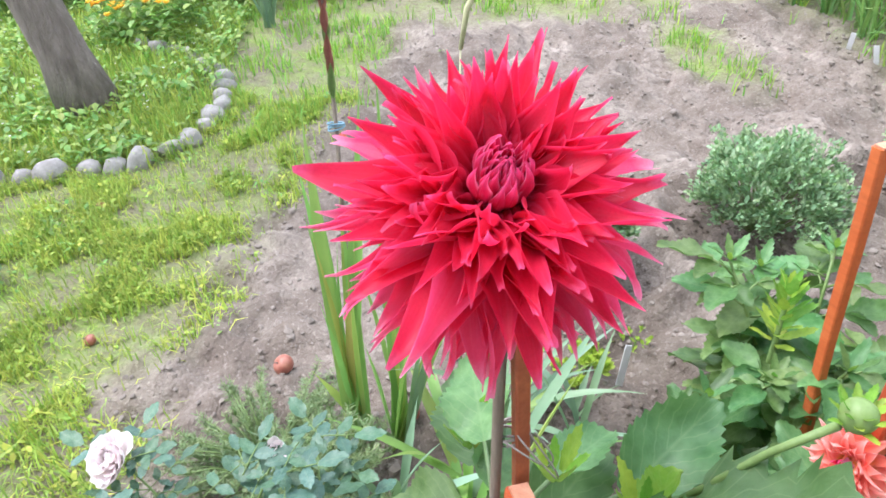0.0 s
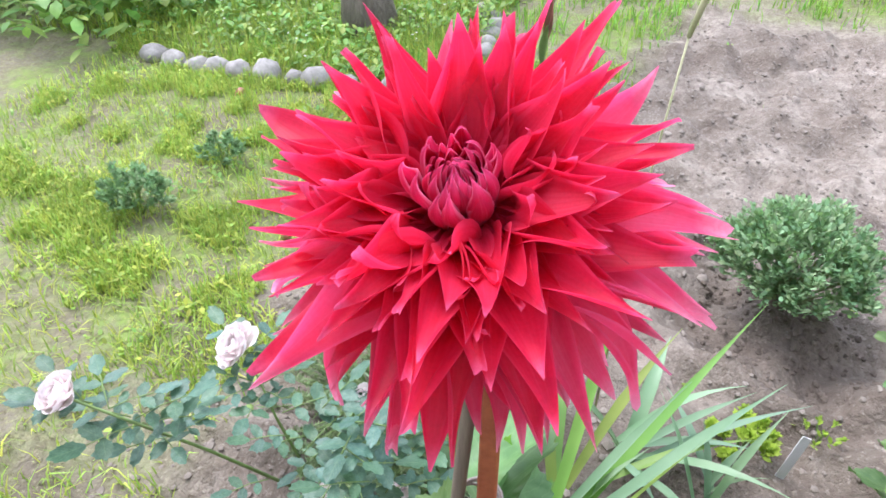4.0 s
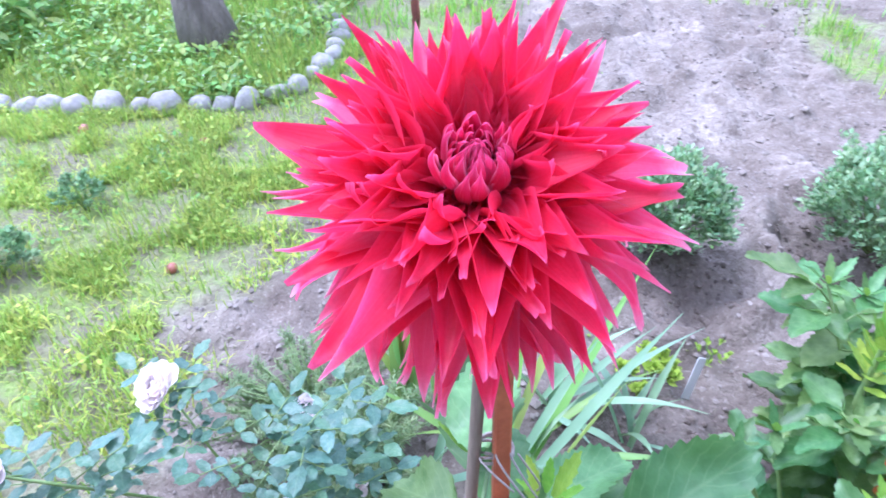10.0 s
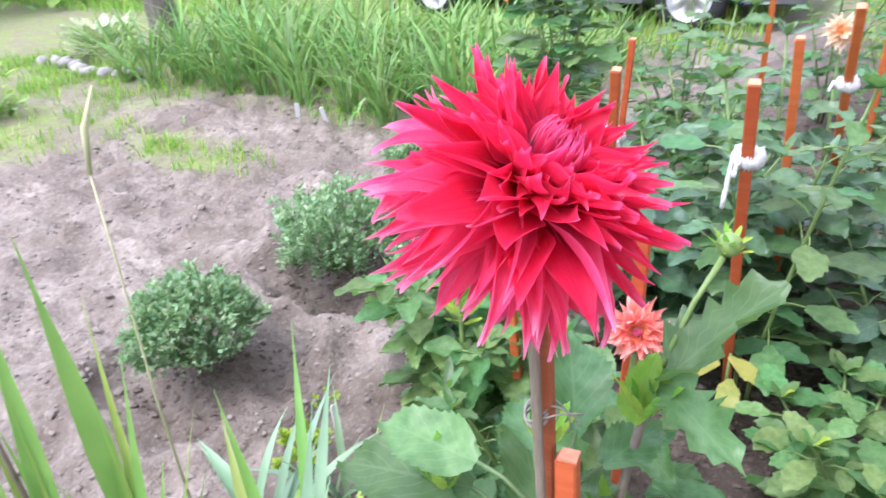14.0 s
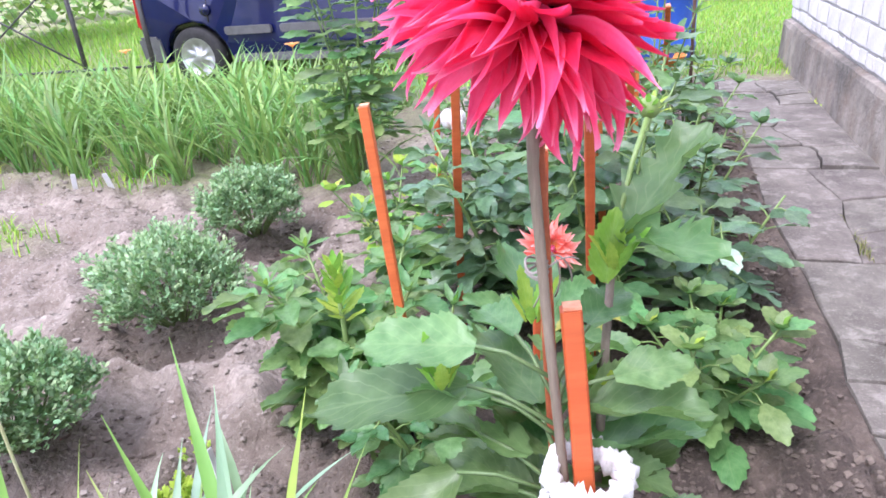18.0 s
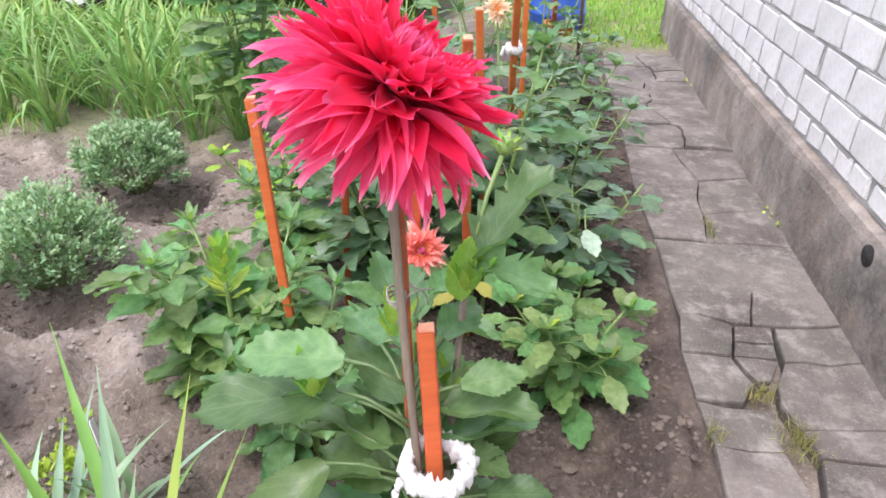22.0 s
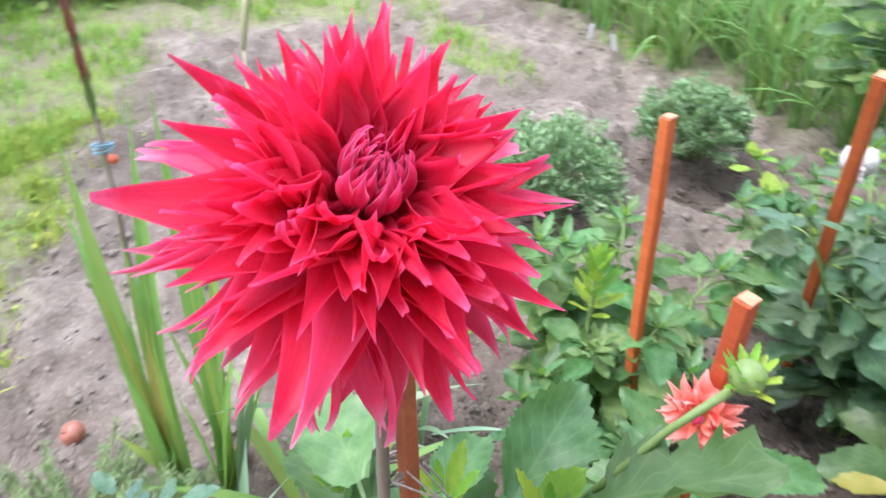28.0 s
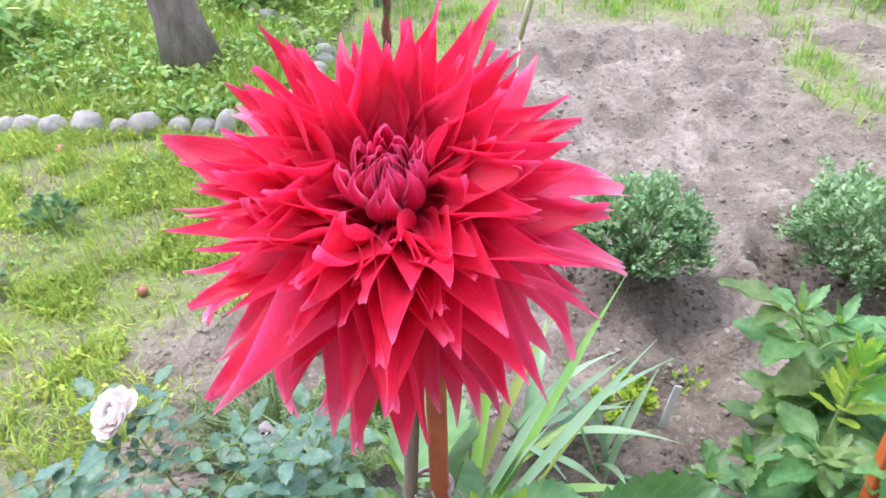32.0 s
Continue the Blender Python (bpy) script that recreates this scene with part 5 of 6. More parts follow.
tall_leaves("gladiolus", (-0.72, -0.135), "gladiolus clump with one broad upright leaf and bent lower leaves", "gladiolus", [
    ((-0.80, -0.093, 0.754), 0.042, -0.08, SWORD), ((-0.78, -0.043, 0.635), 0.018, -0.1, SWORD), ((-0.72, -0.038, 0.554), 0.024, -0.2, SWORD), ((-0.80, -0.081, 0.497), 0.026, -0.1, SWORD),
    ((-0.82, -0.20, 0.36), 0.024, -0.9, SWORD), ((-0.70, -0.034, 0.343), 0.022, -0.9, SWORD), ((-0.66, -0.06, 0.286), 0.026, -0.7, SWORD), ((-0.725, -0.185, 0.235), 0.040, -0.2, SWORD),
    ((-0.62, -0.035, 0.305), 0.022, -0.3, SWORD_BLUE), ((-0.64, -0.048, 0.33), 0.018, -0.2, SWORD_BLUE), ((-0.76, -0.09, 0.45), 0.022, -0.3, SWORD), ((-0.83, -0.10, 0.52), 0.014, -0.3, SWORD), ((-0.68, -0.10, 0.50), 0.014, -0.3, WILT), ((-0.63, 0.03, 0.34), 0.016, -0.9, SWORD), ((-0.80, -0.05, 0.30), 0.018, -1.0, SWORD), ((-0.66, 0.02, 0.42), 0.020, -0.4, SWORD), ((-0.60, -0.18, 0.10), 0.030, -0.6, SWORD_BLUE)])
sword_plant("iris", (-0.74, 0.10), 10, (0.24, 0.42), (0.018, 0.030), SWORD_BLUE, "iris with bluish bent sword leaves", 64, (0.3, 0.95), (-1.5, -0.3), None, "iris")
sword_plant("iris", (-0.60, 0.00), 10, (0.26, 0.46), (0.018, 0.028), SWORD, "iris clump with arching green leaves", 65, (0.45, 1.05), (-1.4, -0.4), None, "iris")
sword_plant("iris", (-0.52, -0.16), 9, (0.20, 0.36), (0.018, 0.026), SWORD_BLUE, "iris with broad bluish leaves behind the rose", 66, (0.2, 0.8), (-1.2, -0.2), None, "iris")
sword_plant("iris", (-0.68, 0.28), 8, (0.16, 0.30), (0.012, 0.020), SWORD_BLUE, "low iris with pale arching leaves", 67, (0.3, 0.95), (-1.6, -0.4), None, "iris")
blades_iris = thing("iris", "tall iris with broad pale sword leaves bent at their tips", "iris", (-0.52, 0.03, ground_z(-0.52, 0.03)))
I0 = Vector(blades_iris.location)
for root, tip, w, dr_, mat in [((-0.47, 0.00, -0.08), (-0.702, 0.262, 0.417), 0.024, -0.25, SWORD), ((-0.55, 0.05, -0.08), (-0.701, 0.336, 0.267), 0.026, -0.5, SWORD_BLUE), ((-0.50, 0.06, -0.08), (-0.418, 0.196, 0.40), 0.028, -0.15, SWORD),
                               ((-0.46, 0.03, -0.08), (-0.29, 0.119, 0.376), 0.030, -0.35, SWORD), ((-0.54, 0.02, -0.08), (-0.516, 0.147, 0.24), 0.03, -0.5, SWORD_BLUE), ((-0.52, 0.00, -0.08), (-0.58, 0.18, 0.34), 0.026, -0.3, SWORD_BLUE), ((-0.50, 0.0, -0.08), (-0.66, 0.05, 0.43), 0.024, -0.3, SWORD)]:
    root, tip = Vector(root), Vector(tip)
    d = tip - root
    g = sword_grid(d.length * 1.02, w, -dr_ * 0.5, dr_, 0.2)
    out = Vector((d.x, d.y, 0)).normalized()
    part("leaf", mesh_of("sword_leaf", *g[:2], mat, g[2]), blades_iris, Matrix.Translation(root - I0) @ frame_of(d, (-out.x, -out.y, 0.4)))
STRAW = plain("straw", (0.46, 0.47, 0.24), (0.58, 0.56, 0.36), 40.0, 0.6, 0.1, 0.001)
grass_stalk = thing("grass_stalk", "long thin pale stalk of grass gone to seed", "grass", (-0.84, 0.03, ground_z(-0.84, 0.03)))
S0 = Vector(grass_stalk.location)
part("stalk", rod("stalk", [Vector(p) - S0 for p in [(-0.84, 0.03, -0.09), (-0.838, 0.035, 0.35), (-0.842, 0.05, 0.62), (-0.852, 0.06, 0.78)]], [0.003, 0.0025, 0.002, 0.0018], STRAW, 6), grass_stalk)
part("seed_head", rod("seed_head", [Vector(p) - S0 for p in [(-0.852, 0.06, 0.78), (-0.853, 0.075, 0.85), (-0.848, 0.105, 0.91)]], [0.004, 0.006, 0.0015], STRAW, 7), grass_stalk)

# ---- rose bush ----
rose = thing("rose_bush", "pale pink rose bush with bluish green leaves", "rose bush", (-0.46, -0.48, ground_z(-0.46, -0.48)))
R0 = Vector(rose.location)
rr_ = random.Random(31)


def rose_bloom(at, axis, radius, count, label):
    head = part("bloom", None, rose, Matrix.Translation(Vector(at) - R0) @ frame_of(axis), label)
    g = [blade_grid(1.0, 0.95, 6, 5, lambda u: math.sin(math.pi * min(1, 0.12 + u * 0.72)) ** 0.7, rr_.uniform(0.2, 0.5), rr_.uniform(0.2, 0.9), rr_.uniform(-0.6, 0.9), 0, 0.06, rr_.uniform(0, 6)) for _ in range(5)]
    ms = [mesh_of("petal", *q[:2], PINK, q[2]) for q in g]
    for i in range(count):
        f = i / count
        az, polar = i * 2.4, radians(8 + 88 * f)
        out = Vector((0, math.cos(az), math.sin(az)))
        d = Vector((1, 0, 0)) * math.cos(polar) + out * math.sin(polar)
        up = Vector((1, 0, 0)) * math.sin(polar) - out * math.cos(polar)
        L = radius * (0.55 + 0.5 * f)
        part("petal", ms[i % 5], head, Matrix.Translation(out * radius * 0.12) @ frame_of(d, up) @ Matrix.Scale(L, 4))


BLOOMS = [((-0.522, -0.640, 0.185), (0.5, -0.35, 0.75), 0.048, 46, "full pale pink rose"), ((-0.183, -0.655, 0.395), (0.45, -0.2, 0.8), 0.036, 44, "full pale pink rose on a long shoot"),
          ((-0.444, -0.327, 0.250), (0.3, 0.1, 0.9), 0.026, 12, "spent pink rose"), ((-0.30, -0.33, 0.16), (0.3, 0.1, 0.9), 0.03, 14, "spent pink rose low on the bush"), ((-0.40, -0.24, 0.10), (0.3, 0.1, 0.9), 0.022, 12, "small faded rose")]
for at, axis, s, n, lb in BLOOMS:
    rose_bloom(at, axis, s, n, lb)
    top = Vector(at) - R0 - Vector(axis) * s * 0.3
    part("cane", rod("cane", [(rr_.uniform(-0.03, 0.03), rr_.uniform(-0.03, 0.03), -0.02), top * 0.5 + Vector((0.02, 0.01, 0.03)), top], [0.004, 0.003, 0.0022], STEM, 6), rose)
for i in range(62):
    if i < 24:
        b_, u = BLOOMS[0 if i < 9 else 1][0], rr_.uniform(0.6, 0.95)
    else:
        b_, u = (rr_.uniform(-0.48, -0.28), rr_.uniform(-0.43, -0.22), rr_.uniform(0.08, 0.26)), 1.0
    at = (Vector(b_) - R0) * u + Vector((0, 0, 0.01))
    a = rr_.uniform(0, 6.28)
    d = Vector((math.cos(a), math.sin(a), rr_.uniform(-0.1, 0.5)))
    ln = rr_.uniform(0.036, 0.058)
    end = at + d * ln * 1.6
    part("leaf_stalk", rod("leaf_stalk", [at, at.lerp(end, 0.5) + Vector((0, 0, 0.004)), end], 0.0011, STEM, 4), rose)
    side = Vector((-d.y, d.x, 0)).normalized()
    leaf(rose, end, d, ln, ROSE_LEAF, "oval", 1.0, rr_, rr_.uniform(-20, 20))
    for sg in (-1, 1):
        leaf(rose, at.lerp(end, 0.72), d * 0.35 + side * sg, ln * 0.85, ROSE_LEAF, "oval", 1.0, rr_, rr_.uniform(-20, 20))
        leaf(rose, at.lerp(end, 0.30), d * 0.35 + side * sg, ln * 0.7, ROSE_LEAF, "oval", 1.0, rr_, rr_.uniform(-20, 20))


# ---- feathery plant behind the rose ----
def feathery(at, rx, h, n, label, seed):
    r = random.Random(seed)
    pl = thing("feathery_plant", label, "plant", (at[0], at[1], ground_z(*at)))
    heap = Heap()
    g = [blade_grid(1.0, 0.12, 3, 1, None, 0, 0.2, r.uniform(-1, 0.5)) for _ in range(4)]
    for s in range(85):
        a, q = r.uniform(0, 6.28), math.sqrt(r.random())
        tip = Vector((rx[0] * q * math.cos(a), rx[1] * q * math.sin(a), h * (1.05 - 0.55 * q * q) * r.uniform(0.8, 1.05)))
        part("stem", rod("stem", [tip * 0.15 + Vector((0, 0, -0.02)), tip * 0.6 + Vector((0, 0, 0.02)), tip], [0.003, 0.002, 0.001], STEM, 4), pl)
        for i in range(n):
            u = r.uniform(0.2, 1.05)
            p = Vector((tip.x * (0.15 + 0.85 * u), tip.y * (0.15 + 0.85 * u), tip.z * u))
            d = Vector((r.uniform(-1, 1), r.uniform(-1, 1), r.uniform(-0.1, 1.1)))
            heap.add(g[i % 4], Matrix.Translation(p) @ frame_of(d) @ Matrix.Scale(r.uniform(0.010, 0.024), 4))
    part("foliage", heap.mesh("foliage", FEATHER), pl, kind="stuff")


feathery((-0.70, -0.43), (0.29, 0.25), 0.15, 240, "low feathery grey-green plant behind the rose", 71)
feathery((-0.55, -0.28), (0.22, 0.18), 0.14, 170, "low feathery plant under the sword leaves", 72)

# small seedling bushes in the turf and weeds on the bed
bush((-1.13, -1.50), 0.11, 0.16, 1700, "small blue-green seedling bush in the grass", 81, MUM, (0.014, 0.024), "seedling_bush")
bush((-1.50, -1.44), 0.08, 0.13, 1100, "tiny blue-green seedling bush in the grass", 82, MUM, (0.012, 0.02), "seedling_bush")
bush((-0.86, 0.34), 0.07, 0.11, 460, "yellow-green weed seedling on the dark bed", 83, YOUNG, (0.014, 0.03), "weed")
bush((-0.95, 0.50), 0.04, 0.05, 60, "small weed on sandy soil", 84, YOUNG, (0.012, 0.022), "weed")


# ---- tree with its ring of stones ----
def tree(base, top, r0, height, label, seed, crown=900):
    r = random.Random(seed)
    tr = thing("tree", label, "tree", base)
    lean = Vector(top)
    pts, rad = [], []
    for i in range(9):
        u = i / 8
        pts.append(Vector((lean.x * u + 0.03 * math.sin(u * 5 + seed), lean.y * u + 0.03 * math.cos(u * 4), -0.06 + height * u)))
        rad.append(r0 * (1.0 - 0.45 * u) * (1 + 0.35 * math.exp(-u * 22)))
    V, F = tube(pts, rad, 18)
    V = [Vector(v) + Vector((v[0] - pts[min(i // 18, 8)].x, v[1] - pts[min(i // 18, 8)].y, 0)) * 0.13 * noise.noise(Vector((v[0] * 9, v[1] * 9, v[2] * 3))) for i, v in enumerate(V)]
    part("trunk", mesh_of("trunk", V, F, BARK), tr)
    heap = Heap()
    g = blade_grid(1.0, 0.55, 3, 2, None, 0.1, 0.1, -0.5)
    for k in range(6):
        a = k * 1.1 + seed
        s = pts[6 if k % 2 else 7]
        e = s + Vector((math.cos(a) * 1.0, math.sin(a) * 1.0, 0.9))
        part("limb", rod("limb", [s, s.lerp(e, 0.5) + Vector((0, 0, 0.12)), e], [r0 * 0.4, r0 * 0.28, r0 * 0.12], BARK, 8), tr)
        for i in range(crown // 6):
            p = s.lerp(e, r.uniform(0.35, 1.15)) + Vector((r.gauss(0, 0.35), r.gauss(0, 0.35), r.gauss(0.1, 0.28)))
            heap.add(g, Matrix.Translation(p) @ frame_of((r.uniform(-1, 1), r.uniform(-1, 1), r.uniform(-0.8, 0.3))) @ Matrix.Scale(r.uniform(0.06, 0.11), 4))
    part("crown", heap.mesh("crown", WEED), tr, kind="stuff")
    return tr


tree((-2.92, -1.57, ground_z(-2.92, -1.57)), (-0.2, -0.46, 0), 0.122, 2.6, "old leaning fruit tree with rough grey bark", 3)
tree((-4.95, 2.85, ground_z(-4.95, 2.85)), (-0.1, -0.1, 0), 0.125, 2.8, "straight garden tree with brown bark behind the lawn", 5)
tree((-7.2, 5.6, 0), (0.2, 0.3, 0), 0.14, 3.0, "tree beyond the wire fence", 6, 700)
tree((-9.2, 7.4, 0), (0.2, -0.2, 0), 0.12, 3.2, "slender tree beyond the wire fence", 7, 700)
tree((-6.6, 9.0, 0), (0.1, 0.1, 0), 0.10, 3.2, "slender tree behind the van", 8, 700)


def stone(x, y, s, r):
    b = bmesh.new()
    bmesh.ops.create_icosphere(b, subdivisions=2, radius=1)
    k = r.uniform(0, 50)
    q = (s * r.uniform(0.75, 1.15), s * r.uniform(0.6, 0.85), s * r.uniform(0.6, 0.85))
    for v in b.verts:
        n = 1 + 0.25 * noise.noise(v.co * 1.3 + Vector((k, 0, 0))) + 0.06 * noise.noise(v.co * 4 + Vector((k, 0, 0)))
        v.co = Vector((v.co.x * q[0], v.co.y * q[1], v.co.z * q[2])) * n
    ob = thing("stone", "rounded whitewashed edging stone round the tree bed", "stone", group="edging stones", me=from_bm("stone", b, STONE))
    ob.matrix_basis = Matrix.Translation((x, y, ground_z(x, y) + s * 0.30)) @ pose(0, 0, 0, 0, 0, r.uniform(0, 360))


RING = [(-2.20, -2.35), (-2.17, -1.95), (-2.22, -1.66), (-2.25, -1.41), (-2.34, -1.12), (-2.52, -0.96), (-2.80, -0.90), (-3.18, -0.95), (-3.55, -1.2), (-3.8, -1.6)]
sr = random.Random(15)
dist = 0.0
for (x0, y0), (x1, y1) in zip(RING, RING[1:]):
    d = math.hypot(x1 - x0, y1 - y0)
    t = dist
    while t < d:
        s = sr.uniform(0.055, 0.082)
        stone(x0 + (x1 - x0) * t / d + sr.uniform(-0.015, 0.015), y0 + (y1 - y0) * t / d, s, sr)
        t += s * 1.75
    dist = t - d
for k in range(9):
    stone(-5.9 + 0.16 * k + sr.uniform(-0.03, 0.03), 2.25 + 0.05 * math.sin(k), sr.uniform(0.06, 0.09), sr)


# ---- grass, turf and weeds ----
DRYGRASS = leafy("dry grass blade", (0.17, 0.16, 0.05), (0.34, 0.31, 0.10), 0.6, 0.3, 0.0, True, 0.4, 0.0)
def blades(points, seed, height, width, lean=0.7):
    """Many grass blades in one mesh: each a bent, pointed strip."""
    r = np.random.RandomState(seed)
    n = len(points)
    P = np.asarray(points)
    a = r.uniform(0, 2 * np.pi, n)
    h = r.uniform(*height, n)
    w = r.uniform(*width, n)
    t = r.uniform(0.1, lean, n)
    side = np.stack([-np.sin(a), np.cos(a), 0 * a], 1) * w[:, None] / 2
    out = np.stack([np.cos(a), np.sin(a), 0 * a], 1)
    up = np.array([0, 0, 1.0])
    mid = P + out * (h * 0.5 * np.sin(t * 0.6))[:, None] + up * (h * 0.55 * np.cos(t * 0.6))[:, None]
    tip = P + out * (h * np.sin(t))[:, None] + up * (h * np.cos(t))[:, None]
    V = np.stack([P - side, P + side, mid - side * 0.8, mid + side * 0.8, tip], 1).reshape(-1, 3)
    k = np.arange(n)[:, None] * 5
    quads = (k + np.array([0, 1, 3, 2])).tolist()
    tris = (k + np.array([2, 3, 4])).tolist()
    uv = np.tile(np.array([[0, 0], [0, 1], [0.5, 0], [0.5, 1], [1, 0.5]]), (n, 1))
    return V.tolist(), quads + tris, uv


gr = random.Random(101)


def scatter(n, box, want, clump=0.0):
    out = []
    while n > 0:
        n -= 1
        x, y = gr.uniform(box[0], box[1]), gr.uniform(box[2], box[3])
        g = want(x, y)
        if gr.random() < g:
            out.append((x, y, ground_z(x, y) - 0.004))
    return out


def turf(x, y):
    n = noise.noise(Vector((x * 5.5, y * 5.5, 9.1)))
    m = noise.noise(Vector((x * 2.1, y * 2.1, 4.4)))
    return grassy(x, y) * (0.09 + 0.91 * smooth01(-0.10, 0.28, n + 0.6 * m))


V, F, UV = blades(scatter(200000, (-3.0, 0.2, -2.6, -0.25), turf), 1, (0.02, 0.08), (0.0028, 0.006), 1.4)
thing("grass", "patchy yellow-green turf on sandy soil", "grass", kind="stuff", me=mesh_of("grass", V, F, GRASS, UV))
V, F, UV = blades(scatter(64000, (-6.5, -2.4, -4.5, 3.2), lambda x, y: turf(x, y)), 2, (0.04, 0.12), (0.005, 0.009), 1.1)
thing("grass", "bright green lawn strip beyond the bare soil", "grass", kind="stuff", me=mesh_of("lawn_grass", V, F, LAWN, UV))
V, F, UV = blades(scatter(26000, (-0.4, 2.6, 4.3, 9.2), lambda x, y: grassy(x, y)), 3, (0.03, 0.08), (0.006, 0.010), 1.1)
thing("grass", "short green lawn past the end of the path", "grass", kind="stuff", me=mesh_of("short_grass", V, F, LAWN, UV))
V, F, UV = blades(scatter(26000, (-12, -1.0, 4.0, 14.0), lambda x, y: 1.0), 4, (0.08, 0.25), (0.008, 0.014), 0.9)
thing("grass", "rough grass round the parked van and fence", "grass", kind="stuff", me=mesh_of("rough_grass", V, F, LAWN, UV))


def sprinkle(name, label, n, box, want, size, mat, seed, height=(0.0, 0.05)):
    r = random.Random(seed)
    kinds = [blade_grid(1.0, 0.62, 4, 2, None, r.uniform(0, 0.25), r.uniform(0, 0.4), r.uniform(-1, 0)) for _ in range(4)]
    heap = Heap()
    for p in scatter(n, box, want):
        for k in range(r.randint(3, 6)):
            a = r.uniform(0, 6.28)
            q = Vector(p) + Vector((r.uniform(-0.02, 0.02), r.uniform(-0.02, 0.02), r.uniform(*height)))
            heap.add(kinds[k % 4], Matrix.Translation(q) @ frame_of((math.cos(a), math.sin(a), r.uniform(0.0, 0.9))) @ Matrix.Scale(r.uniform(*size), 4))
    thing(name, label, "weeds", kind="stuff", me=heap.mesh(name, mat))


sprinkle("weeds", "low broad-leaved weeds in the turf", 3600, (-2.8, -0.4, -2.5, -0.3), lambda x, y: turf(x, y), (0.010, 0.022), GRASS, 1)
sprinkle("weeds", "darker clover patches in the turf", 1300, (-2.8, -0.4, -2.5, -0.3), lambda x, y: grassy(x, y) * smooth01(0.05, 0.35, noise.noise(Vector((x * 2.7, y * 2.7, 2.0)))), (0.012, 0.026), WEED, 11)
sprinkle("weeds", "lush green ground cover round the leaning tree", 3000, (-4.6, -2.25, -3.2, -0.95), lambda x, y: (0.15 + 0.85 * smooth01(-0.25, 0.2, noise.noise(Vector((x * 2.4, y * 2.4, 5.0))))) if x < -2.28 - 0.6 * max(0, y + 1.1) else 0.03, (0.02, 0.05), WEED, 2, (0.0, 0.09))
sprinkle("weeds", "sparse tiny weeds on the bare soil", 260, (-3.4, 0.45, -0.4, 3.0), lambda x, y: 0.5 * smooth01(0.0, 0.4, noise.noise(Vector((x * 1.9, y * 1.9, 6.0)))), (0.008, 0.022), WEED, 3, (0, 0.01))
sprinkle("weeds", "moss and weeds along the foot of the plinth", 170, (0.955, 1.0, -0.5, 4.9), lambda x, y: smooth01(0.0, 0.3, noise.noise(Vector((0, y * 2.6, 8.0)))), (0.010, 0.022), GRASS, 4, (0.012, 0.03))
sprinkle("weeds", "dense green border behind the bare soil", 2600, (-6.4, -4.3, -3.4, 1.4), lambda x, y: 0.9 * smooth01(-4.3, -4.7, x + 0.3 * noise.noise(Vector((x, y * 1.5, 3)))), (0.05, 0.11), WEED, 5, (0.0, 0.35))
V, F, UV = blades([(0.735 + gr.gauss(0, 0.02), 0.63 + gr.gauss(0, 0.035), -0.008) for _ in range(150)] + [(0.69 + gr.gauss(0, 0.022), 0.785 + gr.gauss(0, 0.015), -0.012) for _ in range(90)] + [(0.735 + gr.gauss(0, 0.008), 1.68 + gr.gauss(0, 0.07), 0.0) for _ in range(60)]
                  + [(0.52 + gr.uniform(-0.03, 0.03), 2.9 + gr.uniform(-0.15, 0.15), 0.0) for _ in range(60)] + [(0.55 + gr.uniform(-0.02, 0.02), 0.62 + gr.uniform(-0.02, 0.02), 0.0) for _ in range(30)], 6, (0.02, 0.05), (0.0018, 0.003), 1.5)
thing("grass", "thin yellowish grass tufts in the cracks of the path", "grass", kind="stuff", me=mesh_of("crack_grass", V, F, DRYGRASS, UV))

def tiny_flowers(name, label, n, box, want, mat, seed):
    r = random.Random(seed)
    g = blade_grid(1.0, 0.8, 2, 2, None, 0.2, 0.2, -0.4)
    heap = Heap()
    for p in scatter(n, box, want):
        h = r.uniform(0.05, 0.16)
        for q in range(5):
            a = q * 1.256
            heap.add(g, Matrix.Translation((p[0], p[1], p[2] + h)) @ frame_of((math.cos(a), math.sin(a), 0.35)) @ Matrix.Scale(0.007, 4))
    thing(name, label, "flowers", kind="stuff", me=heap.mesh(name, mat))


WHITE = petal_mat("white petal", (0.8, 0.8, 0.72), (0.85, 0.85, 0.82), (0.88, 0.88, 0.86), 0.3, (0.9, 0.9, 0.88))
tiny_flowers("wild_flowers", "scattered small white blossoms in the tree bed", 160, (-4.4, -2.3, -3.0, -1.0), lambda x, y: 0.8 if x < -2.3 - 0.6 * max(0, y + 1.1) else 0, WHITE, 1)
V, F, UV = blades(scatter(16000, (-4.6, -2.25, -3.2, -0.95), lambda x, y: 0.9 if x < -2.28 - 0.6 * max(0, y + 1.1) else 0.03), 8, (0.05, 0.14), (0.004, 0.008), 1.0)
thing("grass", "long grass and herbs in the tree bed", "grass", kind="stuff", me=mesh_of("bed_grass", V, F, GRASS, UV))

# ---- daylilies between the bed and the van ----
lr = random.Random(55)


LILY_LEAF = leafy("near lily leaf", (0.085, 0.205, 0.04), (0.21, 0.365, 0.085), 0.42, 0.28, 0.0, False, 0.35, 0.2)
lily_leaves = []
for k in range(12):
    g = sword_grid(1.0, lr.uniform(0.019, 0.033), 0.0, lr.uniform(-3.2, -0.8), 0.25, 7)
    lily_leaves.append(mesh_of("lily_leaf", *g[:2], LILY_LEAF, g[2]))


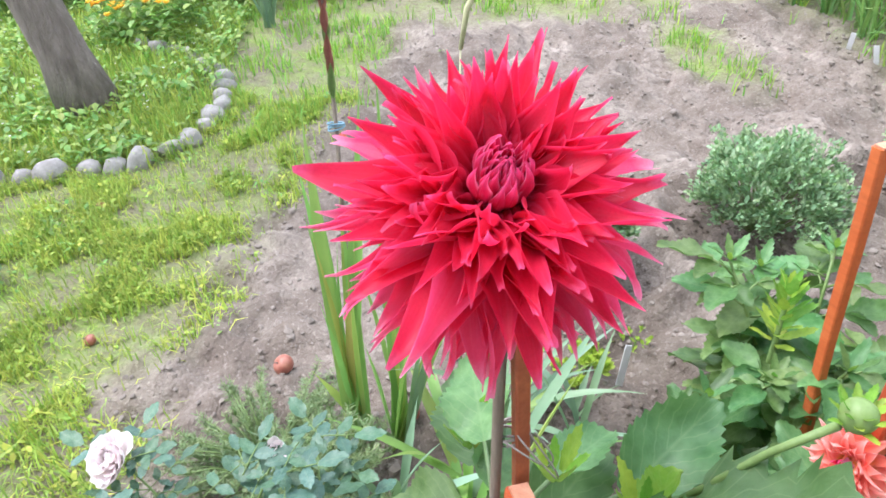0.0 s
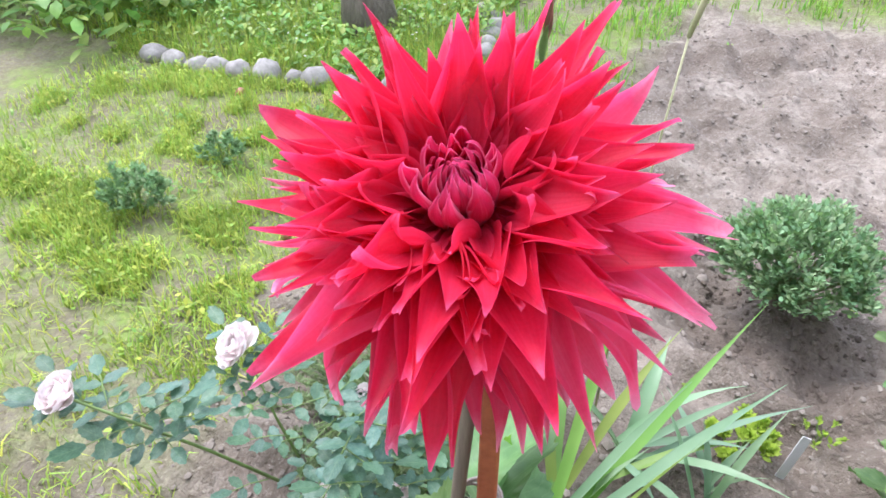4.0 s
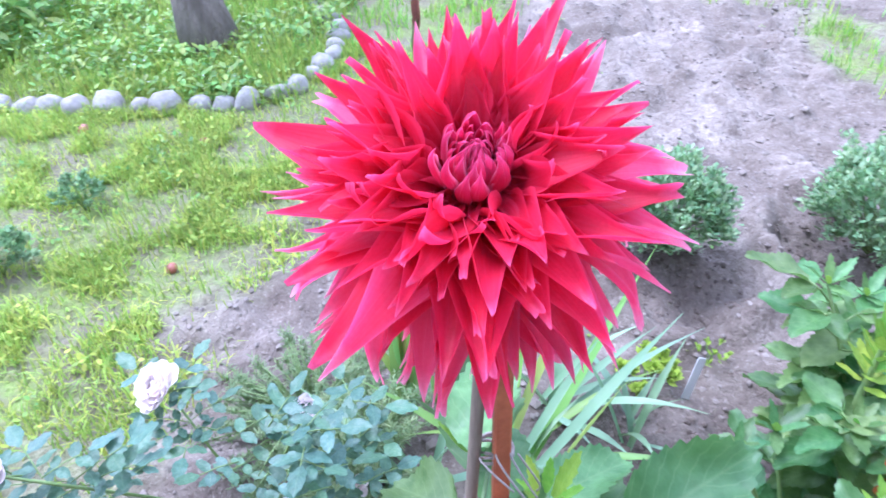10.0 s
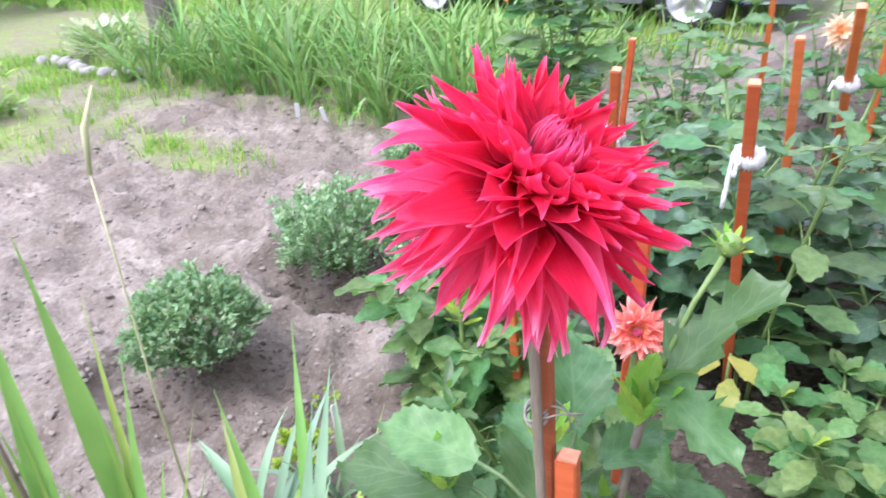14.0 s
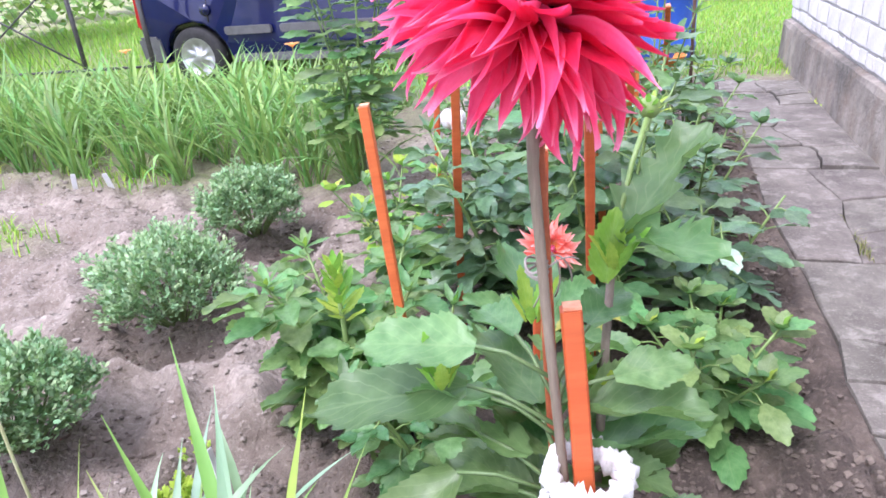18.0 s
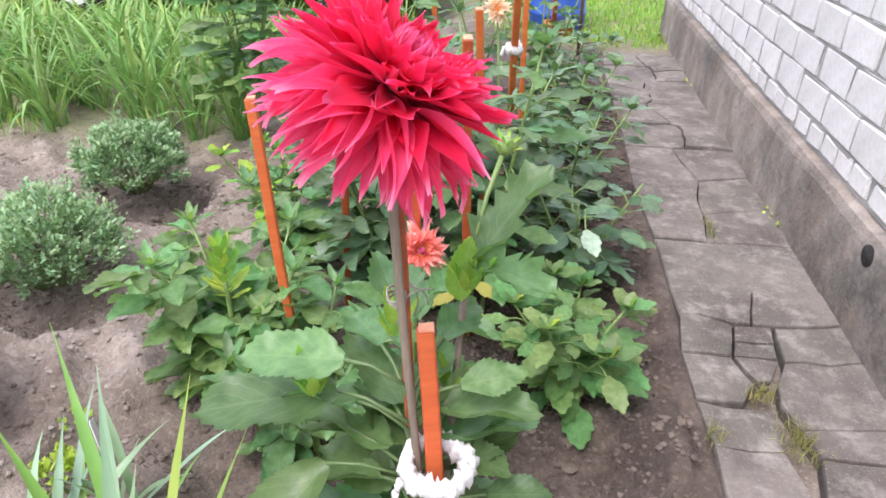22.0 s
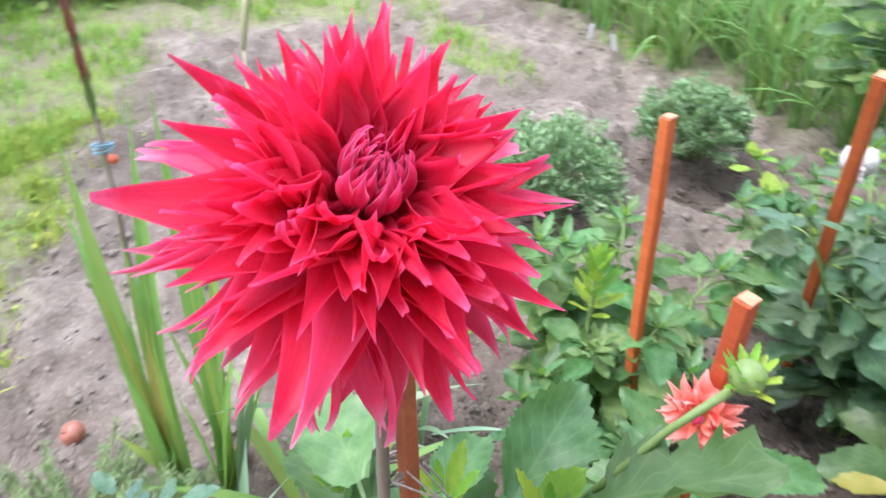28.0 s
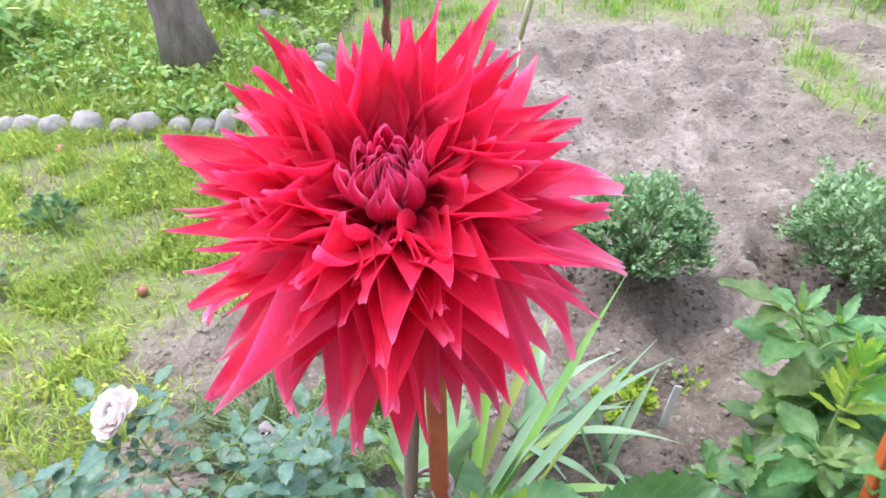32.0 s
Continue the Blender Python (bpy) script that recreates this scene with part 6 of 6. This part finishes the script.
def daylily(x, y, n, L, label, flower=False, near=False):
    pl = thing("daylily", label, "daylily", (x, y, ground_z(x, y)), "daylily clumps")
    heap = Heap()
    for k in range(n):
        a, t = lr.uniform(0, 6.28), lr.uniform(0.05, 0.7)
        if near:
            turn = frame_of((math.sin(t) * math.cos(a), math.sin(t) * math.sin(a), math.cos(t)), (-math.cos(a), -math.sin(a), 0.4))
            part("leaf", lily_leaves[lr.randrange(12)], pl, Matrix.Translation((lr.uniform(-0.05, 0.05), lr.uniform(-0.05, 0.05), -0.01)) @ turn @ Matrix.Scale(L * lr.uniform(0.65, 1.15), 4))
            continue
        g = sword_grid(L * lr.uniform(0.6, 1.15), lr.uniform(0.016, 0.03), 0.0, lr.uniform(-3.2, -0.8), 0.25, 7)
        heap.add(g, Matrix.Translation((lr.uniform(-0.05, 0.05), lr.uniform(-0.05, 0.05), -0.01)) @ frame_of((math.sin(t) * math.cos(a), math.sin(t) * math.sin(a), math.cos(t)), (-math.cos(a), -math.sin(a), 0.4)))
    if not near:
        part("leaves", heap.mesh("leaves", LILY), pl, kind="stuff")
    if flower:
        h = L * lr.uniform(0.78, 0.92)
        e = Vector((lr.uniform(-0.1, 0.1), lr.uniform(-0.1, 0.1), h))
        part("flower_stalk", rod("flower_stalk", [(0, 0, 0), e * 0.6, e], 0.003, STEM, 5), pl)
        fl = part("flower", None, pl, Matrix.Translation(e), "orange lily flower")
        g = blade_grid(0.055, 0.022, 5, 2, None, 0.2, 0.3, -1.8)
        me = mesh_of("petal", *g[:2], ORANGE, g[2])
        for k in range(6):
            a = k * 1.047
            part("petal", me, fl, frame_of((math.cos(a), math.sin(a), 0.9)))


for i in range(15):
    for j in range(5):
        x = -4.55 + 0.235 * i + lr.uniform(-0.08, 0.08)
        y = 2.38 + 0.36 * j + lr.uniform(-0.1, 0.1) - 0.10 * smooth01(-3.0, -4.5, x)
        if x > -1.25 - 0.05 * j:
            continue
        daylily(x, y, 28, (lr.uniform(0.55, 0.76) if j < 3 else lr.uniform(0.45, 0.58)), "dense clump of arching green daylily leaves", (i * 5 + j) % 29 == 3, j < 2 or i > 10)

sword_plant("iris", (-4.00, -0.80), 26, (0.34, 0.55), (0.03, 0.045), SWORD_BLUE, "clump of bluish upright iris leaves in the far border", 68, (0.03, 0.35), (-0.4, 0.0), None, "iris")

# ---- hosta, marigolds and far borders ----
hosta = thing("hosta", "white-edged variegated hosta by the lawn", "hosta", (-5.6, 2.65, 0.0))
HOSTA = leafy("variegated leaf", (0.22, 0.30, 0.13), (0.55, 0.60, 0.36), 0.45, 0.25, 6.0)
for k in range(60):
    a = k * 2.4
    leaf(hosta, (0.15 * math.cos(a), 0.15 * math.sin(a), 0.02 + 0.003 * k), (math.cos(a), math.sin(a), 0.2 + 0.012 * k), 0.2, HOSTA, "oval", 0.8, lr)
mar = thing("marigolds", "bed of orange and yellow marigolds", "flowers", (-3.98, -1.50, -0.02))
heap = Heap()
heap2 = Heap()
gp_ = blade_grid(1.0, 0.7, 3, 2, None, 0.2, 0.2, -0.5)
for k in range(60):
    c = Vector((lr.uniform(-0.30, 0.30), lr.uniform(-0.26, 0.26), lr.uniform(0.20, 0.34)))
    for q in range(12):
        a = q * 2.4
        heap.add(gp_, Matrix.Translation(c) @ frame_of((math.cos(a), math.sin(a), 0.25 + 0.09 * q)) @ Matrix.Scale(0.03, 4))
    for q in range(10):
        heap2.add(gp_, Matrix.Translation((c.x + lr.uniform(-0.08, 0.08), c.y + lr.uniform(-0.08, 0.08), c.z * lr.uniform(0.1, 0.9))) @ frame_of((lr.uniform(-1, 1), lr.uniform(-1, 1), 0.4)) @ Matrix.Scale(0.06, 4))
part("blossoms", heap.mesh("blossoms", YELLOW), mar, kind="stuff")
part("foliage", heap2.mesh("foliage", WEED), mar, kind="stuff")


def hedge(name, label, box, height, n, size, mat, seed):
    r = random.Random(seed)
    kinds = [blade_grid(1.0, 0.55, 3, 2, None, 0.1, 0.2, -0.6) for _ in range(2)]
    heap = Heap()
    for i in range(n):
        x, y = r.uniform(box[0], box[1]), r.uniform(box[2], box[3])
        h = height * (0.72 + 0.45 * noise.noise(Vector((x * 0.8, y * 0.8, seed))))
        z = h * r.random() ** 0.7
        heap.add(kinds[i % 2], Matrix.Translation((x, y, z)) @ frame_of((r.uniform(-1, 1), r.uniform(-1, 1), r.uniform(-0.7, 0.7))) @ Matrix.Scale(r.uniform(*size), 4))
    thing(name, label, "hedge", kind="stuff", me=heap.mesh(name, mat))


hedge("far_hedge", "green shrubs beyond the fence and van", (-16, 2.5, 14, 17), 3.2, 7000, (0.16, 0.34), WEED, 1)
hedge("far_hedge", "green shrubs at the edge of the garden", (-13, -9, -9, 12), 2.6, 6500, (0.16, 0.34), WEED, 2)
hedge("far_hedge", "green border shrubs past the tree", (-7.5, -5.6, -7, -1.6), 0.9, 3000, (0.07, 0.16), WEED, 3)
hedge("far_hedge", "tall weeds and shrubs near the turf", (-3.4, -2.0, -4.4, -2.5), 0.45, 2400, (0.05, 0.12), WEED, 4)
for k in range(26):
    daylily(0.0 + 0.11 * k, 9.5 + lr.uniform(-0.1, 0.5), 22, 0.9, "tall clump of leaves in the far bed")
KERB = plain("old grey kerb", (0.2, 0.19, 0.17), (0.32, 0.3, 0.28), 5.0, 0.9, 0.5, 0.005)
bm = bmesh.new()
bmesh.ops.create_cube(bm, size=1)
bmesh.ops.bevel(bm, geom=bm.edges[:], offset=0.04, segments=2, affect="EDGES")
kerb = thing("kerb", "old grey concrete kerb of the far bed", "kerb", me=from_bm("kerb", bm, KERB, False))
kerb.matrix_basis = Matrix.Translation((0.35, 9.2, 0.05)) @ Matrix.Diagonal((1.3, 0.14, 0.16, 1))


# ---- blue barrel, basin and rusty rod ----
BLUE = plain("blue plastic", (0.02, 0.075, 0.36), (0.03, 0.11, 0.46), 4.0, 0.4, 0.1, 0.002)
barrel = thing("barrel", "bright blue plastic water barrel at the end of the bed", "barrel", (0.20, 5.02, 0.0))
prof = [(0.0, 0.0), (0.205, 0.0), (0.215, 0.02), (0.215, 0.10), (0.225, 0.115), (0.225, 0.135), (0.215, 0.15), (0.215, 0.60), (0.225, 0.615), (0.225, 0.64), (0.215, 0.655), (0.213, 0.86), (0.205, 0.885), (0.19, 0.89), (0.19, 0.86), (0.0, 0.86)]
V, F = [], []
for i, (r_, z) in enumerate(prof):
    for k in range(28):
        a = 2 * math.pi * k / 28
        V.append((r_ * math.cos(a), r_ * math.sin(a), z))
for i in range(len(prof) - 1):
    for k in range(28):
        a, b = i * 28 + k, i * 28 + (k + 1) % 28
        F.append((a, b, b + 28, a + 28))
part("drum", mesh_of("drum", V, F, BLUE), barrel)
part("lid_ring", rod("lid_ring", [(0.212 * math.cos(a), 0.212 * math.sin(a), 0.872) for a in [2 * math.pi * i / 28 for i in range(29)]], 0.009, plain("dark ring", (0.02, 0.02, 0.025), (0.05, 0.05, 0.055), 9.0, 0.4), 6), barrel)
basin = thing("basin", "orange plastic basin in front of the blue barrel", "basin", (0.22, 4.72, 0.0))
V, F = [], []
for i, (r_, z) in enumerate([(0.0, 0.004), (0.085, 0.004), (0.115, 0.09), (0.128, 0.095), (0.128, 0.100), (0.110, 0.096), (0.080, 0.012), (0.0, 0.012)]):
    for k in range(20):
        a = 2 * math.pi * k / 20
        V.append((r_ * math.cos(a), r_ * math.sin(a), z))
for i in range(7):
    for k in range(20):
        a, b = i * 20 + k, i * 20 + (k + 1) % 20
        F.append((a, b, b + 20, a + 20))
part("bowl", mesh_of("bowl", V, F, plain("orange plastic", (0.55, 0.16, 0.03), (0.65, 0.24, 0.05), 9.0, 0.45, 0.05)), basin)
RUST = plain("rusty iron", (0.09, 0.05, 0.035), (0.19, 0.11, 0.075), 30.0, 0.8, 0.4, 0.002)
rodthing = thing("iron_rod", "thin rusty iron rod stuck upright beside the path", "rod", (0.345, 4.15, -0.05), me=rod("iron_rod", [(0, 0, 0), (-0.005, 0, 0.6), (-0.02, 0.01, 1.25)], 0.011, RUST, 8))

# ---- wire fence ----
fence = thing("fence", "dark iron fence panels with diagonal braces and wire", "fence", (-5.4, 5.25, 0.0))
IRON = plain("dark painted iron", (0.035, 0.035, 0.035), (0.07, 0.065, 0.06), 20.0, 0.6, 0.2, 0.001)
f0, f1 = Vector((-5.4, 5.25, 0)), Vector((-9.5, 4.6, 0))
FD = (f1 - f0)
for k in range(4):
    p = FD * k / 3
    part("post", rod("post", [p + Vector((0, 0, -0.1)), p + Vector((0, 0, 1.05))], 0.024, IRON, 8), fence)
part("rail", rod("rail", [Vector((0.9, -0.1, 1.0)), FD + Vector((0, 0, 1.0))], 0.018, IRON, 6), fence)
part("rail", rod("rail", [Vector((0.9, -0.1, 0.12)), FD + Vector((0, 0, 0.12))], 0.014, IRON, 6), fence)
for k in range(3):
    a, b = FD * k / 3, FD * (k + 1) / 3
    part("brace", rod("brace", [a + Vector((0, 0, 0.12)), b + Vector((0, 0, 1.0))], 0.010, IRON, 6), fence)
    part("brace", rod("brace", [a + Vector((0, 0, 1.0)), b + Vector((0, 0, 0.12))], 0.010, IRON, 6), fence)
for k in range(44):
    a = FD * k / 44
    part("wire", rod("wire", [a + Vector((0, 0, 0.12)), a + FD / 44 * 4 + Vector((0, 0, 1.0))], 0.0025, IRON, 4), fence)
part("post", rod("post", [Vector((0.9, -0.1, -0.1)), Vector((0.9, -0.1, 1.05))], 0.024, IRON, 8), fence)

# ---- the parked van ----
PAINT, pnt, pb = material("dark blue car paint", 0.22)
pnt.links.new(ramp(pnt, tex(pnt, 3.0, 3.0), [(0.3, (0.003, 0.005, 0.040)), (0.7, (0.005, 0.008, 0.055))]), pb.inputs["Base Color"])
pb.inputs["Coat Weight"].default_value, pb.inputs["Coat Roughness"].default_value = 0.45, 0.04
pb.inputs["Specular IOR Level"].default_value = 0.25
GLASS, glnt, glb = material("tinted car glass", 0.05)
glnt.links.new(ramp(glnt, tex(glnt, 2.0), [(0.3, (0.02, 0.025, 0.028)), (0.7, (0.04, 0.045, 0.05))]), glb.inputs["Base Color"])
glb.inputs["Coat Weight"].default_value = 1.0
TYRE = plain("tyre rubber", (0.015, 0.015, 0.016), (0.035, 0.034, 0.033), 20.0, 0.85, 0.3, 0.003)
TRIM = plain("grey plastic trim", (0.10, 0.10, 0.105), (0.16, 0.16, 0.165), 12.0, 0.6, 0.2, 0.002)
ALLOY = plain("silver wheel cover", (0.50, 0.50, 0.51), (0.62, 0.62, 0.63), 12.0, 0.3, 0.05, 0.001, metal=0.6)
van = thing("van", "dark blue small van parked behind the daylilies", "van", (-4.85, 5.5, -0.17))
# side outline, x from the rear, z up
OUT = [(0.06, 0.26), (0.02, 0.42), (0.0, 0.75), (0.02, 1.05), (0.10, 1.55), (0.20, 1.74), (0.45, 1.80), (1.6, 1.82), (2.25, 1.78), (2.5, 1.66), (3.02, 1.12), (3.55, 1.00), (3.92, 0.84), (4.06, 0.62), (4.08, 0.40), (4.0, 0.26)]


def wheel_arch(cx, r_):
    return [(cx + r_ * math.cos(math.pi * k / 8), 0.28 + r_ * math.sin(math.pi * k / 8)) for k in range(9)]


outline = OUT + [(3.62, 0.24)] + wheel_arch(3.22, 0.36) + wheel_arch(0.60, 0.36) + [(0.20, 0.24)]
WIDTH = 1.68


def inset(z):
    return 0.05 * smooth01(0.62, 0.25, z) + 0.17 * smooth01(1.0, 1.8, z)


b = bmesh.new()
side0 = [b.verts.new((x, inset(z), z)) for x, z in outline]
side1 = [b.verts.new((x, WIDTH - inset(z), z)) for x, z in outline]
b.faces.new(side0)
b.faces.new(side1[::-1])
for k in range(len(outline)):
    q = (k + 1) % len(outline)
    b.faces.new((side0[k], side1[k], side1[q], side0[q]))
bmesh.ops.recalc_face_normals(b, faces=b.faces[:])
bmesh.ops.triangulate(b, faces=[f for f in b.faces if len(f.verts) > 4])
body = part("body", from_bm("body", b, PAINT, False), van, label="glossy dark blue body")
bv = body.modifiers.new("bevel", "BEVEL")
bv.width, bv.segments, bv.limit_method, bv.angle_limit = 0.025, 2, "ANGLE", radians(35)


def panel(name, pts, y, thick, mat, parent=None, label="", follow=True, round_=0.03):
    """A flat rounded piece on the van's near side; it follows the body's lean."""
    b = bmesh.new()
    f = [b.verts.new((x, (inset(z) if follow else 0) + y, z)) for x, z in pts]
    k = [b.verts.new((x, (inset(z) if follow else 0) + y + thick, z)) for x, z in pts]
    b.faces.new(f)
    b.faces.new(k[::-1])
    n = len(pts)
    for i in range(n):
        b.faces.new((f[i], k[i], k[(i + 1) % n], f[(i + 1) % n]))
    bmesh.ops.recalc_face_normals(b, faces=b.faces[:])
    corner = [e for e in b.edges if abs(e.verts[0].co.y - e.verts[1].co.y) > thick * 0.6 and (e.verts[0].co - e.verts[1].co).length < thick * 1.3]
    bmesh.ops.bevel(b, geom=corner, offset=round_, segments=4, affect="EDGES")
    return part(name, from_bm(name, b, mat, False), parent or van, label=label)


for pts, nm in (([(0.15, 1.02), (0.76, 1.02), (0.76, 1.58), (0.24, 1.58)], "rear side window"), ([(0.86, 1.02), (1.46, 1.02), (1.46, 1.58), (0.86, 1.58)], "sliding door window"), ([(1.66, 1.02), (2.98, 1.02), (2.50, 1.56), (1.66, 1.58)], "front door window")):
    w = panel("window", pts, -0.012, 0.03, GLASS, None, "dark tinted " + nm, True, 0.05)
panel("pillar", [(2.16, 1.02), (2.22, 1.02), (2.22, 1.58), (2.16, 1.58)], -0.018, 0.02, PAINT, None, "", True, 0.005)
panel("side_moulding", [(0.98, 0.50), (1.48, 0.50), (1.48, 0.575), (0.98, 0.575)], -0.022, 0.04, TRIM, None, "grey protective strip", True, 0.012)
panel("side_moulding", [(1.58, 0.50), (2.80, 0.50), (2.80, 0.575), (1.58, 0.575)], -0.022, 0.04, TRIM, None, "grey protective strip", True, 0.012)
panel("sill", [(1.00, 0.235), (2.82, 0.235), (2.82, 0.31), (1.00, 0.31)], -0.012, 0.04, TRIM, None, "", True, 0.012)
panel("rear_bumper", [(-0.03, 0.27), (0.22, 0.27), (0.21, 0.52), (-0.03, 0.52)], -0.018, 0.06, TRIM, None, "dark grey bumper", True, 0.03)
panel("front_bumper", [(3.62, 0.26), (4.12, 0.28), (4.12, 0.56), (3.62, 0.52)], -0.018, 0.06, TRIM, None, "dark grey bumper", True, 0.03)
panel("shut_line", [(0.81, 0.63), (0.817, 0.63), (0.817, 1.68), (0.81, 1.68)], -0.003, 0.01, TYRE, None, "", True, 0.001)
panel("shut_line", [(1.52, 0.33), (1.527, 0.33), (1.527, 1.68), (1.52, 1.68)], -0.003, 0.01, TYRE, None, "", True, 0.001)
panel("tail_light", [(0.005, 0.60), (0.09, 0.60), (0.11, 1.02), (0.03, 1.02)], -0.012, 0.05, plain("red lamp glass", (0.30, 0.01, 0.01), (0.42, 0.02, 0.015), 9.0, 0.2, 0.05), None, "red tail light", True, 0.02)
panel("headlight", [(3.66, 0.72), (4.02, 0.66), (3.90, 0.86), (3.60, 0.94)], -0.012, 0.05, plain("clear lamp glass", (0.55, 0.57, 0.58), (0.7, 0.72, 0.73), 9.0, 0.1, 0.05), None, "clear headlight", True, 0.03)
for x in (1.43, 1.62):
    h = panel("door_handle", [(x - 0.075, 0.86), (x + 0.075, 0.86), (x + 0.075, 0.96), (x - 0.075, 0.96)], -0.012, 0.02, TYRE, None, "black door handle recess", True, 0.015)
    panel("grip", [(x - 0.06, 0.915), (x + 0.06, 0.915), (x + 0.06, 0.94), (x - 0.06, 0.94)], -0.03, 0.02, PAINT, h, "", True, 0.008)
cap = part("fuel_cap", rod("fuel_cap", [(0, -0.012, 0), (0, 0.01, 0)], 0.055, PAINT, 20), van, Matrix.Translation((0.80, 0.0, 0.74)), "round fuel filler cap")
for cx in (0.60, 3.22):
    for y in (0.10, WIDTH - 0.10):
        wh = part("wheel", None, van, Matrix.Translation((cx, y, 0.295)))
        V, F = [], []
        for i, (r_, yy) in enumerate([(0.19, -0.085), (0.27, -0.095), (0.292, -0.07), (0.297, 0), (0.292, 0.07), (0.27, 0.095), (0.19, 0.085)]):
            for k in range(32):
                a = 2 * math.pi * k / 32
                V.append((r_ * math.cos(a), yy, r_ * math.sin(a)))
        for i in range(6):
            for k in range(32):
                p, q = i * 32 + k, i * 32 + (k + 1) % 32
                F.append((p, q, q + 32, p + 32))
        part("tyre", mesh_of("tyre", V, F, TYRE), wh)
        V, F = [], []
        for i, (r_, yy) in enumerate([(0.0, -0.06), (0.05, -0.062), (0.06, -0.045), (0.165, -0.055), (0.185, -0.085), (0.197, -0.085), (0.19, -0.02)]):
            for k in range(32):
                a = 2 * math.pi * k / 32
                dip = 0.03 if i in (2, 3) and k % 4 == 0 else 0
                V.append((r_ * math.cos(a), yy + dip, r_ * math.sin(a)))
        for i in range(6):
            for k in range(32):
                p, q = i * 32 + k, i * 32 + (k + 1) % 32
                F.append((p, q, q + 32, p + 32))
        part("rim", mesh_of("rim", V, F, ALLOY), wh)
